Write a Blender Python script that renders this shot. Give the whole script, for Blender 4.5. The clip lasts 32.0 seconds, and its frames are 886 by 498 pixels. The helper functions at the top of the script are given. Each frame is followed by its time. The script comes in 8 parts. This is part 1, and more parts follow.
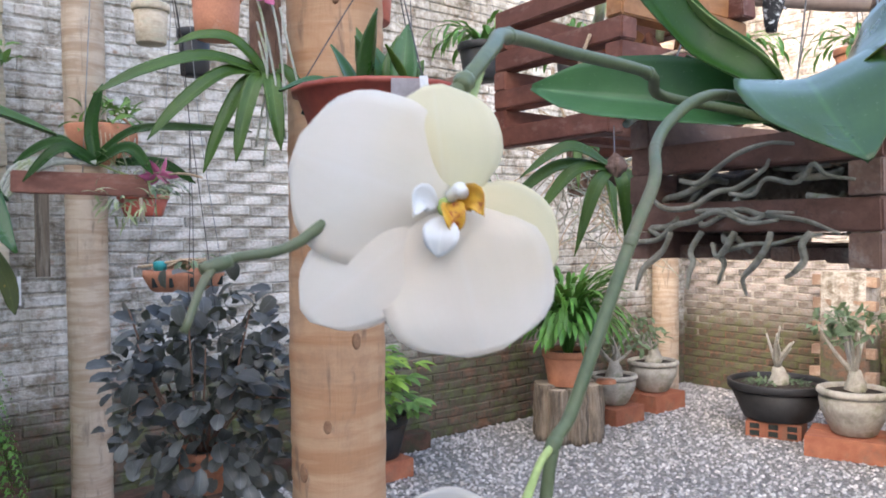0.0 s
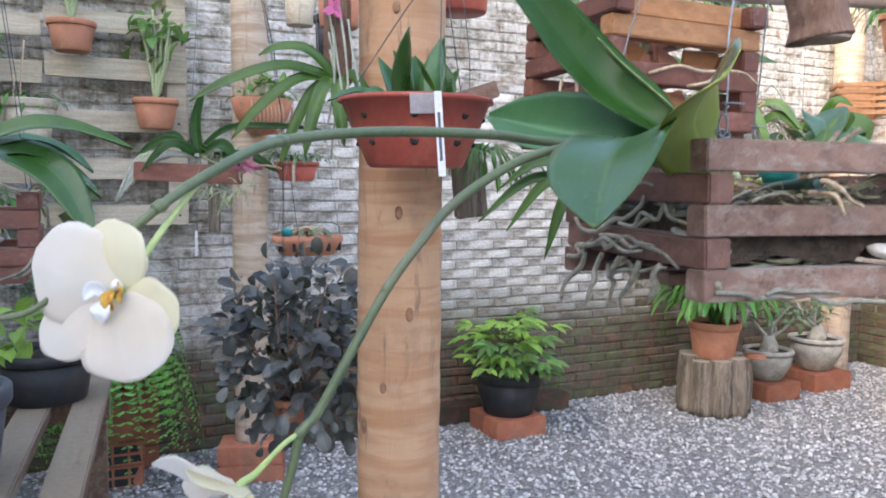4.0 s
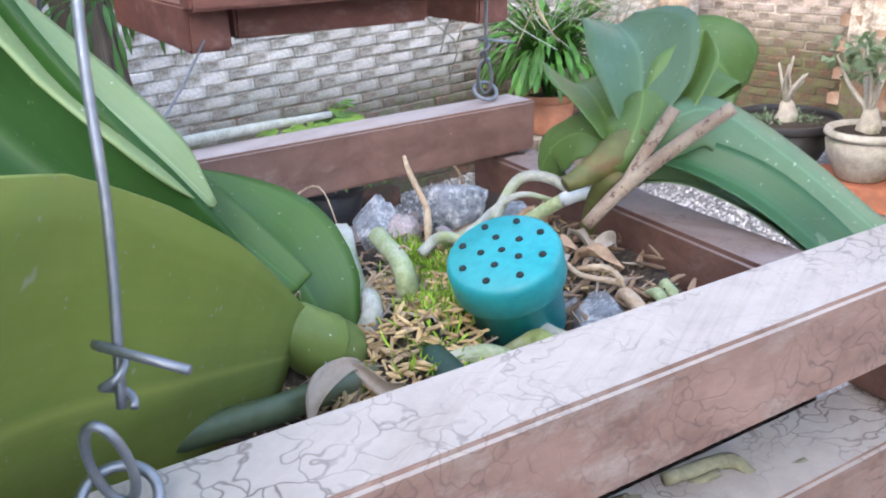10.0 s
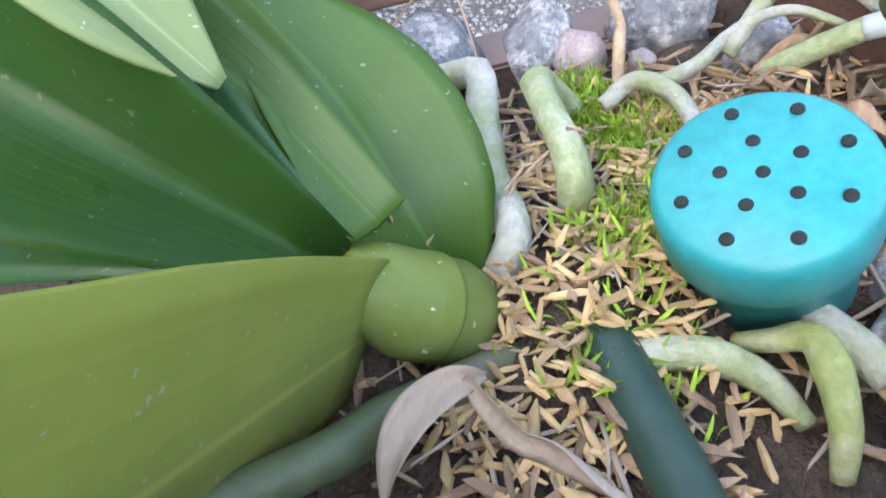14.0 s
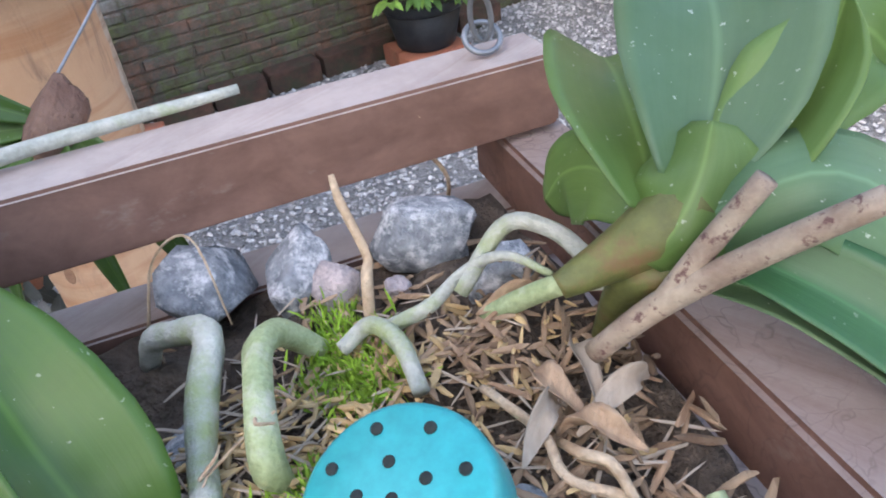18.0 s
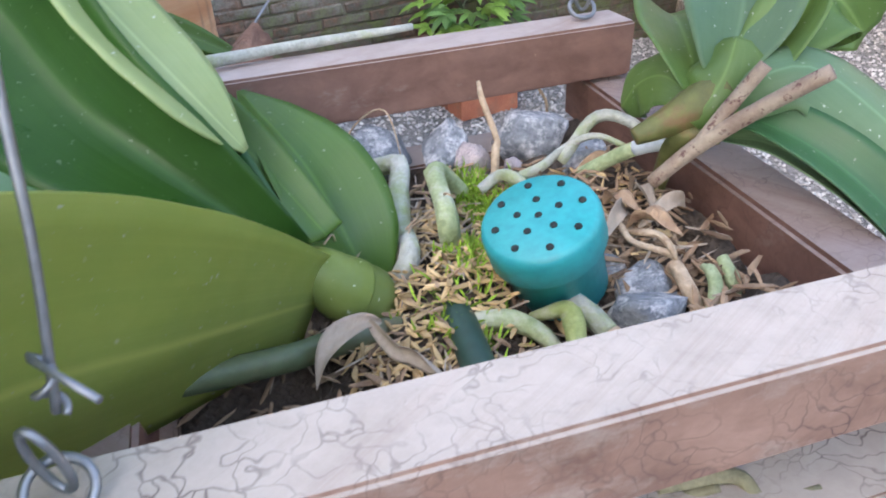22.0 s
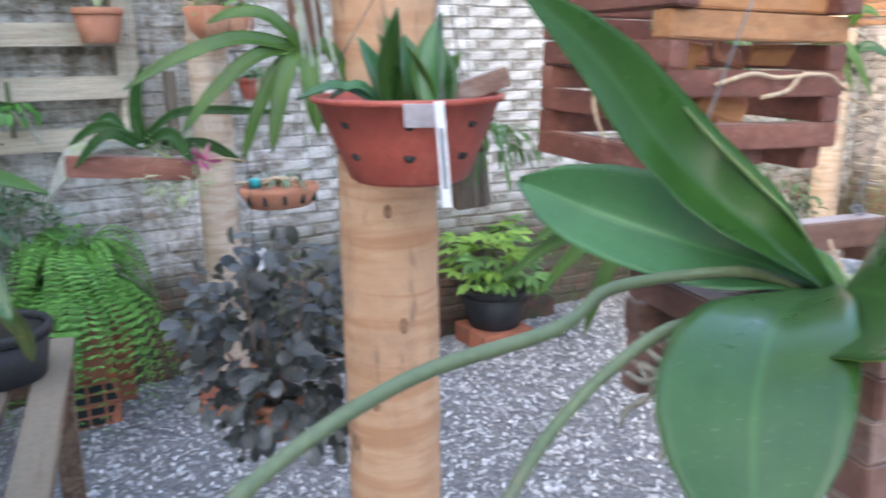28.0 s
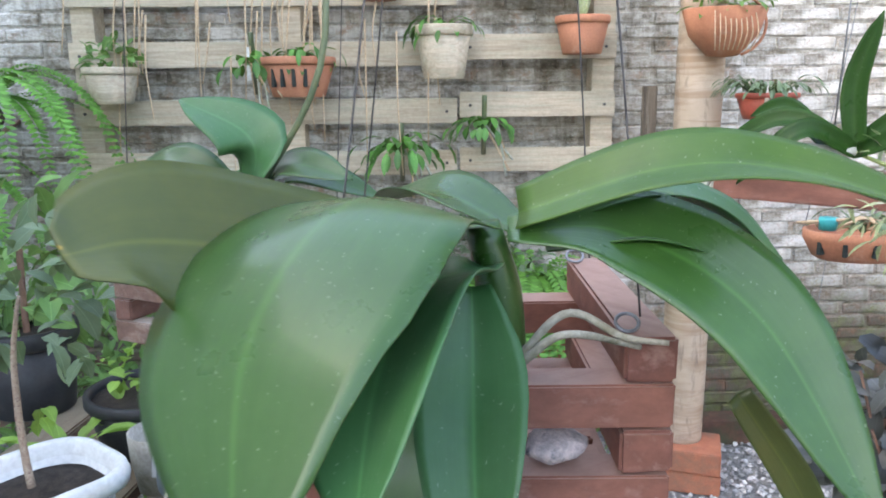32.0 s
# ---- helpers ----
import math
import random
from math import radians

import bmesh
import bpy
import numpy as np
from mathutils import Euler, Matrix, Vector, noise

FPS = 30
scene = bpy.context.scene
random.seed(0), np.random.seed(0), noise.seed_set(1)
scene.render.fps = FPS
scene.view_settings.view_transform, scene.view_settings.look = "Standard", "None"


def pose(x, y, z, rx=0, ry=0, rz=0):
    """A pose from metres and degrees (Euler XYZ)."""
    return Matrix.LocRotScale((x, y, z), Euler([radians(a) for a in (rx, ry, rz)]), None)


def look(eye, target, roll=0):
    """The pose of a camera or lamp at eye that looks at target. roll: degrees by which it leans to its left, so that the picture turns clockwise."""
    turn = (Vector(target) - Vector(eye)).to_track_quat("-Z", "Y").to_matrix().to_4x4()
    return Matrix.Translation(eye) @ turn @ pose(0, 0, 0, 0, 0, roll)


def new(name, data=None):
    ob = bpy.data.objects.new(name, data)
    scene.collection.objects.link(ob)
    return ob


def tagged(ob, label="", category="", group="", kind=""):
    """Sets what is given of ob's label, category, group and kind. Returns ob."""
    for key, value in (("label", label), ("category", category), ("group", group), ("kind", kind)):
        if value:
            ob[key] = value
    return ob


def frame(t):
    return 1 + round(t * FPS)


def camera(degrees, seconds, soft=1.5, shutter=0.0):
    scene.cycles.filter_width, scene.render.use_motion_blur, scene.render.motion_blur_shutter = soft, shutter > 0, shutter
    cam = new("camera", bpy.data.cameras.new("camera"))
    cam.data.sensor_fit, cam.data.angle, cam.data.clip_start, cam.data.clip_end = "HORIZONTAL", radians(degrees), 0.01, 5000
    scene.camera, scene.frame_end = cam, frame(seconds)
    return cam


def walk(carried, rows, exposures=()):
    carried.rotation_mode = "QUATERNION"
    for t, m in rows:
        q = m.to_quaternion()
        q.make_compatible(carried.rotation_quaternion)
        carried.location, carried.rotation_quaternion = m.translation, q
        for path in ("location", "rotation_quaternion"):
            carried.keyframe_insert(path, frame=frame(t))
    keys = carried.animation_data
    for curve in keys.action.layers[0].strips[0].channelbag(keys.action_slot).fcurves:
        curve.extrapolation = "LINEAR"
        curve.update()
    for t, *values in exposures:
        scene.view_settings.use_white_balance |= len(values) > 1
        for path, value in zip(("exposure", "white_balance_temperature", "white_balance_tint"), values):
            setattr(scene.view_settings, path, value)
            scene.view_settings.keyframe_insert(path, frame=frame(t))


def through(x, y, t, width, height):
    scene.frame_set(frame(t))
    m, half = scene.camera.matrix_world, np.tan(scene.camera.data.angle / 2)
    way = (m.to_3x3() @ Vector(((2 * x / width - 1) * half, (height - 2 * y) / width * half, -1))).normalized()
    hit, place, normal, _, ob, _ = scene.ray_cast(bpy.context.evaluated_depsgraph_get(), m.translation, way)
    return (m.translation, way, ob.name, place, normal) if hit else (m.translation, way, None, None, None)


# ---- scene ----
cam = camera(58.54, 32.0, soft=1.8, shutter=0.4)
# seconds, eye, turns about x, y, z
ROWS = [
    (0, 0.0073, 0.0407, 1.3058, 88.44, 0.49, 0.30),
    (0.5, 0.0262, 0.0272, 1.2878, 87.90, 0.25, 0.66),
    (1, 0.0401, -0.0094, 1.2729, 87.16, 0.19, 0.50),
    (1.5, 0.0520, -0.0260, 1.2586, 86.51, 0.30, 0.75),
    (2, 0.0700, -0.0276, 1.2492, 85.79, 0.18, 2.39),
    (2.5, 0.1262, -0.0296, 1.2548, 85.46, 0.36, 10.27),
    (4.5, 0.2963, -0.0713, 1.4135, 85.06, -0.71, 13.83),
    (5, 0.3344, -0.0497, 1.4417, 85.47, -0.42, 13.54),
    (5.5, 0.3807, -0.0112, 1.4513, 86.02, 0.65, 13.09),
    (6, 0.4304, 0.0284, 1.4576, 86.15, 1.08, 12.06),
    (6.5, 0.4635, 0.0523, 1.4556, 86.39, 1.20, 9.91),
    (7, 0.4525, 0.1236, 1.4631, 86.09, 1.03, 6.17),
    (7.5, 0.3816, 0.2674, 1.4634, 85.06, 1.64, 4.10),
    (8, 0.3857, 0.3515, 1.4823, 81.18, 1.62, 3.74),
    (8.5, 0.3852, 0.3820, 1.4903, 77.59, 1.63, 2.45),
    (9, 0.3854, 0.4508, 1.5000, 73.83, 1.88, 1.72),
    (9.5, 0.3806, 0.4963, 1.5020, 70.78, 2.85, 1.53),
    (10, 0.3889, 0.5269, 1.4956, 66.86, 3.17, 2.34),
    (10.5, 0.3891, 0.5494, 1.4933, 63.84, 2.43, 4.07),
    (11, 0.3907, 0.5726, 1.5007, 59.99, 2.79, 6.20),
    (11.5, 0.3861, 0.6020, 1.4919, 58.05, 3.33, 7.85),
    (12, 0.3776, 0.6186, 1.4882, 56.22, 3.25, 9.93),
    (12.5, 0.3764, 0.6346, 1.4831, 53.41, 4.44, 12.81),
    (13, 0.3755, 0.6474, 1.4776, 50.28, 5.62, 13.85),
    (13.5, 0.3761, 0.6506, 1.4752, 48.58, 6.63, 14.33),
    (15.5, 0.3840, 0.6187, 1.4936, 48.57, 6.82, 14.32),
    (16, 0.4006, 0.6288, 1.4921, 49.90, 7.10, 16.14),
    (16.5, 0.4125, 0.6410, 1.4957, 52.17, 6.07, 16.01),
    (17, 0.4123, 0.6586, 1.5065, 53.36, 6.49, 14.91),
    (17.5, 0.4203, 0.6765, 1.5097, 53.76, 7.20, 11.53),
    (18, 0.4279, 0.6812, 1.5081, 53.71, 6.46, 9.45),
    (18.5, 0.4301, 0.6751, 1.5068, 53.68, 6.41, 8.52),
    (19, 0.4334, 0.6675, 1.5071, 53.72, 6.62, 7.55),
    (19.5, 0.4311, 0.6472, 1.5064, 54.16, 6.62, 7.30),
    (20, 0.4335, 0.6267, 1.5089, 54.55, 5.75, 7.89),
    (20.5, 0.4306, 0.6085, 1.5086, 55.06, 4.85, 9.26),
    (21, 0.4286, 0.5886, 1.5138, 55.73, 4.85, 11.09),
    (21.5, 0.4285, 0.5708, 1.5194, 56.64, 4.25, 12.42),
    (22, 0.4211, 0.5521, 1.5170, 57.51, 3.12, 13.92),
    (22.5, 0.4194, 0.5333, 1.5134, 58.31, 2.46, 14.76),
    (23, 0.3974, 0.5046, 1.5177, 60.06, 2.46, 14.84),
    (23.5, 0.3632, 0.4517, 1.5293, 63.38, 1.26, 11.83),
    (24, 0.3361, 0.3954, 1.5290, 66.25, 0.80, 5.51),
    (24.5, 0.3233, 0.3408, 1.5313, 67.05, -0.60, 1.01),
    (26.5, 0.3099, 0.2264, 1.5619, 73.06, 0.16, -0.71),
    (27, 0.2768, 0.2131, 1.5629, 74.16, 0.02, -0.86),
    (27.5, 0.2338, 0.2047, 1.5583, 74.99, 0.07, 2.54),
    (28, 0.1656, 0.1657, 1.5571, 75.64, 0.55, 11.63),
    (28.5, 0.1031, 0.1516, 1.5471, 75.78, 0.55, 20.15),
    (29, 0.0260, 0.1550, 1.5421, 75.44, 0.88, 27.81),
    (29.5, -0.0520, 0.1809, 1.5462, 75.37, 0.91, 33.70),
    (30, -0.1224, 0.2216, 1.5422, 75.41, 0.94, 37.66),
    (30.5, -0.1875, 0.2485, 1.5270, 75.49, 0.40, 39.04),
    (31, -0.2780, 0.3104, 1.5087, 75.90, -0.14, 38.89),
    (31.5, -0.3388, 0.3968, 1.4980, 78.06, -0.10, 38.75),
    (32, -0.3798, 0.4753, 1.4732, 78.38, 0.43, 38.81),
]
EXPOSURES = ((0, 2.4, 6750, 14), (4.5, 2.58, 6600, 13), (7, 2.44, 6350, 12), (9, 2.68, 6250, 13), (12, 2.84, 6850, 14), (13.2, 3.0, 6850, 14), (15.5, 3.06, 6700, 14), (16.3, 3.03, 6700, 14), (17.5, 2.7, 6700, 14), (20, 2.65, 6750, 15), (22.5, 2.68, 6700, 14), (24, 2.82, 6500, 13), (27, 2.62, 6450, 12), (28.5, 2.98, 6600, 12), (30, 3.32, 7250, 12), (32, 3.15, 7250, 12))
walk(cam, [(t, pose(*p)) for t, *p in ROWS], EXPOSURES)

# ---- light ----
GARDEN = pose(0, 0, 0, 0, 0, 40)       # x along the back wall, y towards it
BASKET = pose(0.316, 0.603, 0, 0, 0, 31)
SUN_ELEVATION = radians(28)
world = bpy.data.worlds.new("sky")
scene.world = world
world.use_nodes = True
sky = world.node_tree.nodes.new("ShaderNodeTexSky")
sky.sky_type, sky.sun_disc = "NISHITA", False
sky.sun_elevation = SUN_ELEVATION
sky.air_density, sky.dust_density = 1.0, 4.0
world.node_tree.links.new(sky.outputs[0], world.node_tree.nodes["Background"].inputs[0])
world.node_tree.nodes["Background"].inputs[1].default_value = 0.17
sun = new("sun", bpy.data.lights.new("sun", "SUN"))
sun.data.energy, sun.data.angle, sun.data.color = 0.21, radians(0.6), (1.0, 0.98, 0.94)
way = GARDEN.to_3x3() @ Vector((math.cos(SUN_ELEVATION) * 0.96, math.cos(SUN_ELEVATION) * 0.28, -math.sin(SUN_ELEVATION)))
sun.matrix_world = look((0, 0, 8), Vector((0, 0, 8)) + way)
sky.sun_rotation = math.atan2(-way.x, -way.y)


# ---- materials ----
def nodes_of(name):
    m = bpy.data.materials.new(name)
    m.use_nodes = True
    t = m.node_tree
    return m, t, t.nodes["Principled BSDF"], t.nodes["Material Output"]


def put(t, kind, **values):
    n = t.nodes.new("ShaderNode" + kind)
    for k, v in values.items():
        n.inputs[k.replace("_", " ")].default_value = v
    return n


def ramp(t, source, stops):
    n = t.nodes.new("ShaderNodeValToRGB")
    e = n.color_ramp.elements
    while len(e) < len(stops):
        e.new(0.5)
    for el, (at, c) in zip(e, stops):
        el.position, el.color = at, (*c, 1)
    t.links.new(source, n.inputs[0])
    return n.outputs[0]


def mixed(t, a, b, fac, blend="MIX"):
    n = t.nodes.new("ShaderNodeMix")
    n.data_type, n.blend_type = "RGBA", blend
    for value, socket in ((a, 6), (b, 7)):
        if isinstance(value, tuple):
            n.inputs[socket].default_value = (*value, 1)
        else:
            t.links.new(value, n.inputs[socket])
    if isinstance(fac, float):
        n.inputs[0].default_value = fac
    else:
        t.links.new(fac, n.inputs[0])
    return n.outputs[2]


def noise_of(t, scale, detail=6.0, stretch=(1, 1, 1), rough=0.6, distortion=0.0, space=3, turn=0.0):
    co = t.nodes.new("ShaderNodeTexCoord")
    mp = t.nodes.new("ShaderNodeMapping")
    mp.vector_type = "TEXTURE"
    mp.inputs["Scale"].default_value = tuple(1 / k for k in stretch)
    mp.inputs["Rotation"].default_value = (0, 0, radians(turn))
    t.links.new(co.outputs[space], mp.inputs[0])
    n = put(t, "TexNoise", Scale=scale, Detail=detail, Roughness=rough, Distortion=distortion)
    t.links.new(mp.outputs[0], n.inputs[0])
    return n.outputs[0]


def relief(t, bsdf, source, strength, distance):
    b = put(t, "Bump", Strength=strength, Distance=distance)
    t.links.new(source, b.inputs["Height"])
    t.links.new(b.outputs[0], bsdf.inputs["Normal"])


def spread(t, colour, amount, per="Random"):
    """Vary a colour from object to object, or from island to island."""
    if per == "island":
        src = t.nodes.new("ShaderNodeNewGeometry").outputs["Random Per Island"]
    else:
        src = t.nodes.new("ShaderNodeObjectInfo").outputs["Random"]
    h = t.nodes.new("ShaderNodeHueSaturation")
    r = t.nodes.new("ShaderNodeMapRange")
    r.inputs[3].default_value, r.inputs[4].default_value = 1 - amount, 1 + amount
    t.links.new(src, r.inputs[0])
    t.links.new(r.outputs[0], h.inputs["Value"])
    t.links.new(colour, h.inputs["Color"])
    return h.outputs[0]


def plain(name, c1, c2, rough=0.6, scale=30.0, fine=250.0, bump=0.3, depth=0.002, stretch=(1, 1, 1), vary=0.0, per="Random", metal=0.0, spec=0.5,
          stain=None, stain_scale=6.0, stain_at=(0.52, 0.68), space=3):
    """Two tones by a coarse noise, a fine grain, and stains of a third tone."""
    m, t, p, _ = nodes_of(name)
    coarse = noise_of(t, scale, 8.0, stretch, space=space)
    grain = noise_of(t, fine, 4.0, stretch, space=space)
    colour = ramp(t, coarse, ((0.3, c1), (0.7, c2)))
    dark = ramp(t, grain, ((0.25, (0.72, 0.72, 0.72)), (0.65, (1.0, 1.0, 1.0))))
    colour = mixed(t, colour, dark, 0.8, "MULTIPLY")
    if stain:
        mask = ramp(t, noise_of(t, stain_scale, 9.0, space=space, rough=0.7), ((stain_at[0], (0, 0, 0)), (stain_at[1], (1, 1, 1))))
        colour = mixed(t, colour, stain, mask)
    if vary:
        colour = spread(t, colour, vary, per)
    t.links.new(colour, p.inputs["Base Color"])
    p.inputs["Roughness"].default_value, p.inputs["Metallic"].default_value = rough, metal
    p.inputs["Specular IOR Level"].default_value = spec
    if bump:
        add = t.nodes.new("ShaderNodeMath")
        t.links.new(coarse, add.inputs[0]), t.links.new(grain, add.inputs[1])
        relief(t, p, add.outputs[0], bump, depth)
    return m


def wood(name, c1, c2, axis=0, grey=None, rough=0.65, scale=14.0, vary=0.12, cracks=0.0, grey_at=(0.5, 0.7), top_pale=1.25, turn=0.0):
    """Grain that runs along one local axis; weathered grey patches; upward faces lightened in the colour by their
    normal; fine cracks.
    """
    m, t, p, _ = nodes_of(name)
    s = [1.0, 1.0, 1.0]
    s[axis] = 0.07
    fibre = noise_of(t, scale * 5, 9.0, s, 0.65, 0.4, turn=turn)
    broad = noise_of(t, scale, 6.0, s, 0.55, 1.0, turn=turn)
    colour = ramp(t, broad, ((0.3, c1), (0.72, c2)))
    lines = ramp(t, fibre, ((0.3, (0.55, 0.5, 0.48)), (0.6, (1, 1, 1))))
    colour = mixed(t, colour, lines, 0.75, "MULTIPLY")
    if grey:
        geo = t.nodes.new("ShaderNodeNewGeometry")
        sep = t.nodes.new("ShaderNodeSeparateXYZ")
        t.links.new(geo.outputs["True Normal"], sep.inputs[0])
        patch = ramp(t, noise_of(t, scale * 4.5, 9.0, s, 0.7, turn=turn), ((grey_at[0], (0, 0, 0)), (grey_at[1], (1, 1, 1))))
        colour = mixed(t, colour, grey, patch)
        # faces that look up are lightened in the colour, streaked along the grain
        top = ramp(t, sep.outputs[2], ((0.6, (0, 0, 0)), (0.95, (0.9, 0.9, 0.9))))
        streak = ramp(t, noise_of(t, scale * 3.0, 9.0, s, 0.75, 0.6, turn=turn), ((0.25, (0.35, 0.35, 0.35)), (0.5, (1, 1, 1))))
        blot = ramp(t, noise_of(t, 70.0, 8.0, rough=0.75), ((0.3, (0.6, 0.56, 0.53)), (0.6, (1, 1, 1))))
        colour = mixed(t, colour, tuple(min(1, g * top_pale) for g in grey), mixed(t, top, streak, 1.0, "MULTIPLY"))
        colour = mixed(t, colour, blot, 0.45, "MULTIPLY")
    if cracks:
        co = t.nodes.new("ShaderNodeTexCoord")
        warp = put(t, "TexNoise", Scale=40.0, Detail=3.0)
        t.links.new(co.outputs[3], warp.inputs[0])
        add = mixed(t, co.outputs[3], warp.outputs[1], 0.06)
        v = put(t, "TexVoronoi", Scale=95.0)
        v.feature = "DISTANCE_TO_EDGE"
        t.links.new(add, v.inputs["Vector"])
        where = ramp(t, noise_of(t, 16.0, 6.0, rough=0.7), ((0.42, (0, 0, 0)), (0.6, (1, 1, 1))))
        thin = ramp(t, v.outputs[0], ((0.006, (1, 1, 1)), (0.05, (0, 0, 0))))
        both = mixed(t, thin, where, 1.0, "MULTIPLY")
        colour = mixed(t, colour, (0.05, 0.03, 0.025), mixed(t, both, (cracks,) * 3, 1.0, "MULTIPLY"))
    if vary:
        colour = spread(t, colour, vary)
    t.links.new(colour, p.inputs["Base Color"])
    p.inputs["Roughness"].default_value = rough
    relief(t, p, fibre, 0.35, 0.0015)
    return m


def leafy(name, c1, c2, rough=0.35, through=0.25, veins=12.0, vary=0.15, per="Random", coat=0.0, spots=None, rib_strength=0.35, dust=0.0, spec=0.45):
    """A leaf: tone by noise, pale midrib and lengthwise veins by its own coordinates, light that passes through."""
    m, t, p, out = nodes_of(name)
    uv = t.nodes.new("ShaderNodeTexCoord")
    sep = t.nodes.new("ShaderNodeSeparateXYZ")
    t.links.new(uv.outputs["UV"], sep.inputs[0])
    colour = ramp(t, noise_of(t, 14.0, 6.0), ((0.3, c1), (0.7, c2)))
    lines = noise_of(t, veins * 1.5, 3.0, (1, 0.06, 1), space=2)
    stripes = ramp(t, lines, ((0.3, (0.82, 0.86, 0.82)), (0.7, (1, 1, 1))))
    soft = "petal" in name or "lip" in name
    colour = mixed(t, colour, stripes, 0.15 if soft else 0.7, "MULTIPLY")
    mottle = ramp(t, noise_of(t, 90.0, 5.0), ((0.3, (0.86, 0.9, 0.84)), (0.7, (1, 1, 1))))
    colour = mixed(t, colour, mottle, 0.15 if soft else 0.7, "MULTIPLY")
    side = t.nodes.new("ShaderNodeMath")
    side.operation = "SUBTRACT"
    side.inputs[1].default_value = 0.5
    t.links.new(sep.outputs[0], side.inputs[0])
    away = t.nodes.new("ShaderNodeMath")
    away.operation = "ABSOLUTE"
    t.links.new(side.outputs[0], away.inputs[0])
    rib = ramp(t, away.outputs[0], ((0.004, (rib_strength,) * 3), (0.03, (0, 0, 0))))
    colour = mixed(t, colour, tuple(min(1, 1.7 * a) for a in c2), rib)
    if spots:
        v = put(t, "TexNoise", Scale=120.0, Detail=2.0)
        t.links.new(uv.outputs[3], v.inputs[0])
        colour = mixed(t, colour, spots, ramp(t, v.outputs[0], ((0.73, (0, 0, 0)), (0.78, (0.8, 0.8, 0.8)))))
    if dust:
        pale = ramp(t, noise_of(t, 9.0, 9.0, rough=0.75), ((0.45, (0, 0, 0)), (0.75, (dust,) * 3)))
        colour = mixed(t, colour, (0.42, 0.5, 0.36), pale)
        specks = ramp(t, noise_of(t, 420.0, 2.0), ((0.69, (0, 0, 0)), (0.73, (min(0.8, dust * 6),) * 3)))
        colour = mixed(t, colour, (0.6, 0.64, 0.5), specks)
    if vary:
        colour = spread(t, colour, vary, per)
    t.links.new(colour, p.inputs["Base Color"])
    p.inputs["Specular IOR Level"].default_value = spec
    gloss = ramp(t, noise_of(t, 25.0, 7.0), ((0.3, (rough * 0.8,) * 3), (0.7, (min(1, rough * 1.35),) * 3)))
    t.links.new(gloss, p.inputs["Roughness"])
    p.inputs["Coat Weight"].default_value = coat
    relief(t, p, lines, 0.18, 0.001)
    tr = t.nodes.new("ShaderNodeBsdfTranslucent")
    bright = colour if "petal" in name or "lip" in name else mixed(t, colour, (0.55, 0.75, 0.15), 0.25)
    t.links.new(bright, tr.inputs[0])
    mx = t.nodes.new("ShaderNodeMixShader")
    mx.inputs[0].default_value = through
    t.links.new(p.outputs[0], mx.inputs[1]), t.links.new(tr.outputs[0], mx.inputs[2])
    t.links.new(mx.outputs[0], out.inputs[0])
    return m


def painted_brick(name, paint1, paint2, clay, bare=(0.56, 0.66), damp=True):
    """Limewash over clay: worn through in places, streaked with damp and algae towards the soil."""
    m, t, p, _ = nodes_of(name)
    paint = ramp(t, noise_of(t, 5.0, 8.0, rough=0.7), ((0.3, paint1), (0.7, paint2)))
    paint = mixed(t, paint, ramp(t, noise_of(t, 3.0, 8.0, (6, 6, 0.5), 0.7), ((0.3, (0.42, 0.4, 0.36)), (0.58, (1, 1, 1)))), 0.85, "MULTIPLY")
    paint = mixed(t, paint, ramp(t, noise_of(t, 1.1, 6.0, rough=0.6), ((0.36, (0.5, 0.47, 0.41)), (0.6, (1, 1, 1)))), 0.7, "MULTIPLY")
    paint = mixed(t, paint, ramp(t, noise_of(t, 7.0, 12.0, (1, 1, 1.5), 0.8), ((0.4, (0.36, 0.32, 0.26)), (0.52, (1, 1, 1)))), 0.85, "MULTIPLY")
    paint = mixed(t, paint, ramp(t, noise_of(t, 22.0, 9.0, (1, 1, 2.2), 0.75), ((0.4, (0.62, 0.58, 0.52)), (0.54, (1, 1, 1)))), 0.8, "MULTIPLY")
    worn = ramp(t, noise_of(t, 9.0, 9.0, rough=0.75), ((bare[0], (0, 0, 0)), (bare[1], (1, 1, 1))))
    colour = mixed(t, paint, clay, worn)
    if damp:
        geo = t.nodes.new("ShaderNodeNewGeometry")
        sep = t.nodes.new("ShaderNodeSeparateXYZ")
        t.links.new(geo.outputs["Position"], sep.inputs[0])
        wob = t.nodes.new("ShaderNodeMath")
        wob.operation = "MULTIPLY_ADD"
        wob.inputs[1].default_value = -0.9
        t.links.new(noise_of(t, 2.5, 8.0), wob.inputs[0]), t.links.new(sep.outputs[2], wob.inputs[2])
        low = ramp(t, wob.outputs[0], ((0.0, (0.9, 0.9, 0.9)), (0.3, (0, 0, 0))))
        mud = ramp(t, noise_of(t, 6.0, 9.0, rough=0.75), ((0.38, (0.2, 0.1, 0.06)), (0.5, (0.09, 0.075, 0.05)), (0.62, (0.11, 0.13, 0.04))))
        colour = mixed(t, colour, mud, low)
    colour = spread(t, colour, 0.12)
    t.links.new(colour, p.inputs["Base Color"])
    p.inputs["Roughness"].default_value = 0.9
    p.inputs["Specular IOR Level"].default_value = 0.2
    relief(t, p, noise_of(t, 38.0, 9.0, rough=0.65), 0.8, 0.009)
    return m


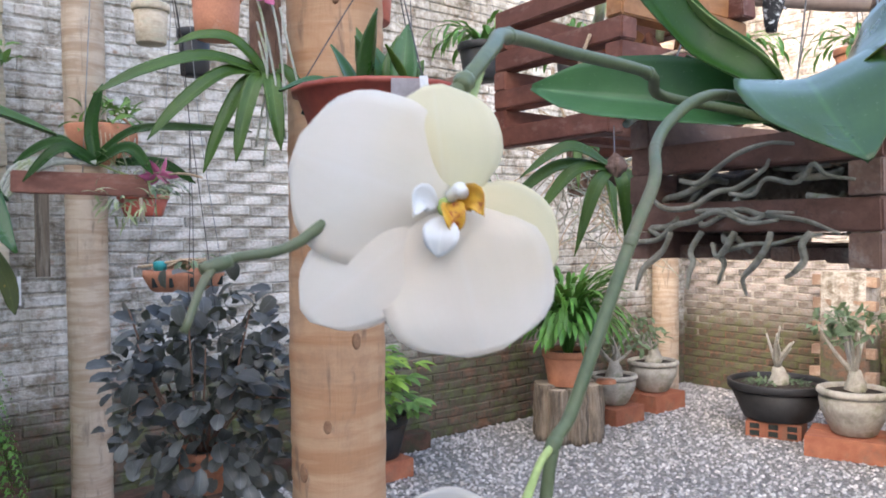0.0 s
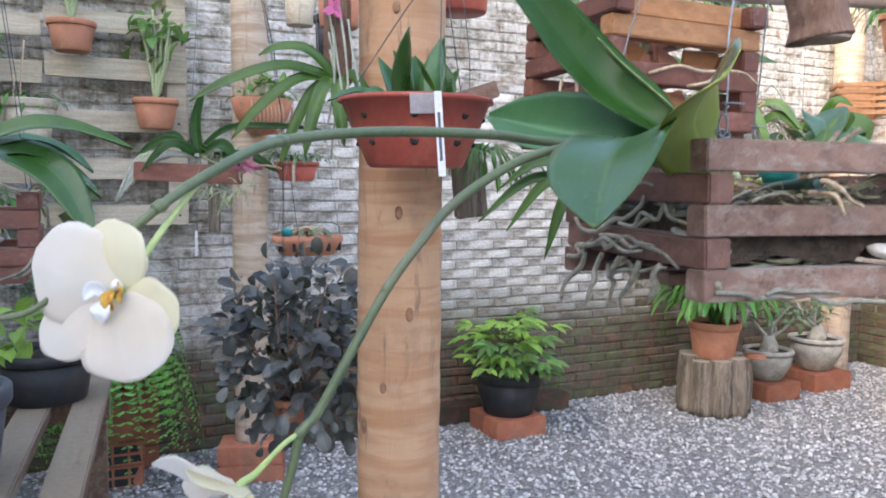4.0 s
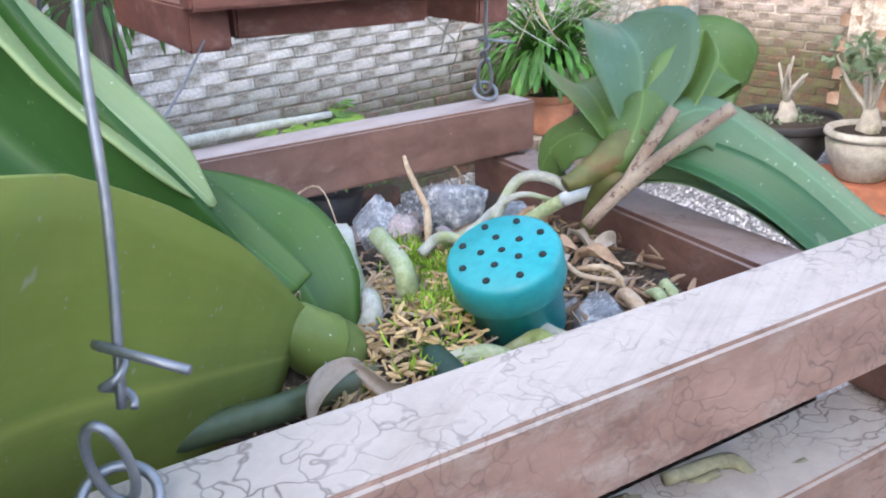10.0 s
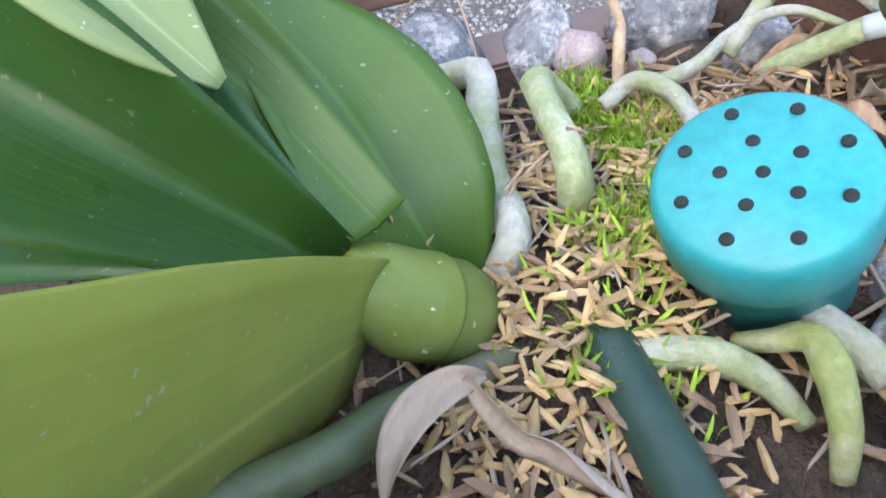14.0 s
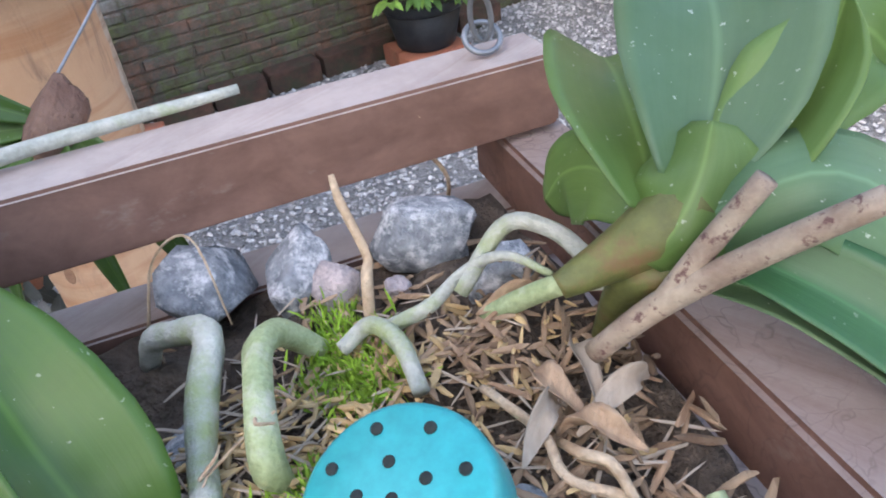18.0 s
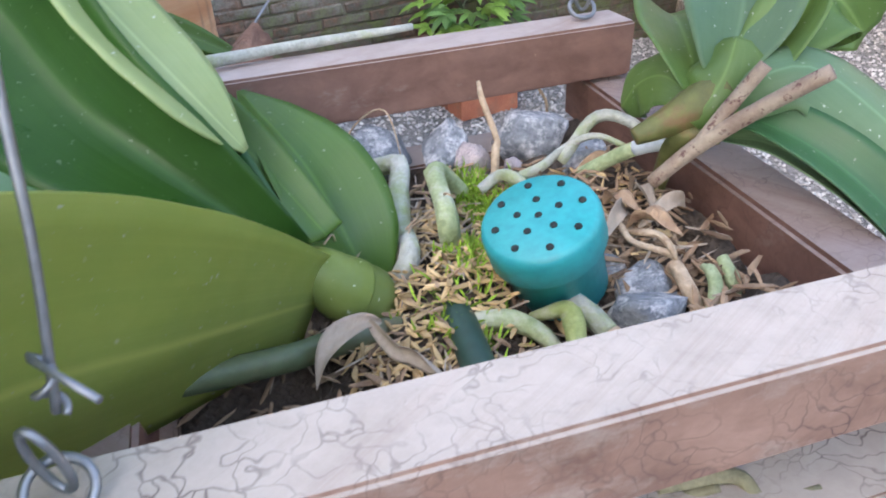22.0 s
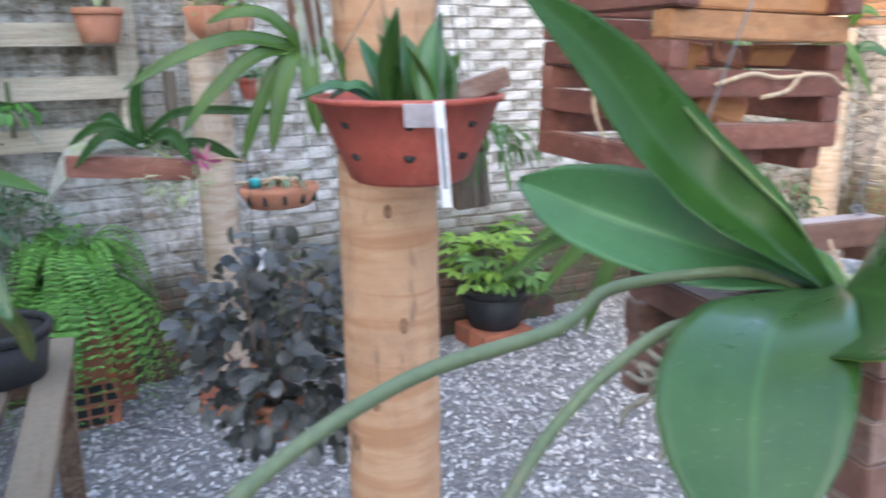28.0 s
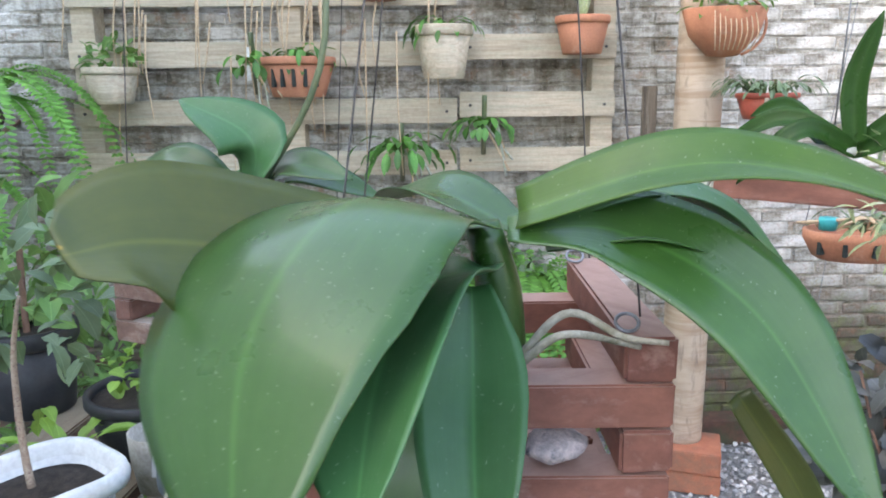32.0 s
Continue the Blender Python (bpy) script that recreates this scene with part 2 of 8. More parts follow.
def ringed(name, c1, c2, ring, dirt):
    """A peeled trunk: wavy bands round it, short upright scars, dark knots and grime."""
    m, t, p, _ = nodes_of(name)
    colour = ramp(t, noise_of(t, 5.0, 8.0, (1, 1, 0.5), 0.65), ((0.3, c1), (0.7, c2)))
    bands = noise_of(t, 4.0, 7.0, (0.9, 0.9, 7.0), 0.6, 0.8)
    colour = mixed(t, colour, ring, ramp(t, bands, ((0.45, (0, 0, 0)), (0.62, (0.85, 0.85, 0.85)))))
    scars = noise_of(t, 26.0, 7.0, (1, 1, 0.16), 0.65, 0.5)
    colour = mixed(t, colour, dirt, ramp(t, scars, ((0.57, (0, 0, 0)), (0.66, (0.8, 0.8, 0.8)))))
    grime = noise_of(t, 3.2, 9.0, rough=0.72)
    colour = mixed(t, colour, dirt, ramp(t, grime, ((0.53, (0, 0, 0)), (0.7, (0.7, 0.7, 0.7)))))
    t.links.new(colour, p.inputs["Base Color"])
    p.inputs["Roughness"].default_value = 0.72
    add = t.nodes.new("ShaderNodeMath")
    t.links.new(bands, add.inputs[0]), t.links.new(scars, add.inputs[1])
    relief(t, p, add.outputs[0], 0.5, 0.006)
    return m


M_BASKET = wood("weathered_basket_wood", (0.19, 0.108, 0.078), (0.33, 0.212, 0.16), 0, (0.39, 0.345, 0.295), 0.75, cracks=0.7, top_pale=1.2, grey_at=(0.5, 0.78), turn=31)
M_BASKET_BACK = wood("weathered_basket_back_wood", (0.15, 0.08, 0.06), (0.28, 0.16, 0.12), 0, (0.34, 0.29, 0.26), 0.75, top_pale=1.3, grey_at=(0.58, 0.8), turn=31)
M_BASKET_Y = wood("weathered_basket_side_wood", (0.15, 0.07, 0.05), (0.26, 0.14, 0.105), 1, (0.32, 0.25, 0.22), 0.75, cracks=0.45, grey_at=(0.6, 0.8), top_pale=1.15, turn=31)
M_RED_X = wood("red_stained_wood", (0.15, 0.05, 0.034), (0.29, 0.12, 0.08), 0, (0.34, 0.21, 0.17), 0.65, grey_at=(0.56, 0.8), top_pale=1.1, turn=31)
M_RED_Y = wood("red_stained_side_wood", (0.13, 0.046, 0.032), (0.27, 0.11, 0.074), 1, (0.32, 0.2, 0.16), 0.65, grey_at=(0.56, 0.8), top_pale=1.1, turn=31)
M_ORANGE_X = wood("orange_stained_wood", (0.37, 0.16, 0.06), (0.54, 0.27, 0.11), 0, (0.55, 0.34, 0.18), 0.6, grey_at=(0.55, 0.8), top_pale=1.0, turn=24)
M_BENCH = wood("bench_wood", (0.13, 0.07, 0.045), (0.33, 0.21, 0.14), 1, (0.3, 0.245, 0.17), 0.85, top_pale=0.85, grey_at=(0.5, 0.62), turn=33.5)
M_PALLET = wood("pallet_wood", (0.46, 0.39, 0.28), (0.62, 0.54, 0.42), 0, (0.42, 0.41, 0.31), 0.8, turn=40)
M_POST = ringed("post_wood", (0.47, 0.265, 0.145), (0.62, 0.41, 0.25), (0.44, 0.225, 0.11), (0.24, 0.15, 0.1))
M_POST_PALE = ringed("pale_post_wood", (0.4, 0.32, 0.235), (0.56, 0.46, 0.36), (0.34, 0.24, 0.16), (0.22, 0.17, 0.13))
M_KNOT = plain("wood_knot", (0.24, 0.125, 0.07), (0.4, 0.23, 0.13), 0.8, 80.0, 300.0, 0.6, 0.001)
M_STUMP = wood("stump_wood", (0.035, 0.028, 0.022), (0.38, 0.31, 0.23), 2, (0.3, 0.26, 0.21), 0.9, 18.0)
M_BARK = plain("log_bark", (0.16, 0.085, 0.06), (0.3, 0.18, 0.125), 0.9, 28.0, 160.0, 1.0, 0.006, (1, 1, 0.4))
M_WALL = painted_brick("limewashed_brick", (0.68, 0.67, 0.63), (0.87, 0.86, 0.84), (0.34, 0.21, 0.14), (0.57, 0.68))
# side wall: worn limewash, darkened in the paint for missing leaf shade
M_WALL_DARKENED = painted_brick("worn_darkened_limewash", (0.4, 0.375, 0.37), (0.6, 0.575, 0.57), (0.34, 0.2, 0.14), (0.55, 0.66))
M_MORTAR = painted_brick("limewashed_mortar", (0.6, 0.575, 0.53), (0.8, 0.78, 0.74), (0.32, 0.25, 0.19), (0.55, 0.68))
M_PLASTER = plain("plain_plaster", (0.66, 0.64, 0.6), (0.74, 0.72, 0.68), 0.9, 2.0, 60.0)
M_CLAY = plain("terracotta", (0.4, 0.16, 0.09), (0.52, 0.23, 0.13), 0.8, 18.0, 200.0, 0.2, 0.001, vary=0.15, stain=(0.5, 0.4, 0.32), stain_at=(0.6, 0.8))
M_BRICK = plain("red_brick", (0.34, 0.115, 0.065), (0.46, 0.18, 0.1), 0.85, 16.0, 160.0, 0.5, 0.002, vary=0.2, stain=(0.2, 0.13, 0.09), stain_at=(0.52, 0.72))
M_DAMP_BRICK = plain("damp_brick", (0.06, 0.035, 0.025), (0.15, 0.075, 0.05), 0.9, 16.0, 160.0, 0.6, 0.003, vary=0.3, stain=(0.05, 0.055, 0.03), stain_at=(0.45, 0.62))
M_PIER = plain("worn_pier_brick", (0.24, 0.15, 0.1), (0.4, 0.28, 0.2), 0.9, 12.0, 120.0, 0.5, 0.002, vary=0.2, stain=(0.5, 0.44, 0.38), stain_at=(0.55, 0.72))
M_BOWL_RED = plain("red_plastic", (0.38, 0.075, 0.05), (0.46, 0.105, 0.07), 0.48, 12.0, 90.0, 0.05, 0.001, stain=(0.44, 0.18, 0.12), stain_at=(0.6, 0.85))
M_CEMENT = plain("cement", (0.3, 0.28, 0.24), (0.48, 0.46, 0.4), 0.9, 20.0, 160.0, 0.4, 0.002, stain=(0.16, 0.17, 0.1), vary=0.1)
M_BLACK_POT = plain("black_plastic", (0.018, 0.019, 0.021), (0.034, 0.035, 0.037), 0.5, 20.0, 120.0, 0.05, 0.001, spec=0.35, stain=(0.075, 0.072, 0.065), stain_at=(0.6, 0.85))
M_GREY_POT = plain("grey_plastic", (0.065, 0.075, 0.09), (0.09, 0.1, 0.12), 0.5, 10.0, 120.0, 0.05, 0.001, stain=(0.15, 0.15, 0.15), stain_at=(0.62, 0.85))
M_WHITE_POT = plain("white_plastic", (0.62, 0.64, 0.63), (0.76, 0.78, 0.77), 0.4, 10.0, 90.0, 0.05, 0.001, stain=(0.4, 0.38, 0.32), stain_at=(0.62, 0.85))
M_SOIL = plain("soil", (0.03, 0.022, 0.016), (0.08, 0.06, 0.045), 0.95, 60.0, 300.0, 1.0, 0.01)
M_CAP = plain("turquoise_plastic", (0.018, 0.32, 0.335), (0.03, 0.38, 0.39), 0.4, 25.0, 300.0, 0.06, 0.0005, stain=(0.06, 0.43, 0.43), stain_at=(0.58, 0.85))
# openings are solid plugs; the darkness inside them is put into this colour
M_HOLE = plain("dark_hole", (0.012, 0.02, 0.02), (0.03, 0.035, 0.03), 0.9)
M_PALE_PEBBLE = plain("pale_pebble", (0.56, 0.52, 0.46), (0.72, 0.68, 0.62), 0.7, 60.0, 300.0, 0.3, 0.001)
M_WIRE = plain("galvanised_wire", (0.22, 0.235, 0.25), (0.37, 0.385, 0.4), 0.5, 60.0, 300.0, 0.1, 0.0005, metal=0.85)
M_RUST = plain("dark_wire", (0.06, 0.055, 0.055), (0.14, 0.13, 0.13), 0.5, 60.0, 300.0, 0.1, 0.0005, metal=0.7)
M_PIPE = plain("weathered_pipe", (0.26, 0.18, 0.14), (0.38, 0.29, 0.24), 0.6, 9.0, 90.0, 0.2, 0.001, stain=(0.45, 0.4, 0.36), stain_at=(0.58, 0.75))
M_TAG = plain("white_tag", (0.72, 0.74, 0.75), (0.8, 0.81, 0.82), 0.5, 20.0, 90.0, 0.02, 0.0005)
M_CLEAR = plain("cloudy_tape", (0.42, 0.36, 0.36), (0.6, 0.56, 0.58), 0.25, 30.0, 90.0, 0.4, 0.001)
M_GRANITE = plain("granite", (0.13, 0.15, 0.165), (0.42, 0.44, 0.46), 0.85, 220.0, 700.0, 0.8, 0.002, stain=(0.74, 0.74, 0.74), stain_scale=130.0, stain_at=(0.5, 0.64), vary=0.12)
M_PINK_GRANITE = plain("pink_granite", (0.34, 0.3, 0.3), (0.72, 0.6, 0.57), 0.85, 200.0, 700.0, 0.8, 0.002, stain=(0.14, 0.15, 0.17), stain_scale=120.0, stain_at=(0.55, 0.68))
M_PEBBLE = plain("gravel_stone", (0.4, 0.39, 0.38), (0.62, 0.61, 0.59), 0.85, 30.0, 200.0, 0.3, 0.002, vary=0.38, per="island")
M_GROUND = plain("gravel_bed", (0.22, 0.215, 0.21), (0.42, 0.41, 0.4), 0.95, 45.0, 160.0, 1.0, 0.02, stain=(0.5, 0.5, 0.5), stain_scale=70.0, stain_at=(0.55, 0.62))
M_HUSK = plain("husk", (0.42, 0.27, 0.11), (0.68, 0.5, 0.26), 0.75, 90.0, 400.0, 0.3, 0.001, vary=0.35, per="island")
M_CHIP = plain("bark_chip", (0.2, 0.115, 0.065), (0.46, 0.33, 0.21), 0.85, 90.0, 400.0, 0.6, 0.002, (1, 0.2, 1), vary=0.4, per="island")
M_DRY = plain("dry_sheath", (0.36, 0.28, 0.2), (0.52, 0.44, 0.35), 0.85, 60.0, 400.0, 0.6, 0.001, (1, 0.2, 1))
M_COMPOST = plain("compost", (0.06, 0.045, 0.032), (0.17, 0.125, 0.09), 0.95, 70.0, 300.0, 1.0, 0.008)
M_MOSS = plain("moss", (0.2, 0.36, 0.03), (0.36, 0.55, 0.06), 0.9, 60.0, 300.0, 0.4, 0.001, vary=0.4, per="island")
M_ROOT = plain("grey_root", (0.36, 0.37, 0.3), (0.56, 0.57, 0.5), 0.8, 160.0, 600.0, 0.7, 0.0012, stain=(0.3, 0.36, 0.16), stain_scale=45.0, stain_at=(0.5, 0.68))
# darker root copies with the shade round the baskets put into the colour
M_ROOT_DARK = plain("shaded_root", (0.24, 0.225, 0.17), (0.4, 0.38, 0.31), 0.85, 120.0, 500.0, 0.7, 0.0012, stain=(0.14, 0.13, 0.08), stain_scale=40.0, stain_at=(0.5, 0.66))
M_ROOT_SHADE = plain("shaded_olive_root", (0.16, 0.15, 0.08), (0.3, 0.28, 0.17), 0.85, 120.0, 500.0, 0.7, 0.0012, stain=(0.1, 0.08, 0.05), stain_scale=50.0, stain_at=(0.5, 0.66))
M_ROOT_GREEN = plain("green_root", (0.3, 0.37, 0.17), (0.46, 0.53, 0.3), 0.72, 150.0, 600.0, 0.6, 0.001, stain=(0.52, 0.52, 0.42), stain_scale=45.0)
M_ROOT_TAN = plain("tan_root", (0.44, 0.3, 0.18), (0.66, 0.52, 0.36), 0.8, 140.0, 600.0, 0.8, 0.0012, stain=(0.25, 0.16, 0.1), stain_scale=60.0, stain_at=(0.58, 0.7))
M_ROOT_LIME = plain("yellow_green_root", (0.3, 0.36, 0.11), (0.45, 0.5, 0.2), 0.65, 140.0, 600.0, 0.6, 0.001, stain=(0.5, 0.5, 0.36), stain_scale=60.0)
M_ROOT_WHITE = plain("white_root_tip", (0.55, 0.62, 0.64), (0.68, 0.74, 0.76), 0.6, 60.0, 300.0, 0.1, 0.0005)
M_TWIG = plain("cut_spike", (0.25, 0.17, 0.12), (0.42, 0.34, 0.25), 0.8, 120.0, 500.0, 0.4, 0.0008, stain=(0.12, 0.06, 0.05), stain_scale=300.0, stain_at=(0.55, 0.62))
M_SPIKE = plain("flower_spike", (0.085, 0.12, 0.055), (0.135, 0.165, 0.08), 0.5, 20.0, 250.0, 0.2, 0.0006, stain=(0.17, 0.13, 0.09), stain_at=(0.54, 0.7))
M_LIME_STEM = plain("young_stem", (0.36, 0.46, 0.14), (0.46, 0.55, 0.22), 0.5, 20.0, 250.0, 0.1, 0.0005)
M_STUB = plain("dark_green_stub", (0.02, 0.055, 0.042), (0.035, 0.08, 0.06), 0.5, 30.0, 250.0, 0.1, 0.0005)
M_LEAF = leafy("orchid_leaf", (0.024, 0.075, 0.013), (0.043, 0.11, 0.022), 0.3, coat=0.12, through=0.06, dust=0.03)
# darker copy of orchid_leaf: the upper leaf's shade put into its colour
M_LEAF_DARKENED = leafy("darkened_orchid_leaf", (0.016, 0.052, 0.009), (0.029, 0.084, 0.015), 0.3, through=0.03, dust=0.015, spec=0.2, rib_strength=0.15)
M_LEAF_BLUE = leafy("orchid_leaf_bluish", (0.034, 0.115, 0.036), (0.058, 0.165, 0.056), 0.36, through=0.1, veins=9.0, dust=0.04)
M_LEAF_PALE = leafy("orchid_leaf_pale", (0.085, 0.17, 0.075), (0.15, 0.25, 0.125), 0.42, through=0.18, dust=0.12)
M_LEAF_OLIVE = leafy("orchid_leaf_olive", (0.4, 0.49, 0.1), (0.56, 0.65, 0.17), 0.42, through=0.45, dust=0.16, spots=(0.7, 0.74, 0.56))
M_LEAF_UNDER = leafy("orchid_leaf_underside", (0.25, 0.33, 0.13), (0.36, 0.44, 0.2), 0.5, through=0.1, dust=0.15, spec=0.25)
M_SHEATH = leafy("orchid_stem_sheath", (0.11, 0.145, 0.026), (0.2, 0.26, 0.045), 0.5, through=0.05, dust=0.2)
M_OLD_STEM = plain("old_orchid_stem", (0.075, 0.085, 0.022), (0.17, 0.175, 0.045), 0.6, 60.0, 300.0, 0.5, 0.001, stain=(0.17, 0.095, 0.04), stain_scale=70.0)
M_LEAF_LIGHT = leafy("orchid_leaf_light", (0.048, 0.112, 0.014), (0.085, 0.168, 0.026), 0.38, through=0.12, dust=0.05)
M_LEAF_YOUNG = leafy("young_orchid_leaf", (0.1, 0.19, 0.04), (0.19, 0.3, 0.085), 0.45, through=0.22, dust=0.1)
M_LEAF_YELLOW = leafy("ageing_leaf", (0.035, 0.052, 0.008), (0.07, 0.08, 0.013), 0.42, through=0.05, spots=(0.3, 0.2, 0.03))
M_FERN = leafy("fern_leaf", (0.11, 0.29, 0.05), (0.2, 0.44, 0.1), 0.5, through=0.3, per="island", vary=0.35)
M_GREEN = leafy("garden_leaf", (0.075, 0.175, 0.045), (0.165, 0.3, 0.085), 0.5, through=0.25, per="island", vary=0.35)
M_GREY_GREEN = leafy("grey_green_leaf", (0.09, 0.14, 0.08), (0.16, 0.23, 0.14), 0.55, through=0.2, per="island", vary=0.3)
M_SWORD = leafy("sword_leaf", (0.04, 0.14, 0.025), (0.1, 0.27, 0.05), 0.45, through=0.2, per="island", vary=0.35)
M_MAPLE = leafy("lime_lobed_leaf", (0.2, 0.36, 0.06), (0.32, 0.5, 0.1), 0.5, through=0.3, per="island", vary=0.25)
M_PURPLE = leafy("dark_purple_leaf", (0.044, 0.045, 0.045), (0.115, 0.117, 0.112), 0.34, through=0.08, per="island", vary=0.7)
M_PETAL = leafy("cream_petal", (0.94, 0.87, 0.79), (0.96, 0.92, 0.86), 0.55, through=0.62, veins=5.0, vary=0.02, rib_strength=0.1)
M_PETAL_WARM = leafy("yellowish_petal", (0.94, 0.88, 0.66), (0.96, 0.91, 0.74), 0.55, through=0.62, veins=5.0, vary=0.02, rib_strength=0.1)
M_LIP = leafy("white_lip", (0.84, 0.84, 0.84), (0.88, 0.88, 0.86), 0.4, through=0.2, veins=4.0, vary=0.0)
M_YELLOW = plain("yellow_throat", (0.6, 0.27, 0.02), (0.72, 0.45, 0.06), 0.5, 200.0, 500.0, 0.1, 0.0005, stain=(0.3, 0.06, 0.02), stain_scale=220.0, stain_at=(0.55, 0.62))
M_PINK = leafy("pink_petal", (0.66, 0.14, 0.34), (0.78, 0.26, 0.46), 0.5, through=0.3, vary=0.1)
M_VIOLET = leafy("violet_petal", (0.45, 0.12, 0.5), (0.62, 0.24, 0.66), 0.5, through=0.3, vary=0.1)
M_PARROT = plain("red_painted_wood", (0.38, 0.035, 0.03), (0.5, 0.06, 0.045), 0.5, 14.0, 120.0, 0.3, 0.002, stain=(0.2, 0.025, 0.03), stain_at=(0.58, 0.7))
M_PARROT_BLUE = plain("blue_painted_wood", (0.05, 0.25, 0.55), (0.15, 0.42, 0.7), 0.5, 14.0, 120.0, 0.3, 0.002)
M_ROPE = plain("black_white_cord", (0.01, 0.012, 0.014), (0.03, 0.03, 0.035), 0.8, 60.0, 200.0, 0.4, 0.001, stain=(0.7, 0.72, 0.72), stain_scale=110.0, stain_at=(0.55, 0.6))


# ---- mesh helpers ----
def part(name, bm, material, parent, label=""):
    """Link a bmesh, given in the world's metres, as one mesh under parent, or at top level."""
    me = bpy.data.meshes.new(name)
    bm.to_mesh(me)
    bm.free()
    me.materials.append(material)
    ob = new(name, me)
    if parent is not None:
        me.transform(world_of(parent).inverted())
        ob.parent = parent
    return tagged(ob, label) if label else ob


def world_of(ob):
    return (world_of(ob.parent) if ob.parent else Matrix()) @ ob.matrix_basis


def thing(name, at, label, category, group="", turn=0.0):
    ob = new(name)
    ob.empty_display_size = 0.02
    ob.matrix_basis = pose(*at, 0, 0, turn)
    return tagged(ob, label, category, group)


def solo(name, bm, material, label, category, group="", kind=""):
    """One top-level mesh with its origin at the middle of its underside."""
    lo = [min(v.co[i] for v in bm.verts) for i in range(3)]
    hi = [max(v.co[i] for v in bm.verts) for i in range(3)]
    at = Vector(((lo[0] + hi[0]) / 2, (lo[1] + hi[1]) / 2, lo[2]))
    bmesh.ops.translate(bm, verts=bm.verts, vec=-at)
    ob = part(name, bm, material, None)
    ob.location = at
    return tagged(ob, label, category, group, kind)


def smooth(bm):
    for face in bm.faces:
        face.smooth = True
    return bm


def box(m, x0, x1, y0, y1, z0, z1, bevel=0.002, jitter=0.0):
    bm = bmesh.new()
    bmesh.ops.create_cube(bm, size=1)
    for v in bm.verts:
        v.co = Vector((x0 + (v.co.x + 0.5) * (x1 - x0), y0 + (v.co.y + 0.5) * (y1 - y0), z0 + (v.co.z + 0.5) * (z1 - z0)))
        if jitter:
            v.co += Vector((random.uniform(-jitter, jitter) for _ in range(3)))
    if bevel:
        bmesh.ops.bevel(bm, geom=bm.edges[:], offset=bevel, segments=2, affect="EDGES")
    bm.transform(m)
    return bm


def join(*parts):
    out = bmesh.new()
    for b in parts:
        me = bpy.data.meshes.new("tmp")
        b.to_mesh(me)
        b.free()
        out.from_mesh(me)
        bpy.data.meshes.remove(me)
    return out


def lathe(profile, seg, m, close=True, turn=0.0):
    """Profile of (radius, height) turned about the upright axis."""
    bm = bmesh.new()
    rings = []
    for r, z in profile:
        if r < 1e-6:
            rings.append([bm.verts.new((0, 0, z))])
        else:
            rings.append([bm.verts.new((r * math.cos(turn + 2 * math.pi * k / seg), r * math.sin(turn + 2 * math.pi * k / seg), z)) for k in range(seg)])
    for a, b in zip(rings, rings[1:]):
        for k in range(seg):
            q = [a[k % len(a)], a[(k + 1) % len(a)], b[(k + 1) % len(b)], b[k % len(b)]]
            q = list(dict.fromkeys(q))
            if len(q) > 2:
                bm.faces.new(q)
    bmesh.ops.recalc_face_normals(bm, faces=bm.faces)
    bm.transform(m)
    return bm if seg < 9 else smooth(bm)


def spline(points, steps):
    """Points along a Catmull-Rom curve through the given ones."""
    p = [Vector(q) for q in points]
    p = [2 * p[0] - p[1]] + p + [2 * p[-1] - p[-2]]
    out = []
    n = len(p) - 3
    for i in range(steps + 1):
        f = i / steps * n
        k = min(int(f), n - 1)
        t = f - k
        a, b, c, d = p[k:k + 4]
        out.append(0.5 * ((2 * b) + (c - a) * t + (2 * a - 5 * b + 4 * c - d) * t * t + (3 * b - 3 * c + d - a) * t ** 3))
    return out


def along(values, f):
    """A value between evenly spaced ones."""
    x = f * (len(values) - 1)
    k = min(int(x), len(values) - 2)
    return values[k] + (values[k + 1] - values[k]) * (x - k)


def tube(points, radii, seg=8, steps=0, wobble=0.0, seed=0):
    """A round rod along a curve, with radii spread evenly along it; closed ends."""
    steps = steps or max(2, 4 * (len(points) - 1))
    line = spline(points, steps) if len(points) > 2 or steps > 1 else [Vector(q) for q in points]
    if isinstance(radii, (int, float)):
        radii = (radii, radii)
    bm = bmesh.new()
    tangent = (line[1] - line[0]).normalized()
    side = tangent.orthogonal().normalized()
    rings = []
    for i, c in enumerate(line):
        tangent = (line[min(i + 1, len(line) - 1)] - line[max(i - 1, 0)]).normalized()
        side = (side - tangent * side.dot(tangent)).normalized()
        other = tangent.cross(side)
        r = along(radii, i / (len(line) - 1))
        ring = []
        for k in range(seg):
            a = 2 * math.pi * k / seg
            rr = r * (1 + (wobble * noise.noise((c * 60 + Vector((math.cos(a), math.sin(a), seed)))) if wobble else 0))
            ring.append(bm.verts.new(c + side * math.cos(a) * rr + other * math.sin(a) * rr))
        rings.append(ring)
    for a, b in zip(rings, rings[1:]):
        for k in range(seg):
            bm.faces.new((a[k], a[(k + 1) % seg], b[(k + 1) % seg], b[k]))
    for ring, tip in ((rings[0], line[0]), (rings[-1], line[-1])):
        v = bm.verts.new(tip)
        for k in range(seg):
            bm.faces.new((ring[k], ring[(k + 1) % seg], v))
    bmesh.ops.recalc_face_normals(bm, faces=bm.faces)
    return smooth(bm)


PHAL = (0.35, 0.62, 0.86, 0.97, 1.0, 0.95, 0.8, 0.5, 0.06)
STRAP = (0.7, 0.85, 0.95, 1.0, 0.98, 0.92, 0.8, 0.58, 0.05)
BLUNT = (0.35, 0.6, 0.82, 0.95, 1.0, 1.0, 0.95, 0.8, 0.35)
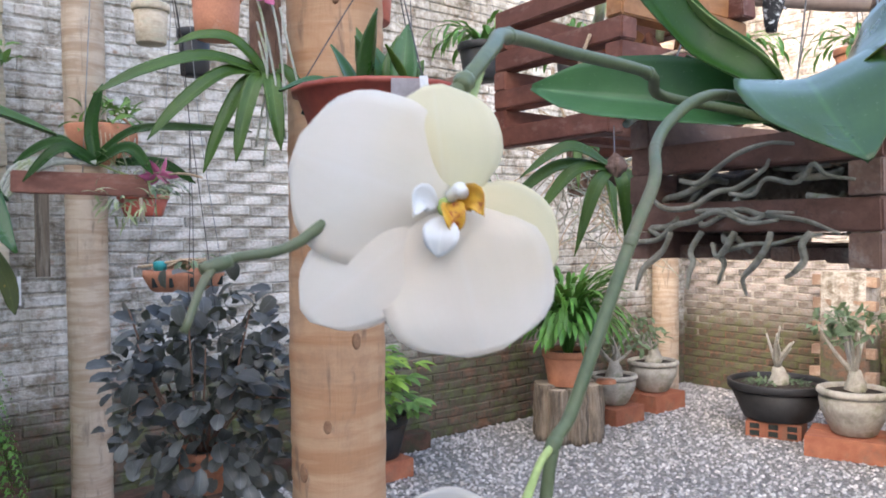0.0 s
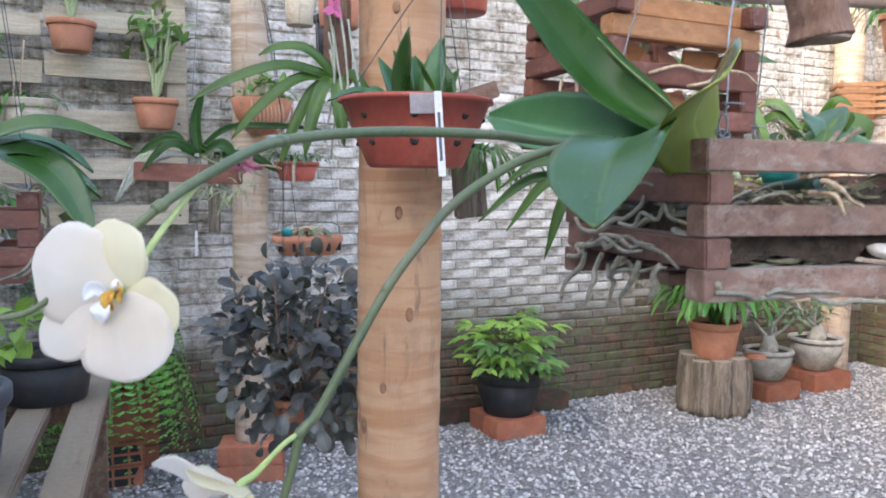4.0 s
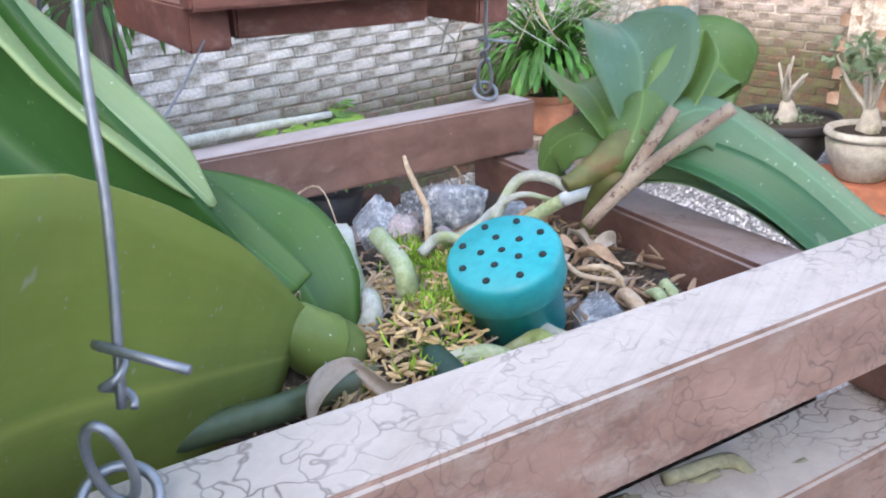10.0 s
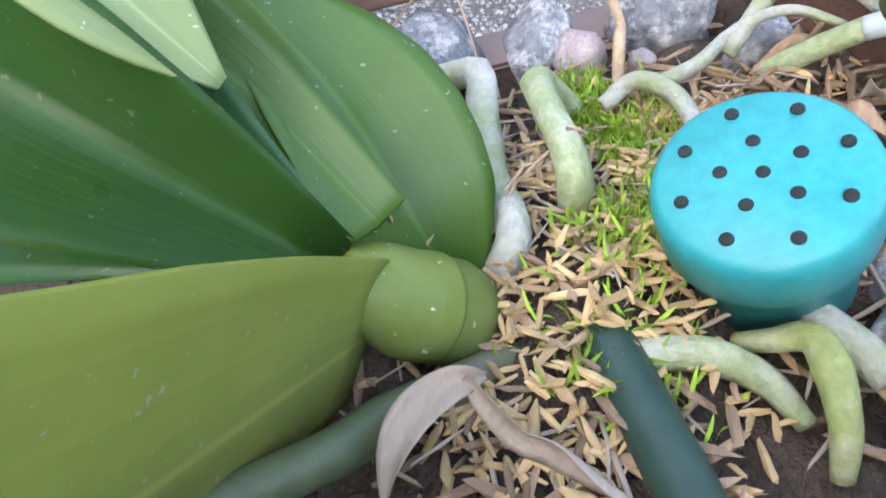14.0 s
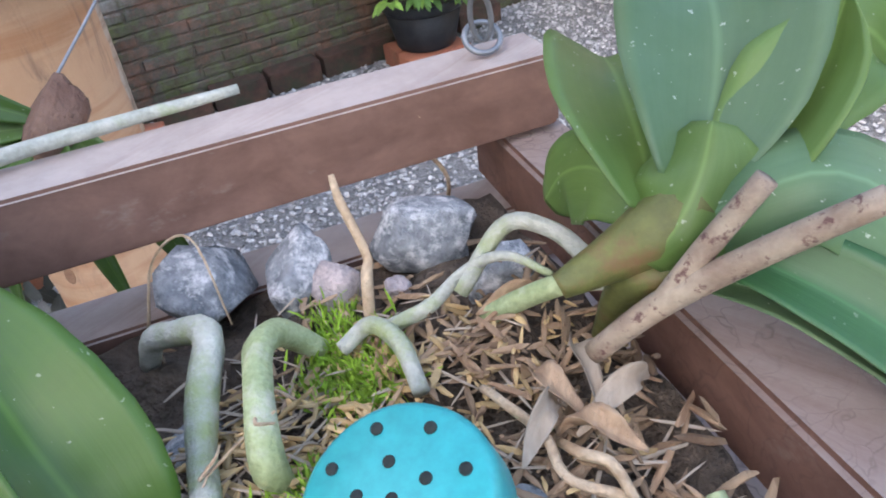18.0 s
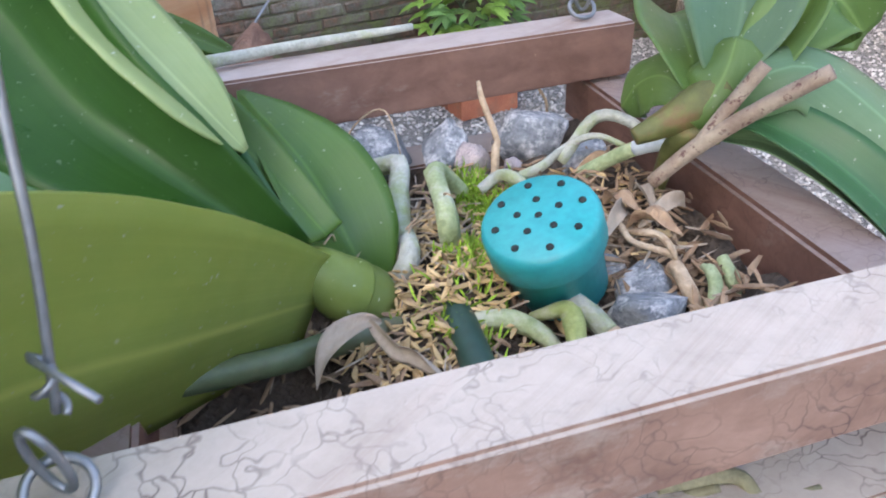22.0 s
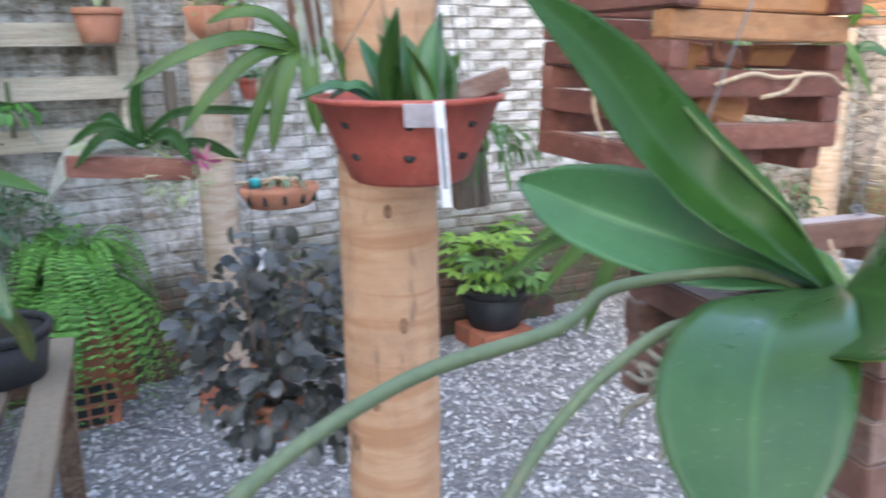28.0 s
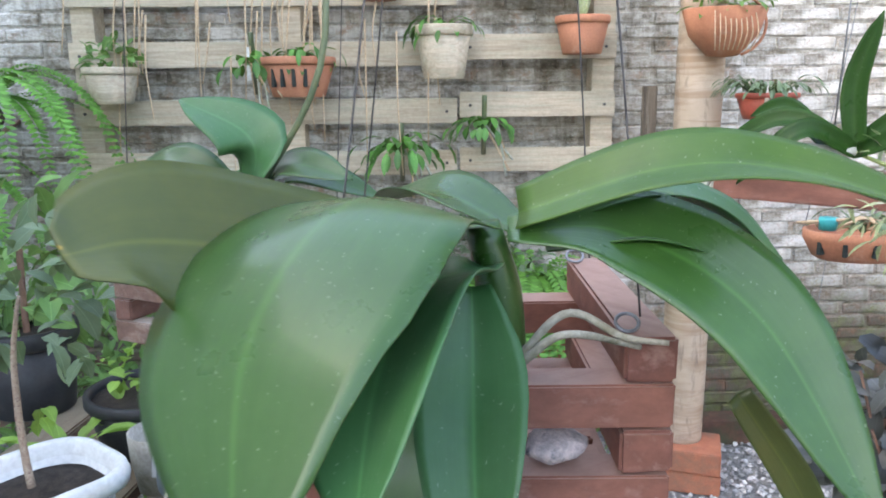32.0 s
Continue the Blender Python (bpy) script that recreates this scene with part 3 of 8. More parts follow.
OVAL = (0.15, 0.55, 0.85, 1.0, 1.0, 0.9, 0.7, 0.4, 0.03)


def leaf(mid, width, up=(0, 0, 1), fold=0.25, shape=PHAL, across=8, steps=18, thick=0.0016, wave=0.0, twist=0.0, seed=0, curl=0.0, two_tone=False):
    """A thick blade along a midrib. up: where its upper face looks (one vector, or one for each end); fold: how far its sides rise; curl: how far
    the margins turn back down. fold may be one number or one for each end."""
    line = spline(mid, steps)
    folds = fold if isinstance(fold, tuple) else (fold, fold)
    ups = [Vector(q) for q in up] if isinstance(up[0], (tuple, Vector)) else [Vector(up), Vector(up)]
    bm = bmesh.new()
    uvs = bm.loops.layers.uv.new("UVMap")
    top, low, where = [], [], {}
    for i, c in enumerate(line):
        f = i / steps
        tangent = (line[min(i + 1, steps)] - line[max(i - 1, 0)]).normalized()
        u = along(ups, f)
        u = (u - tangent * u.dot(tangent)).normalized()
        side = tangent.cross(u)
        if twist:
            q = Matrix.Rotation(twist * f, 3, tangent)
            side, u = q @ side, q @ u
        w = width / 2 * along(shape, f)
        a, b = [], []
        for k in range(across + 1):
            s = 2 * k / across - 1
            rise = along(folds, f) * abs(s) ** 1.3 * w - curl * max(0, abs(s) - 0.45) ** 2 * w * 2
            rise += wave * math.sin(f * 9 + seed + (2 if s > 0 else 0)) * abs(s) * w
            p = c + side * (s * w) + u * rise
            h = thick * (1 - 0.6 * abs(s)) + (0.0012 * max(0, 1 - abs(s) * 5) if thick > 0.001 else 0)
            a.append(bm.verts.new(p)), b.append(bm.verts.new(p - u * h))
            where[a[-1]] = where[b[-1]] = (k / across, f)
        top.append(a), low.append(b)
    for i in range(steps):
        for k in range(across):
            bm.faces.new((top[i][k], top[i + 1][k], top[i + 1][k + 1], top[i][k + 1]))
            bm.faces.new((low[i][k], low[i][k + 1], low[i + 1][k + 1], low[i + 1][k])).material_index = 1 if two_tone else 0
        for k, flip in ((0, False), (across, True)):
            q = (top[i][k], low[i][k], low[i + 1][k], top[i + 1][k])
            bm.faces.new(q[::-1] if flip else q)
    for i in (0, steps):
        for k in range(across):
            bm.faces.new((top[i][k], top[i][k + 1], low[i][k + 1], low[i][k]))
    bmesh.ops.recalc_face_normals(bm, faces=bm.faces)
    for face in bm.faces:
        for loop in face.loops:
            loop[uvs].uv = where[loop.vert]
    return smooth(bm)


def foliage(name, leaves, material, parent, label="", kind="stuff", blunt=False):
    """Many small folded leaves in one mesh: rows of base, tip, facing, width; each one is eight triangles with a bowed midrib."""
    verts, faces, uv = [], [], []
    outline = ((0.0, 0.0), (0.22, 0.66), (0.6, 1.0), (0.9, 0.72), (1.0, 0.0)) if blunt else ((0.0, 0.0), (0.3, 0.75), (0.6, 0.9), (0.85, 0.5), (1.0, 0.0))
    for base, tip, facing, w in leaves:
        base, tip = Vector(base), Vector(tip)
        d = tip - base
        side = d.cross(Vector(facing))
        if side.length < 1e-9:
            side = d.orthogonal()
        side.normalize()
        u = side.cross(d).normalized()
        n0 = len(verts)
        ln = d.length
        for f, ww in outline:
            c = base + d * f + u * (math.sin(math.pi * f) * 0.12 * ln)
            if ww == 0:
                verts.append(c), uv.append((0.5, f))
            else:
                for s in (-1, 0, 1):
                    verts.append(c + side * (s * ww * w / 2) + u * (abs(s) * 0.12 * w)), uv.append((0.5 + 0.5 * s * ww, f))
        a = n0
        faces += [(a, a + 1, a + 2), (a, a + 2, a + 3), (a + 1, a + 4, a + 5, a + 2), (a + 2, a + 5, a + 6, a + 3),
                  (a + 4, a + 7, a + 8, a + 5), (a + 5, a + 8, a + 9, a + 6), (a + 7, a + 10, a + 8), (a + 8, a + 10, a + 9)]
    me = bpy.data.meshes.new(name)
    me.from_pydata([tuple(v) for v in verts], [], faces)
    layer = me.uv_layers.new(name="UVMap")
    for loop in me.loops:
        layer.data[loop.index].uv = uv[loop.vertex_index]
    me.shade_smooth()
    me.materials.append(material)
    if parent is not None:
        me.transform(world_of(parent).inverted())
    ob = new(name, me)
    ob.parent = parent
    return tagged(ob, label, kind=kind)


def rock(centre, size, seed, rough=0.35, level=3):
    bm = bmesh.new()
    bmesh.ops.create_icosphere(bm, subdivisions=level, radius=1)
    rnd = random.Random(seed)
    cuts = [(Vector((rnd.gauss(0, 1), rnd.gauss(0, 1), rnd.gauss(0, 1))).normalized(), rnd.uniform(0.55, 0.85)) for _ in range(9)]
    for v in bm.verts:
        d = v.co.normalized()
        r = 1 + rough * noise.noise(d * 1.6 + Vector((seed, 0, 0))) + 0.07 * noise.noise(d * 6 + Vector((0, seed, 0)))
        p = d * r
        for n, h in cuts:
            over = p.dot(n) - h
            if over > 0:
                p -= n * over * 0.9
        v.co = Vector((p.x * size[0], p.y * size[1], p.z * size[2]))
    bm.transform(pose(*centre, rnd.uniform(-20, 20), rnd.uniform(-20, 20), rnd.uniform(0, 360)))
    return smooth(bm)


def scatter(name, cells, material, parent=None, label="", category="", base=None):
    """Many small solids in one mesh: rows of a place, three half sizes, and three turns; each a squashed, crooked icosahedron or the given base."""
    if base is None:
        b = bmesh.new()
        bmesh.ops.create_icosphere(b, subdivisions=1, radius=1)
        bv = np.array([v.co[:] for v in b.verts])
        bf = np.array([[v.index for v in f_.verts] for f_ in b.faces])
        b.free()
    else:
        bv, bf = base
    rng = np.random.default_rng(len(cells))
    n = len(cells)
    c = np.array(cells, float)
    ang = c[:, 6:9]
    cx, sx, cy, sy, cz, sz = np.cos(ang[:, 0]), np.sin(ang[:, 0]), np.cos(ang[:, 1]), np.sin(ang[:, 1]), np.cos(ang[:, 2]), np.sin(ang[:, 2])
    rot = np.stack([np.stack([cz * cy, cz * sy * sx - sz * cx, cz * sy * cx + sz * sx], -1),
                    np.stack([sz * cy, sz * sy * sx + cz * cx, sz * sy * cx - cz * sx], -1),
                    np.stack([-sy, cy * sx, cy * cx], -1)], 1)
    pts = bv[None] * c[:, None, 3:6] * (1 + rng.uniform(-0.3, 0.3, (n, len(bv), 1)))
    pts = np.einsum("nij,nkj->nki", rot, pts) + c[:, None, :3]
    fac = (bf[None] + (np.arange(n) * len(bv))[:, None, None]).reshape(-1, bf.shape[1])
    me = bpy.data.meshes.new(name)
    me.from_pydata(pts.reshape(-1, 3).tolist(), [], fac.tolist())
    me.materials.append(material)
    if parent is not None:
        me.transform(world_of(parent).inverted())
    ob = new(name, me)
    ob.parent = parent
    return tagged(ob, label, category, kind="stuff")


def G(s, n, z=0.0):
    """A place by metres along the back wall, towards it, and up."""
    return GARDEN @ Vector((s, n, z))


def B(a, b, z):
    """A place by metres along the basket's front, inwards, and up."""
    return BASKET @ Vector((a, b, z))


# ---- structure ----
WALL_N, WALL_S = 3.80, 5.77
tagged(part("ground", box(GARDEN, -60, 60, -60, 60, -0.3, -0.004, 0), M_GROUND, None), "grey crushed-stone gravel over the whole garden floor", "ground", kind="structure")
rng = random.Random(5)
stones = []
for _ in range(26000):
    s, n = rng.uniform(-1.2, 5.75), rng.uniform(1.2, 3.8)
    p = G(s, n)
    r = rng.uniform(0.006, 0.014)
    stones.append((p.x, p.y, rng.uniform(-0.002, 0.006), r, r * rng.uniform(0.6, 1), r * rng.uniform(0.4, 0.8), rng.uniform(-0.5, 0.5), rng.uniform(-0.5, 0.5), rng.uniform(0, 6.3)))
scatter("gravel", stones, M_PEBBLE, None, "loose grey and white crushed gravel stones", "gravel")

wall_back = tagged(part("wall_back", box(GARDEN, -3.7, WALL_S + 0.2, WALL_N + 0.012, WALL_N + 0.2, -0.2, 3.4, 0), M_MORTAR, None), "limewashed brick garden wall with recessed joints", "wall", kind="structure")
wall_side = tagged(part("wall_side", box(GARDEN, WALL_S + 0.012, WALL_S + 0.2, -3.2, WALL_N + 0.012, -0.2, 3.4, 0), M_MORTAR, None), "worn limewashed brick side wall, partly in sun", "wall", kind="structure")
# unseen tall wall, added to keep the sun off all but the side wall
tagged(part("wall_sun_screen", box(GARDEN, -3.9, -3.7, -3.4, WALL_N + 0.2, -0.2, 6.4, 0), M_PLASTER, None), "unseen plain plastered wall added to keep sun off the garden", "wall", kind="structure")
# unseen closing wall, kept low to let sky light in
tagged(part("wall_near", box(GARDEN, -3.7, WALL_S + 0.2, -3.4, -3.2, -0.2, 2.0, 0), M_PLASTER, None), "unseen plain plastered wall added to close the garden", "wall", kind="structure")


# ---- the hanging basket in front ----
BOTTOM, LAYER, SIDE = 1.273, 0.0268, 0.250


def slat_basket(name, m, width, layers, mats, label, thick=0.025, base=1.28, layer=0.0254, eyes=True, group="slat baskets"):
    """Slats laid crosswise in layers: front and back pairs on even layers from the bottom, side pairs between them; a slatted floor; eyes in the top."""
    ob = new(name)
    ob.matrix_basis = m @ pose(0, 0, base)
    tagged(ob, label, "basket", group)
    for k in range(layers):
        z0, z1 = base + k * layer + 0.0005, base + (k + 1) * layer - 0.0005
        for far in (0, 1):
            o = random.uniform(-0.002, 0.002)
            if k % 2 == 0:
                y = far * (width - thick) + o
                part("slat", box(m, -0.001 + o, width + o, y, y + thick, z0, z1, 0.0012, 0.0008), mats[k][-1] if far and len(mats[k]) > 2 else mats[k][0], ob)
            else:
                x = far * (width - thick) + o
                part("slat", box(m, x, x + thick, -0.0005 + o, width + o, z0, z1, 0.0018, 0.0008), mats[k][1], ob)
    for k in range(4):
        y = 0.04 + k * (width - 0.1) / 3
        part("floor_slat", box(m, 0.026, width - 0.026, y, y + 0.022, base + 0.002, base + 0.014, 0.0015), mats[0][0], ob)
    if eyes:
        top = base + layers * layer
        for x, y in ((0.022, 0.013), (width - 0.022, 0.013), (0.022, width - 0.013), (width - 0.022, width - 0.013)):
            ring = [m @ Vector((x + 0.006 * math.cos(a), y + 0.0042 * math.sin(a), top + 0.0046 + 0.0036 * math.sin(a))) for a in np.linspace(-1.6, 5.2, 16)]
            part("eye_hook", tube(ring, 0.001, 8, 30), M_WIRE, ob)
    return ob


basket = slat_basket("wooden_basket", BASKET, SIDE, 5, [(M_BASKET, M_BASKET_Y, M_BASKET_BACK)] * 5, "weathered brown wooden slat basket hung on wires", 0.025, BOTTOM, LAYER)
HANG = Vector((0.41, 0.79, 2.14))
for x, y in ((0.022, 0.013), (0.228, 0.013), (0.022, 0.237), (0.228, 0.237)):
    foot = B(x, y, 1.409)
    up = (HANG - foot).normalized()
    knot = foot + up * 0.018
    bow = Vector((random.uniform(-0.004, 0.004), random.uniform(-0.004, 0.004), 0))
    if x < 0.1 and y < 0.1:
        bow = Vector((-0.006, 0.0, 0))
    w = thing("hanging_wire", foot, "grey galvanised hanging wire twisted round the basket's eye", "wire", "hanging wires")
    part("strand", tube([knot, knot + up * 0.03 + bow * 0.3, knot + up * 0.065 + bow, knot + up * 0.12 + bow * 1.1, knot + up * 0.19 + bow * 1.6, foot + up * 0.3 + bow, HANG], 0.0009, 6, 60), M_WIRE, w)
    loop = [foot + Vector((0.0033 * math.sin(a), 0.0015 * math.cos(a), 0.0095 - 0.0085 * math.cos(a))) for a in np.linspace(0, 6.28, 14)]
    part("loop", tube(loop, 0.0009, 6, 28), M_WIRE, w)
    part("twisted_end", tube([knot + Vector((0.002 * math.cos(a), 0.002 * math.sin(a), a * 0.0012)) for a in np.linspace(0, 9, 14)] + [knot + Vector((0.014, -0.004, 0.009))], 0.0008, 6, 30), M_WIRE, w)

# planting stuff inside
def mound(x, y):
    return 1.352 + 0.012 * noise.noise(Vector((x * 22, y * 22, 3))) + 0.006 * noise.noise(Vector((x * 70, y * 70, 1))) + 0.014 * max(0, (x - 0.165) / 0.05) + 0.012 * math.exp(-((x - 0.12) ** 2 + (y - 0.12) ** 2) / 0.004)


bm = bmesh.new()
N = 44
grid = [[bm.verts.new(B(0.027 + 0.196 * i / N, 0.027 + 0.196 * j / N, mound(0.027 + 0.196 * i / N, 0.027 + 0.196 * j / N) - (0.05 if i in (0, N) or j in (0, N) else 0))) for j in range(N + 1)] for i in range(N + 1)]
for i in range(N):
    for j in range(N):
        bm.faces.new((grid[i][j], grid[i + 1][j], grid[i + 1][j + 1], grid[i][j + 1]))
low = [[bm.verts.new(B(0.03 + 0.19 * i, 0.03 + 0.19 * j, 1.297)) for j in (0, 1)] for i in (0, 1)]
bm.faces.new((low[0][0], low[0][1], low[1][1], low[1][0]))
tagged(part("compost", smooth(bm), M_COMPOST, None), "dark crumbly orchid compost filling the basket", "compost", kind="stuff")


def flakes(name, count, spots, half, material, label, seed, lift=0.002, lean=0.5):
    r = random.Random(seed)
    rows = []
    while len(rows) < count:
        x, y, spread_ = r.choice(spots)
        x, y = x + r.gauss(0, spread_), y + r.gauss(0, spread_)
        if 0.03 < x < 0.22 and 0.03 < y < 0.22:
            p = B(x, y, mound(x, y) + lift + r.uniform(0, 0.004))
            k = r.uniform(0.6, 1.25)
            rows.append((p.x, p.y, p.z, half[0] * k, half[1] * k, half[2] * k, r.gauss(0, lean), r.gauss(0, lean), r.uniform(0, 6.3)))
    return scatter(name, rows, material, None, label, "mulch")


flakes("rice_husk", 820, ((0.125, 0.112, 0.012), (0.124, 0.092, 0.014), (0.187, 0.135, 0.014), (0.10, 0.10, 0.012), (0.115, 0.13, 0.014), (0.10, 0.075, 0.012), (0.155, 0.15, 0.014), (0.13, 0.15, 0.012), (0.16, 0.165, 0.01)), (0.0042, 0.0009, 0.0006), M_HUSK, "golden rice husks strewn over the compost", 3, 0.002, 0.35)
flakes("bark_chips", 760, ((0.195, 0.1, 0.02), (0.195, 0.07, 0.02), (0.2, 0.15, 0.02), (0.06, 0.05, 0.03), (0.15, 0.06, 0.04), (0.18, 0.13, 0.025), (0.16, 0.17, 0.02), (0.1, 0.06, 0.03)), (0.0062, 0.0011, 0.0007), M_CHIP, "brown bark chips and fibres", 4, 0.0015, 0.4)
flakes("dry_fibre", 300, ((0.15, 0.16, 0.02), (0.12, 0.15, 0.02), (0.17, 0.11, 0.02), (0.09, 0.06, 0.03)), (0.009, 0.0005, 0.0004), M_DRY, "pale dry fibres among the chips", 6, 0.002, 0.15)
r = random.Random(8)
strands = []
for x0, y0, n_, s_ in ((0.153, 0.161, 900, 0.006), (0.139, 0.120, 500, 0.008), (0.154, 0.179, 300, 0.006), (0.118, 0.09, 120, 0.009)):
    for _ in range(n_):
        x, y = x0 + r.gauss(0, s_), y0 + r.gauss(0, s_)
        p = B(x, y, mound(x, y) + 0.001)
        d = Vector((r.gauss(0, 0.6), r.gauss(0, 0.6), 1)).normalized() * r.uniform(0.005, 0.01)
        strands.append((p, p + d, (r.gauss(0, 1), r.gauss(0, 1), 0.3), 0.001))
tagged(foliage("moss", strands, M_MOSS, None, "bright green living moss tufts on the compost"), category="moss")

for k, (c, size, kind) in enumerate((((0.3105, 0.8513, 1.365), (0.0185, 0.014, 0.0165), 0), ((0.337, 0.858, 1.366), (0.0125, 0.0115, 0.0145), 0), ((0.351, 0.855, 1.362), (0.0105, 0.009, 0.0105), 1), ((0.3727, 0.8779, 1.366), (0.018, 0.013, 0.0155), 0),
                                     ((0.3678, 0.856, 1.362), (0.0045, 0.004, 0.004), 1), ((0.4, 0.862, 1.362), (0.012, 0.011, 0.013), 0), ((0.4267, 0.7753, 1.359), (0.0125, 0.01, 0.011), 0), ((0.4283, 0.7599, 1.359), (0.016, 0.0125, 0.0135), 0),
                                     ((0.4611, 0.7725, 1.354), (0.016, 0.011, 0.0115), 1), ((0.4627, 0.7887, 1.349), (0.0115, 0.008, 0.009), 0), ((0.4136, 0.7818, 1.358), (0.0055, 0.0085, 0.011), 0),
                                     ((0.326, 0.80, 1.355), (0.01, 0.009, 0.01), 0))):
    solo("stone", rock(c, size, k + 11), M_PINK_GRANITE if kind else M_GRANITE, "pinkish granite chunk with dark flecks on the compost" if kind else "grey speckled granite chunk on the compost", "stone", "stones in the basket")
solo("white_pebble", rock((0.474, 0.703, 1.313), (0.013, 0.01, 0.008), 40), M_PALE_PEBBLE, "smooth white pebble on the lower slat", "pebble")

# the perforated shaker
CAP = pose(0.3927, 0.7607, 1.3944, 17, -13, 4)
shaker = thing("shaker", (CAP @ Vector((0, 0, -0.04))), "turquoise plastic shaker with a pierced lid in the compost", "shaker")
part("jar", lathe(((0, -0.036), (0.0135, -0.036), (0.0155, -0.034), (0.0165, -0.012), (0.017, -0.0115), (0.0, -0.0115)), 40, CAP), M_CAP, shaker)
spots = [(0.014, 2 * math.pi * k / 8 + 0.253) for k in range(8)] + [(0.0069, 2 * math.pi * k / 5 + 0.426) for k in range(5)] + [(0.0, 0.0)]


def domed_lid(m, radius):
    """A flat-topped cap with a rounded rim and a skirt."""
    prof = [(0.0, -0.0015), (0.016, -0.0015), (0.0165, -0.0125), (radius - 0.0003, -0.0125), (radius, -0.012), (radius, -0.003), (radius - 0.0006, -0.0012), (radius - 0.002, 0.0), (0.0, 0.0004)]
    return lathe(prof, 64, m)


lid = part("lid", domed_lid(CAP, 0.0192), M_CAP, shaker, "turquoise pierced lid with a rounded rim")
for rr, a in spots:
    part("hole", lathe(((0.0, 0.00062), (0.00115, 0.00062), (0.00125, 0.0004), (0.00125, -0.001), (0.0, -0.001)), 14, CAP @ pose(rr * math.cos(a), rr * math.sin(a), 0)), M_HOLE, lid)

# the main orchid
orchid = thing("orchid", (0.345, 0.757, 1.36), "moth orchid with broad glossy leaves and creamy white flowers", "orchid")
part("stem", tube([(0.3436, 0.7545, 1.3575), (0.3386, 0.7485, 1.3655), (0.3322, 0.7425, 1.3735), (0.327, 0.739, 1.381), (0.3225, 0.7365, 1.387)], (0.0058, 0.0108, 0.0104, 0.0084, 0.0045), 18, 30), M_SHEATH, orchid, "thick olive stem wrapped by leaf bases")
part("leaf_sheath", tube([(0.3352, 0.7453, 1.3700), (0.3322, 0.7425, 1.3735), (0.327, 0.739, 1.381), (0.3225, 0.7365, 1.387)], (0.0109, 0.0108, 0.0086, 0.005), 18, 20), M_SHEATH, orchid)
part("old_stem", tube([(0.349, 0.7600, 1.3495), (0.3445, 0.7555, 1.3565), (0.3418, 0.7520, 1.3605)], (0.005, 0.0068, 0.008), 14, 12, 0.15), M_OLD_STEM, orchid, "brown old stem below the leaf bases")
part("ring_scar", tube([Vector((0.3386, 0.7485, 1.3655)) + Vector((0.0082 * math.cos(a) - 0.001, 0.0086 * math.sin(a) * 0.7, 0.0086 * math.sin(a) * 0.75 - 0.0055 * math.cos(a))) for a in np.linspace(-2.2, 1.2, 12)], (0.0003, 0.00045, 0.0003), 6, 30), M_OLD_STEM, orchid, "thin brown scar round the stem")
CLASP = (0.34, 0.58, 0.8, 0.92, 1.0, 1.0, 0.95, 0.8, 0.35)
NECKED = (0.16, 0.52, 0.84, 0.97, 1.0, 0.95, 0.8, 0.5, 0.06)
NOTCHED = (0.34, 0.56, 0.76, 0.9, 1.0, 1.0, 0.93, 0.78, 0.42)
ROLLED = (0.08, 0.45, 0.8, 1.0, 1.0, 0.85, 0.6, 0.35, 0.06)
TAPERED = (0.12, 0.34, 0.62, 0.86, 0.98, 1.0, 0.9, 0.62, 0.08)
SHEATHED = (0.18, 0.55, 0.84, 0.97, 1.0, 0.95, 0.8, 0.5, 0.06)
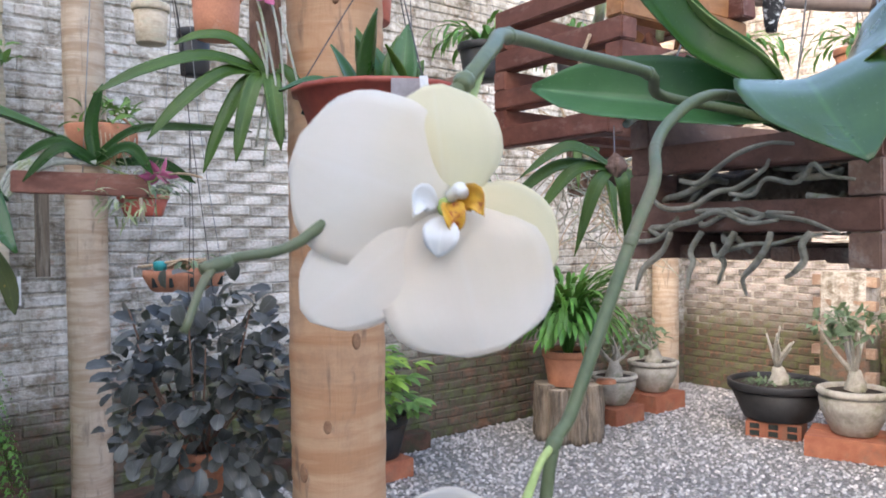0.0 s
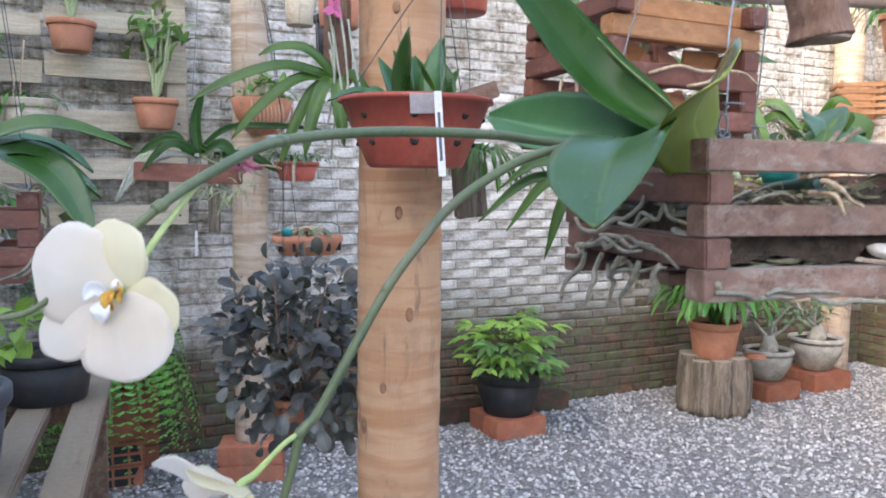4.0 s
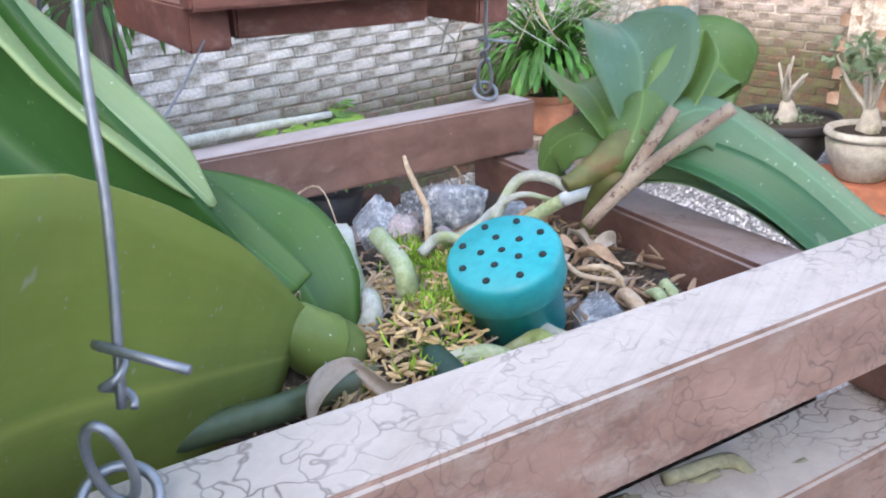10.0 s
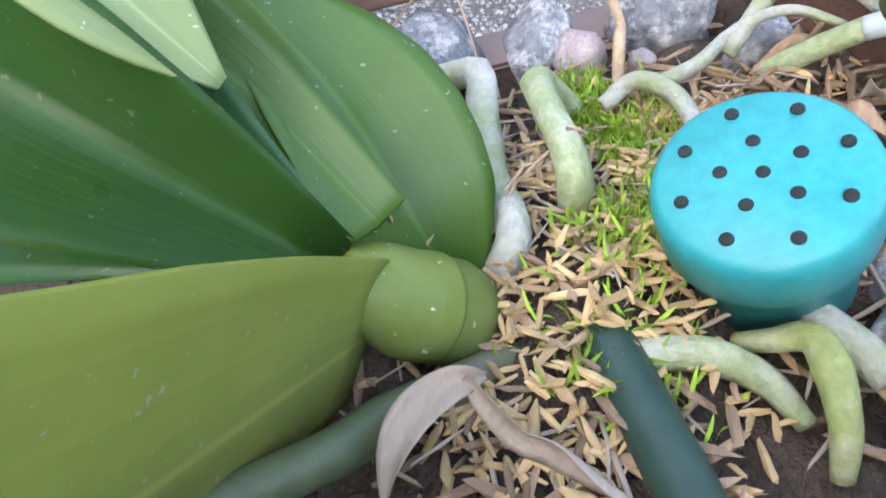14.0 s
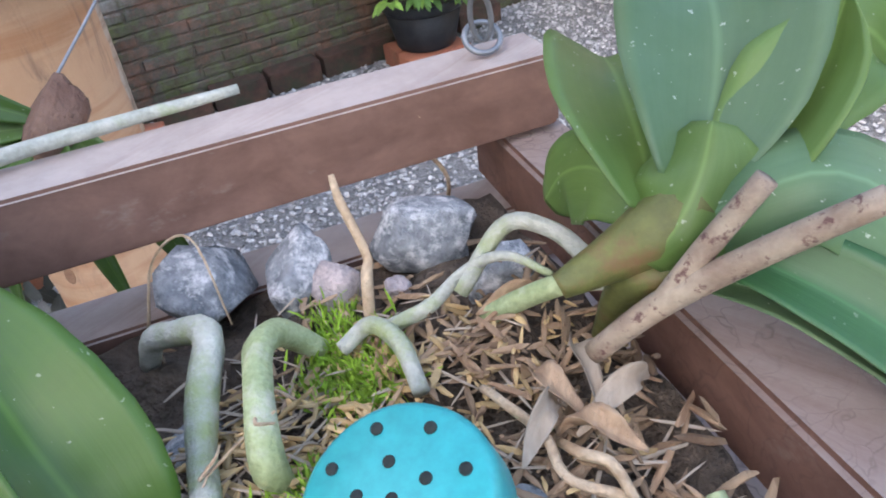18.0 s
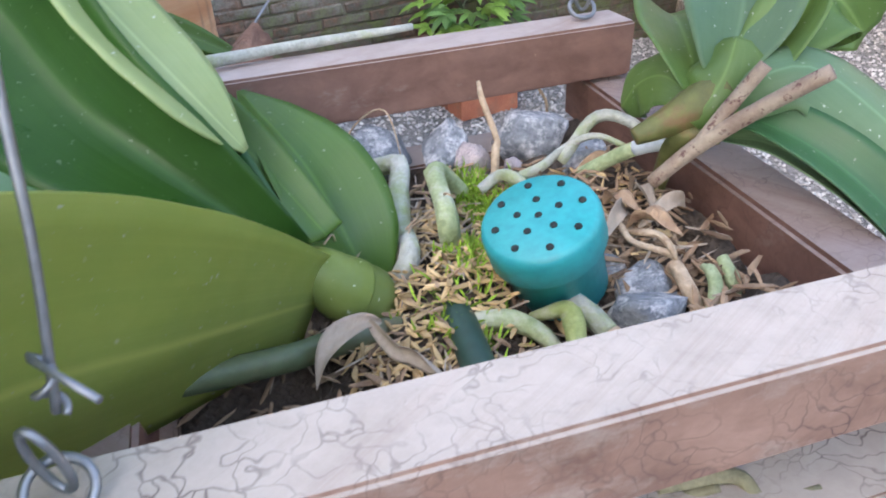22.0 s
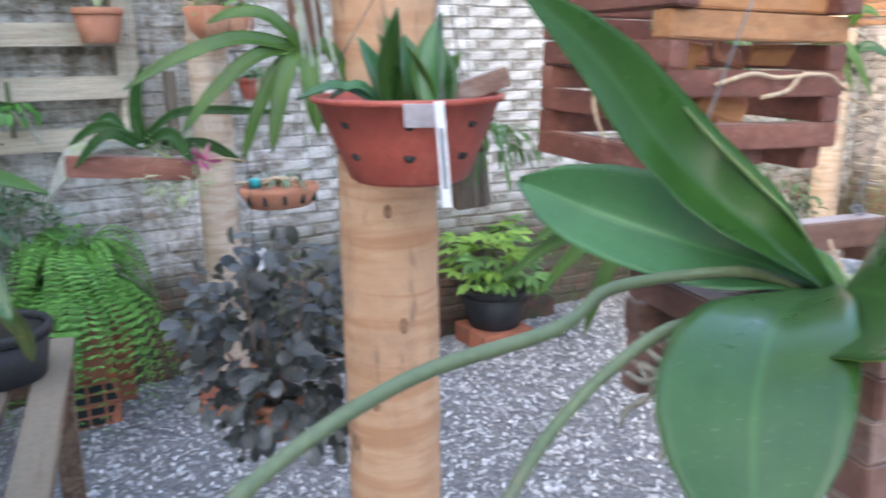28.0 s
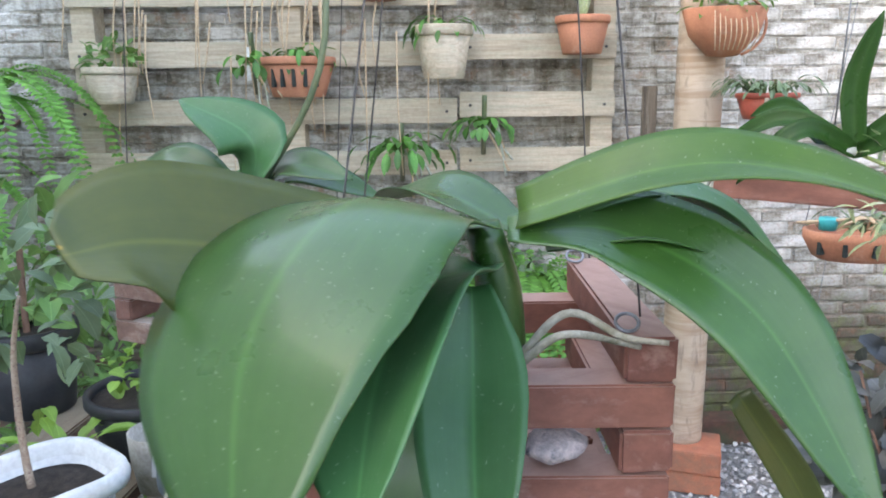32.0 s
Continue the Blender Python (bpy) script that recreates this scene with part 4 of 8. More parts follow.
LEAVES = (
    ([(0.3225, 0.7365, 1.387), (0.271, 0.732, 1.43), (0.228, 0.75, 1.463), (0.193, 0.746, 1.502), (0.155, 0.732, 1.55), (0.102, 0.71, 1.599)], 0.064, ((-0.5, -0.3, 0.8), (-0.3, -0.5, 0.75), (0.15, -0.7, 0.6), (0.32, -0.8, 0.35), (0.45, -0.88, 0.1)), (0.75, 0.6, 0.4, 0.3), M_LEAF_DARKENED, SHEATHED),
    ([(0.3215, 0.739, 1.386), (0.285, 0.746, 1.4015), (0.232, 0.759, 1.413), (0.161, 0.797, 1.428), (0.093, 0.837, 1.445)], 0.080, ((0.3, -0.65, 0.68), (-0.19, -0.93, 0.33)), 0.5, M_LEAF_BLUE, TAPERED),
    ([(0.314, 0.727, 1.394), (0.264, 0.613, 1.409), (0.244, 0.553, 1.393), (0.237, 0.512, 1.368), (0.235, 0.47, 1.341)], 0.094, ((-0.29, -0.1, 0.94), (-0.2, -0.3, 0.92)), 0.25, M_LEAF, NECKED),
    ([(0.3275, 0.7335, 1.3735), (0.318, 0.68, 1.399), (0.306, 0.63, 1.42), (0.309, 0.56, 1.436), (0.317, 0.503, 1.442)], 0.092, ((0.55, -0.2, -0.12), (0.62, -0.08, -0.3), (0.82, 0.0, -0.62), (0.8, 0.05, -0.72)), (0.0, -0.3), M_LEAF_OLIVE, NOTCHED),
    ([(0.337, 0.757, 1.361), (0.327, 0.7615, 1.383), (0.3125, 0.7705, 1.402), (0.2775, 0.799, 1.415)], 0.038, (0.75, -0.5, 0.4), 0.45, M_LEAF_LIGHT, PHAL),
    ([(0.3295, 0.7436, 1.3919), (0.3042, 0.7564, 1.4091), (0.2797, 0.7636, 1.4281), (0.2582, 0.7728, 1.4441), (0.2316, 0.7815, 1.4648)], 0.018, (0.75, -0.55, 0.35), 0.3, M_LEAF_LIGHT, STRAP),
    # added blade for the first leaf's pale rolled margin, not a separate leaf
    ([(0.309, 0.742, 1.420), (0.296, 0.741, 1.437), (0.274, 0.746, 1.458), (0.244, 0.754, 1.487), (0.212, 0.756, 1.522)], 0.034, (0.95, -0.1, 0.3), 0.1, M_LEAF_UNDER, ROLLED),
)
for k, (mid, w, up, fold, mat, shape) in enumerate(LEAVES):
    blade = part("leaf", leaf(mid, w, up, fold, shape, 12, 30, 0.0022, 0.03, seed=k, two_tone=k in (0, 3)), mat, orchid)
    if k in (0, 3):
        blade.data.materials.append(M_LEAF if k else M_LEAF_UNDER)
for mid, w, turn in (([(0.350, 0.729, 1.372), (0.3455, 0.7245, 1.3745), (0.341, 0.718, 1.374), (0.339, 0.7105, 1.371), (0.3385, 0.703, 1.366)], 0.0068, 0.5),
                     ([(0.347, 0.7265, 1.374), (0.352, 0.722, 1.3735), (0.358, 0.719, 1.3705), (0.3645, 0.717, 1.3715), (0.373, 0.713, 1.369), (0.382, 0.709, 1.366)], 0.0056, 1.6)):
    part("dry_sheath", leaf(mid, w, (0.2, -0.6, 0.6), 0.75, OVAL, 6, 24, 0.0004, 0.35, turn), M_DRY, orchid, "papery dry beige sheath")
SPIKE_A = [(0.308, 0.735, 1.388), (0.261, 0.7257, 1.4031), (0.1759, 0.6622, 1.4072), (0.1437, 0.5757, 1.4081), (0.0787, 0.4995, 1.406), (0.0362, 0.4113, 1.3947), (0.025, 0.345, 1.374), (0.0135, 0.31, 1.355), (-0.01, 0.29, 1.328), (-0.036, 0.272, 1.302), (-0.0563, 0.259, 1.296), (-0.0617, 0.246, 1.279)]
SPIKE_B = [(0.3516, 0.7435, 1.3600), (0.3439, 0.7343, 1.3620), (0.3330, 0.7213, 1.3660), (0.3241, 0.7052, 1.3720), (0.2865, 0.667, 1.385), (0.245, 0.642, 1.397), (0.205, 0.61, 1.399), (0.1735, 0.572, 1.389), (0.145, 0.535, 1.369), (0.1275, 0.498, 1.35), (0.118, 0.463, 1.33), (0.1, 0.44, 1.2985), (0.078, 0.418, 1.25), (0.063, 0.405, 1.217), (0.055, 0.398, 1.207), (0.05, 0.393, 1.18), (0.044, 0.387, 1.155), (0.046, 0.375, 1.143), (0.054, 0.36, 1.14)]
spike_a = part("flower_spike", tube(SPIKE_A, (0.0042, 0.0042, 0.004, 0.0034, 0.0026, 0.0016, 0.0011), 10, 60), M_SPIKE, orchid, "long arching olive-green flower spike")
spike_b = part("flower_spike", tube(SPIKE_B, (0.0044, 0.0042, 0.0038, 0.0034, 0.003, 0.0024), 10, 72), M_SPIKE, orchid, "long arching olive-green flower spike")
for spike, pts, ks in ((spike_a, SPIKE_A, (1, 3, 5, 7, 10)), (spike_b, SPIKE_B, (6, 9, 11, 14))):
    for k in ks:
        c, d = Vector(pts[k]), (Vector(pts[k]) - Vector(pts[k - 1])).normalized()
        thin = 0.45 if k == 10 else 0.8 if k > 6 else 1.0 if k < 5 else 0.9
        part("node", tube([c - d * 0.004, c, c + d * 0.005], (0.0038 * thin, 0.0049 * thin, 0.0036 * thin), 10, 6), M_SPIKE, spike)


def flower(centre, facing, roll, scale, stalk, parent, cup=0.0):
    """A moth-orchid flower: three sepals behind, two broad petals, a lobed white lip with a yellow throat, on a pale stalk."""
    m = look(centre, Vector(centre) - Vector(facing), roll) @ Matrix.Diagonal((scale, scale, scale, 1))
    turn3 = m.to_3x3()

    def at(x, y, z):
        return m @ Vector((x, y, z))
    head = part("flower", join(tube([at(0, 0, 0.004), at(0, 0.001, -0.006), *stalk], (0.0042 * scale, 0.0026, 0.0018, 0.0018), 8, 14)), M_LIME_STEM, parent, "creamy white moth orchid flower")
    for name, angle, ln, w, z, mat in (("sepal", 96, 0.049, 0.05, -0.004, M_PETAL_WARM), ("sepal", -28, 0.049, 0.044, -0.005, M_PETAL_WARM), ("sepal", 217, 0.071, 0.044, -0.003, M_PETAL),
                                       ("petal", 160, 0.064, 0.07, 0.0, M_PETAL), ("petal", -76, 0.06, 0.07, 0.001, M_PETAL)):
        a = radians(angle)
        c, s = math.cos(a), math.sin(a)
        mid = [at(c * ln * f, s * ln * f, z + 0.008 * math.sin(f * 2.4) + cup * f * f * 0.03) for f in (0.02, 0.35, 0.7, 1.0)]
        wide = (0.3, 0.68, 0.92, 1.0, 1.0, 0.98, 0.9, 0.72, 0.2) if name == "petal" else (0.4, 0.7, 0.9, 1.0, 1.0, 0.96, 0.86, 0.66, 0.15)
        part(name, leaf(mid, w * scale, turn3 @ Vector((0, 0, 1)), -0.12, wide, 12, 20, 0.0006, 0.07, seed=angle), mat, head)
    part("column", tube([at(0.002, 0.004, 0.002), at(0.005, 0.006, 0.009), at(0.006, 0.004, 0.012)], (0.003 * scale, 0.0034 * scale, 0.0022 * scale), 10), M_LIP, head)
    part("throat", leaf([at(0.001, 0.001, 0.004), at(0.002, -0.004, 0.012), at(0.003, -0.011, 0.010)], 0.009 * scale, turn3 @ Vector((0, 0.6, 0.8)), 0.9, OVAL, 6, 10, 0.0006), M_YELLOW, head, "orange-yellow speckled throat")
    part("lip", leaf([at(-0.002, -0.004, 0.009), at(-0.003, -0.012, 0.014), at(-0.004, -0.02, 0.011)], 0.014 * scale, turn3 @ Vector((0, 0.3, 1)), 0.3, OVAL, 6, 10, 0.0008), M_LIP, head)
    for sx in (-1, 1):
        part("lip_lobe", leaf([at(0.004 * sx, 0, 0.006), at(0.011 * sx, 0.003, 0.012), at(0.013 * sx, -0.004, 0.018)], 0.011 * scale, turn3 @ Vector((-0.6 * sx, 0, 0.8)), 0.5, OVAL, 6, 10, 0.0008), M_LIP if sx < 0 else M_YELLOW, head)
    return head


flower((0.0073, 0.281, 1.312), (0.03, -1.0, 0.02), 0, 0.76, [(0.011, 0.297, 1.328), (0.016, 0.318, 1.35), (0.022, 0.338, 1.37)], orchid)
flower((0.033, 0.353, 1.183), (-0.4, -0.65, -0.65), -25, 0.765, [(0.0375, 0.366, 1.188), (0.042, 0.376, 1.194), (0.048, 0.388, 1.202), (0.055, 0.398, 1.207)], orchid, 0.6)
flower((0.05, 0.338, 1.133), (0.0, -0.95, 0.3), 70, 0.87, [(0.058, 0.35, 1.137), (0.054, 0.36, 1.14)], orchid)

ROOTS = (
    ([(0.303, 0.823, 1.36), (0.308, 0.822, 1.37), (0.3175, 0.82, 1.376), (0.3308, 0.8145, 1.381), (0.3345, 0.80, 1.377), (0.340, 0.784, 1.3725), (0.3475, 0.769, 1.372), (0.3465, 0.7635, 1.366), (0.3404, 0.7631, 1.356)], (0.003, 0.0036, 0.0038, 0.004, 0.0038, 0.0034, 0.0042, 0.0042, 0.003), M_ROOT),
    ([(0.352, 0.83, 1.362), (0.346, 0.825, 1.372), (0.345, 0.815, 1.379), (0.3485, 0.803, 1.381), (0.3564, 0.785, 1.381), (0.359, 0.779, 1.375), (0.3576, 0.7842, 1.362)], (0.0034, 0.0036, 0.0037, 0.0036, 0.0038, 0.0038, 0.003), M_ROOT_GREEN),
    ([(0.3625, 0.8441, 1.36), (0.362, 0.85, 1.372), (0.3615, 0.8543, 1.376), (0.3547, 0.8606, 1.39), (0.3523, 0.8641, 1.397)], (0.0018, 0.0017, 0.0013, 0.0014, 0.0009), M_ROOT_TAN),
    ([(0.37, 0.834, 1.366), (0.3823, 0.8368, 1.372), (0.3897, 0.8454, 1.376), (0.3975, 0.8465, 1.381), (0.4055, 0.8435, 1.384), (0.4154, 0.8376, 1.383)], (0.002, 0.002, 0.0016, 0.0016, 0.0014, 0.001), M_ROOT),
    ([(0.36, 0.826, 1.366), (0.368, 0.83, 1.371), (0.378, 0.822, 1.372), (0.385, 0.81, 1.368)], 0.0024, M_ROOT),
    ([(0.40, 0.812, 1.368), (0.4049, 0.8051, 1.372), (0.4156, 0.794, 1.374), (0.4212, 0.7831, 1.374), (0.4329, 0.781, 1.372), (0.4359, 0.7797, 1.37)], (0.0012, 0.0011, 0.0012, 0.001, 0.0012, 0.0008), M_ROOT_TAN),
    ([(0.4191, 0.7953, 1.37), (0.424, 0.7893, 1.374), (0.43, 0.7866, 1.375), (0.4339, 0.7803, 1.374), (0.4355, 0.7797, 1.37)], (0.001, 0.0013, 0.0012, 0.0011, 0.0008), M_ROOT_TAN),
    ([(0.434, 0.781, 1.366), (0.4359, 0.7772, 1.369), (0.4404, 0.7684, 1.366), (0.4442, 0.7665, 1.359)], (0.0015, 0.0024, 0.0027, 0.0016), M_ROOT_TAN),
    ([(0.4447, 0.7835, 1.366), (0.4465, 0.777, 1.369), (0.4479, 0.7719, 1.368), (0.4477, 0.7666, 1.364), (0.4455, 0.7643, 1.356)], (0.0012, 0.0022, 0.0023, 0.0023, 0.002), M_ROOT_GREEN),
    ([(0.4505, 0.7853, 1.369), (0.4539, 0.7774, 1.365), (0.4559, 0.7783, 1.354)], (0.0022, 0.0025, 0.0024), M_ROOT_GREEN),
    ([(0.392, 0.768, 1.366), (0.4005, 0.7603, 1.367), (0.4109, 0.7498, 1.367), (0.4167, 0.7441, 1.365)], (0.0032, 0.0036, 0.0036, 0.0034), M_ROOT),
    ([(0.4167, 0.7441, 1.365), (0.422, 0.74, 1.362), (0.43, 0.738, 1.356)], (0.0036, 0.0036, 0.003), M_ROOT_TAN),
    ([(0.392, 0.752, 1.362), (0.3975, 0.7485, 1.367), (0.4035, 0.7475, 1.3695), (0.4065, 0.7415, 1.3685), (0.4085, 0.733, 1.364), (0.409, 0.728, 1.357)], (0.0016, 0.0022, 0.003, 0.0034, 0.0028, 0.002), M_ROOT_LIME),
    ([(0.37, 0.745, 1.358), (0.3755, 0.7445, 1.3635), (0.3875, 0.745, 1.365), (0.397, 0.742, 1.3635), (0.404, 0.738, 1.358)], (0.0026, 0.0032, 0.0033, 0.0026, 0.002), M_ROOT_GREEN),
    ([(0.40, 0.672, 1.366), (0.412, 0.655, 1.374), (0.425, 0.652, 1.368), (0.436, 0.66, 1.358), (0.447, 0.667, 1.353)], (0.0022, 0.0022, 0.0018, 0.0012), M_ROOT_TAN),
    ([(0.405, 0.67, 1.362), (0.42, 0.648, 1.362), (0.428, 0.646, 1.346)], 0.002, M_ROOT_TAN),
)
for pts, rad, mat in ROOTS:
    part("root", tube(pts, rad, 9, 24, 0.25), mat, orchid)
rr = random.Random(21)
for pts in ([(0.339, 0.764, 1.366), (0.3425, 0.773, 1.373), (0.349, 0.779, 1.3785), (0.354, 0.785, 1.381), (0.359, 0.788, 1.384)], [(0.345, 0.774, 1.377), (0.348, 0.778, 1.380), (0.347, 0.782, 1.379)], [(0.357, 0.783, 1.387), (0.359, 0.78, 1.389), (0.361, 0.783, 1.386)],
            [(0.33, 0.757, 1.372), (0.335, 0.764, 1.376), (0.342, 0.766, 1.37), (0.347, 0.775, 1.378)],
            [(0.325, 0.75, 1.384), (0.327, 0.753, 1.386), (0.326, 0.757, 1.38)], [(0.295, 0.838, 1.36), (0.3, 0.845, 1.38), (0.318, 0.84, 1.392), (0.328, 0.83, 1.37)]):
    part("thread_root", tube(pts, (0.0005, 0.0004, 0.0003), 6, 18, 0.3), M_ROOT_TAN, orchid)
for k in range(10):
    b0 = rr.uniform(0.02, 0.2)
    p = B(rr.uniform(0.02, 0.05), b0, rr.uniform(1.31, 1.36))
    pts = [p]
    for s in range(4):
        d = Vector((-0.014, rr.uniform(-0.02, 0.02), rr.uniform(-0.022, 0.004))) if s < 2 else Vector((rr.uniform(-0.006, 0.01), rr.uniform(-0.035, 0.035), rr.uniform(-0.016, 0.004)))
        pts.append(pts[-1] + BASKET.to_3x3() @ d)
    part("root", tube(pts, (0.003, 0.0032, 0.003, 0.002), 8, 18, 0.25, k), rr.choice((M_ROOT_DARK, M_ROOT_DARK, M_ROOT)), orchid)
for k in range(12):
    x = rr.uniform(0.03, 0.16)
    pts = [B(x, 0.035 + rr.uniform(0, 0.03), rr.uniform(1.336, 1.35))]
    for s in range(4):
        pts.append(pts[-1] + BASKET.to_3x3() @ Vector((rr.uniform(0.012, 0.035), rr.uniform(-0.012, 0.01), rr.uniform(-0.006, 0.005))))
    part("root", tube(pts, (0.0026, 0.003, 0.0024, 0.0016), 8, 18, 0.25, k), rr.choice((M_ROOT_DARK, M_ROOT, M_ROOT_TAN)), orchid)
for k in range(8):
    pts = [B(rr.uniform(0.04, 0.14), 0.03 + rr.uniform(0, 0.03), rr.uniform(1.296, 1.304))]
    for s in range(3):
        pts.append(pts[-1] + BASKET.to_3x3() @ Vector((rr.uniform(0.015, 0.035), rr.uniform(-0.006, 0.01), rr.uniform(-0.002, 0.005))))
    part("root", tube(pts, (0.002, 0.0026, 0.0016), 8, 14, 0.25, k), rr.choice((M_ROOT_TAN, M_ROOT)), orchid)
def wander(start, step, count, sway, radius, mat, seed):
    """A root that creeps on from a start in basket places, straying at each step."""
    q = random.Random(seed)
    p, pts = Vector(start), []
    for _ in range(count):
        pts.append(BASKET @ p)
        p = p + Vector(step) + Vector((q.uniform(-sway[0], sway[0]), q.uniform(-sway[1], sway[1]), q.uniform(-sway[2], sway[2])))
    part("root", tube(pts, (radius, radius * 1.1, radius, radius * 0.6), 8, count * 5, 0.25, seed), mat, orchid)


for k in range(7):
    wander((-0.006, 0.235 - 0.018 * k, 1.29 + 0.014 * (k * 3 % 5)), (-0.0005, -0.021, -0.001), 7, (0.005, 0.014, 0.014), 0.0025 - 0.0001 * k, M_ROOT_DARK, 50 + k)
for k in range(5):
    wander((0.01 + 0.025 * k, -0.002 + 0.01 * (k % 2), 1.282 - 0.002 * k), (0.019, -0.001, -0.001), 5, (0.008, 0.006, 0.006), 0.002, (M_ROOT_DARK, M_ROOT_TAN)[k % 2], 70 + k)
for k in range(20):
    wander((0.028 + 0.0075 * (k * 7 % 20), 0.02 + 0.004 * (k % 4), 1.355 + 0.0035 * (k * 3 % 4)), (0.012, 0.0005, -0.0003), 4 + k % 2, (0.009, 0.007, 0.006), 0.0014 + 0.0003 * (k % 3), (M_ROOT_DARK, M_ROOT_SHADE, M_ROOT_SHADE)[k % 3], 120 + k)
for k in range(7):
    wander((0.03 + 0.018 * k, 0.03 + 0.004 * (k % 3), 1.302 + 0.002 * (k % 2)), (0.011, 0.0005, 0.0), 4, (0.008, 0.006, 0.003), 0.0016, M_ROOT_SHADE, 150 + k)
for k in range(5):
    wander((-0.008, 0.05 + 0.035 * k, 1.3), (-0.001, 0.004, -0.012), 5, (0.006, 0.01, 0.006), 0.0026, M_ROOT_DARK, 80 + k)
part("long_root", tube([B(-0.03, 0.225, 1.40), B(0.0, 0.235, 1.4115), B(0.05, 0.24, 1.4105), B(0.1, 0.246, 1.4105), B(0.15, 0.25, 1.410)], (0.0034, 0.0036, 0.0026, 0.0016), 8, 24, 0.2), M_ROOT, orchid, "long grey root lying on the back slat")
part("thread_root", tube([(0.372, 0.915, 1.35), (0.376, 0.905, 1.372), (0.365, 0.90, 1.392), (0.372, 0.897, 1.398)], 0.0008, 6, 20), M_ROOT_TAN, orchid)
stub = thing("plastic_tube", (0.364, 0.757, 1.363), "dark green cut plastic tube stuck through the compost", "tube")
part("tube_wall", tube([(0.364, 0.757, 1.363), (0.388, 0.706, 1.368), (0.408, 0.654, 1.372)], 0.0052, 18, 8), M_STUB, stub)
part("cut_end", lathe(((0, -0.0002), (0.0036, -0.0002), (0.0042, 0.0008), (0.0052, 0.001), (0.0053, -0.002), (0, -0.002)), 18, Matrix.Translation((0.408, 0.654, 1.372)) @ (Vector((0.02, -0.052, 0.004)).to_track_quat("Z", "Y").to_matrix().to_4x4())), M_HOLE, stub, "dark open end of the tube")

# the second orchid in the basket
young = thing("small_orchid", (0.437, 0.835, 1.375), "small light green orchid with cut brown flower stalks", "orchid")
part("stem", tube([(0.4185, 0.8165, 1.3965), (0.427, 0.82, 1.4), (0.437, 0.8235, 1.405), (0.448, 0.8275, 1.413)], (0.003, 0.0048, 0.0074, 0.0068), 16, 24, 0.06), M_OLD_STEM, young, "brown and olive ringed old stem")
part("rootstock", tube([(0.447, 0.821, 1.398), (0.436, 0.82, 1.396), (0.431, 0.825, 1.385), (0.428, 0.834, 1.364)], (0.0045, 0.0045, 0.004, 0.003), 12, 18, 0.2), M_OLD_STEM, young, "brown rootstock going down into the compost")
for k, (mid, w, up, fold, mat, shape, wave) in enumerate((
        ([(0.439, 0.827, 1.41), (0.4355, 0.842, 1.419), (0.431, 0.862, 1.424), (0.428, 0.88, 1.422)], 0.037, (0.15, -0.45, 0.9), 0.5, M_LEAF_YOUNG, BLUNT, 0.1),
        ([(0.447, 0.829, 1.415), (0.4515, 0.846, 1.43), (0.452, 0.864, 1.44), (0.448, 0.886, 1.446)], 0.044, (-0.05, -0.5, 0.85), 0.55, M_LEAF_PALE, BLUNT, 0.12),
        ([(0.451, 0.829, 1.412), (0.463, 0.836, 1.422), (0.471, 0.843, 1.434), (0.476, 0.85, 1.447)], 0.027, (-0.6, -0.65, 0.35), 0.55, M_LEAF_YOUNG, PHAL, 0.1),
        ([(0.4365, 0.8165, 1.4035), (0.4425, 0.8185, 1.411), (0.447, 0.8235, 1.42), (0.4495, 0.8305, 1.429)], 0.026, (-0.25, -0.85, 0.4), -0.6, M_LEAF_YOUNG, CLASP, 0.15),
        ([(0.444, 0.824, 1.406), (0.4555, 0.8195, 1.418), (0.472, 0.82, 1.423), (0.492, 0.818, 1.411), (0.525, 0.808, 1.384), (0.578, 0.788, 1.335), (0.622, 0.772, 1.274), (0.614, 0.785, 1.238), (0.593, 0.80, 1.212)], 0.028, (0.1, -0.55, 0.8), -0.5, M_LEAF_PALE, STRAP, 0.08),
        ([(0.446, 0.822, 1.402), (0.462, 0.813, 1.405), (0.49, 0.801, 1.392), (0.525, 0.788, 1.36), (0.556, 0.775, 1.325), (0.572, 0.765, 1.30)], 0.021, (0.3, -0.6, 0.7), 0.55, M_LEAF_BLUE, PHAL, 0.08),
        ([(0.447, 0.82, 1.397), (0.468, 0.811, 1.397), (0.5, 0.795, 1.379), (0.535, 0.779, 1.342)], 0.015, (0.3, -0.5, 0.75), 0.6, M_LEAF_PALE, PHAL, 0.08),
        ([(0.451, 0.833, 1.41), (0.468, 0.853, 1.427), (0.485, 0.868, 1.432), (0.5, 0.876, 1.416)], 0.038, (-0.1, -0.75, 0.6), 0.25, M_LEAF_YOUNG, BLUNT, 0.08),
        ([(0.437, 0.829, 1.408), (0.427, 0.845, 1.409), (0.418, 0.857, 1.401), (0.412, 0.864, 1.388)], 0.027, (-0.2, -0.6, 0.7), -0.3, M_LEAF_YOUNG, BLUNT, 0.1))):
    part("leaf", leaf(mid, w, up, fold, shape, 10, 28, 0.0013, wave, seed=k), mat, young)
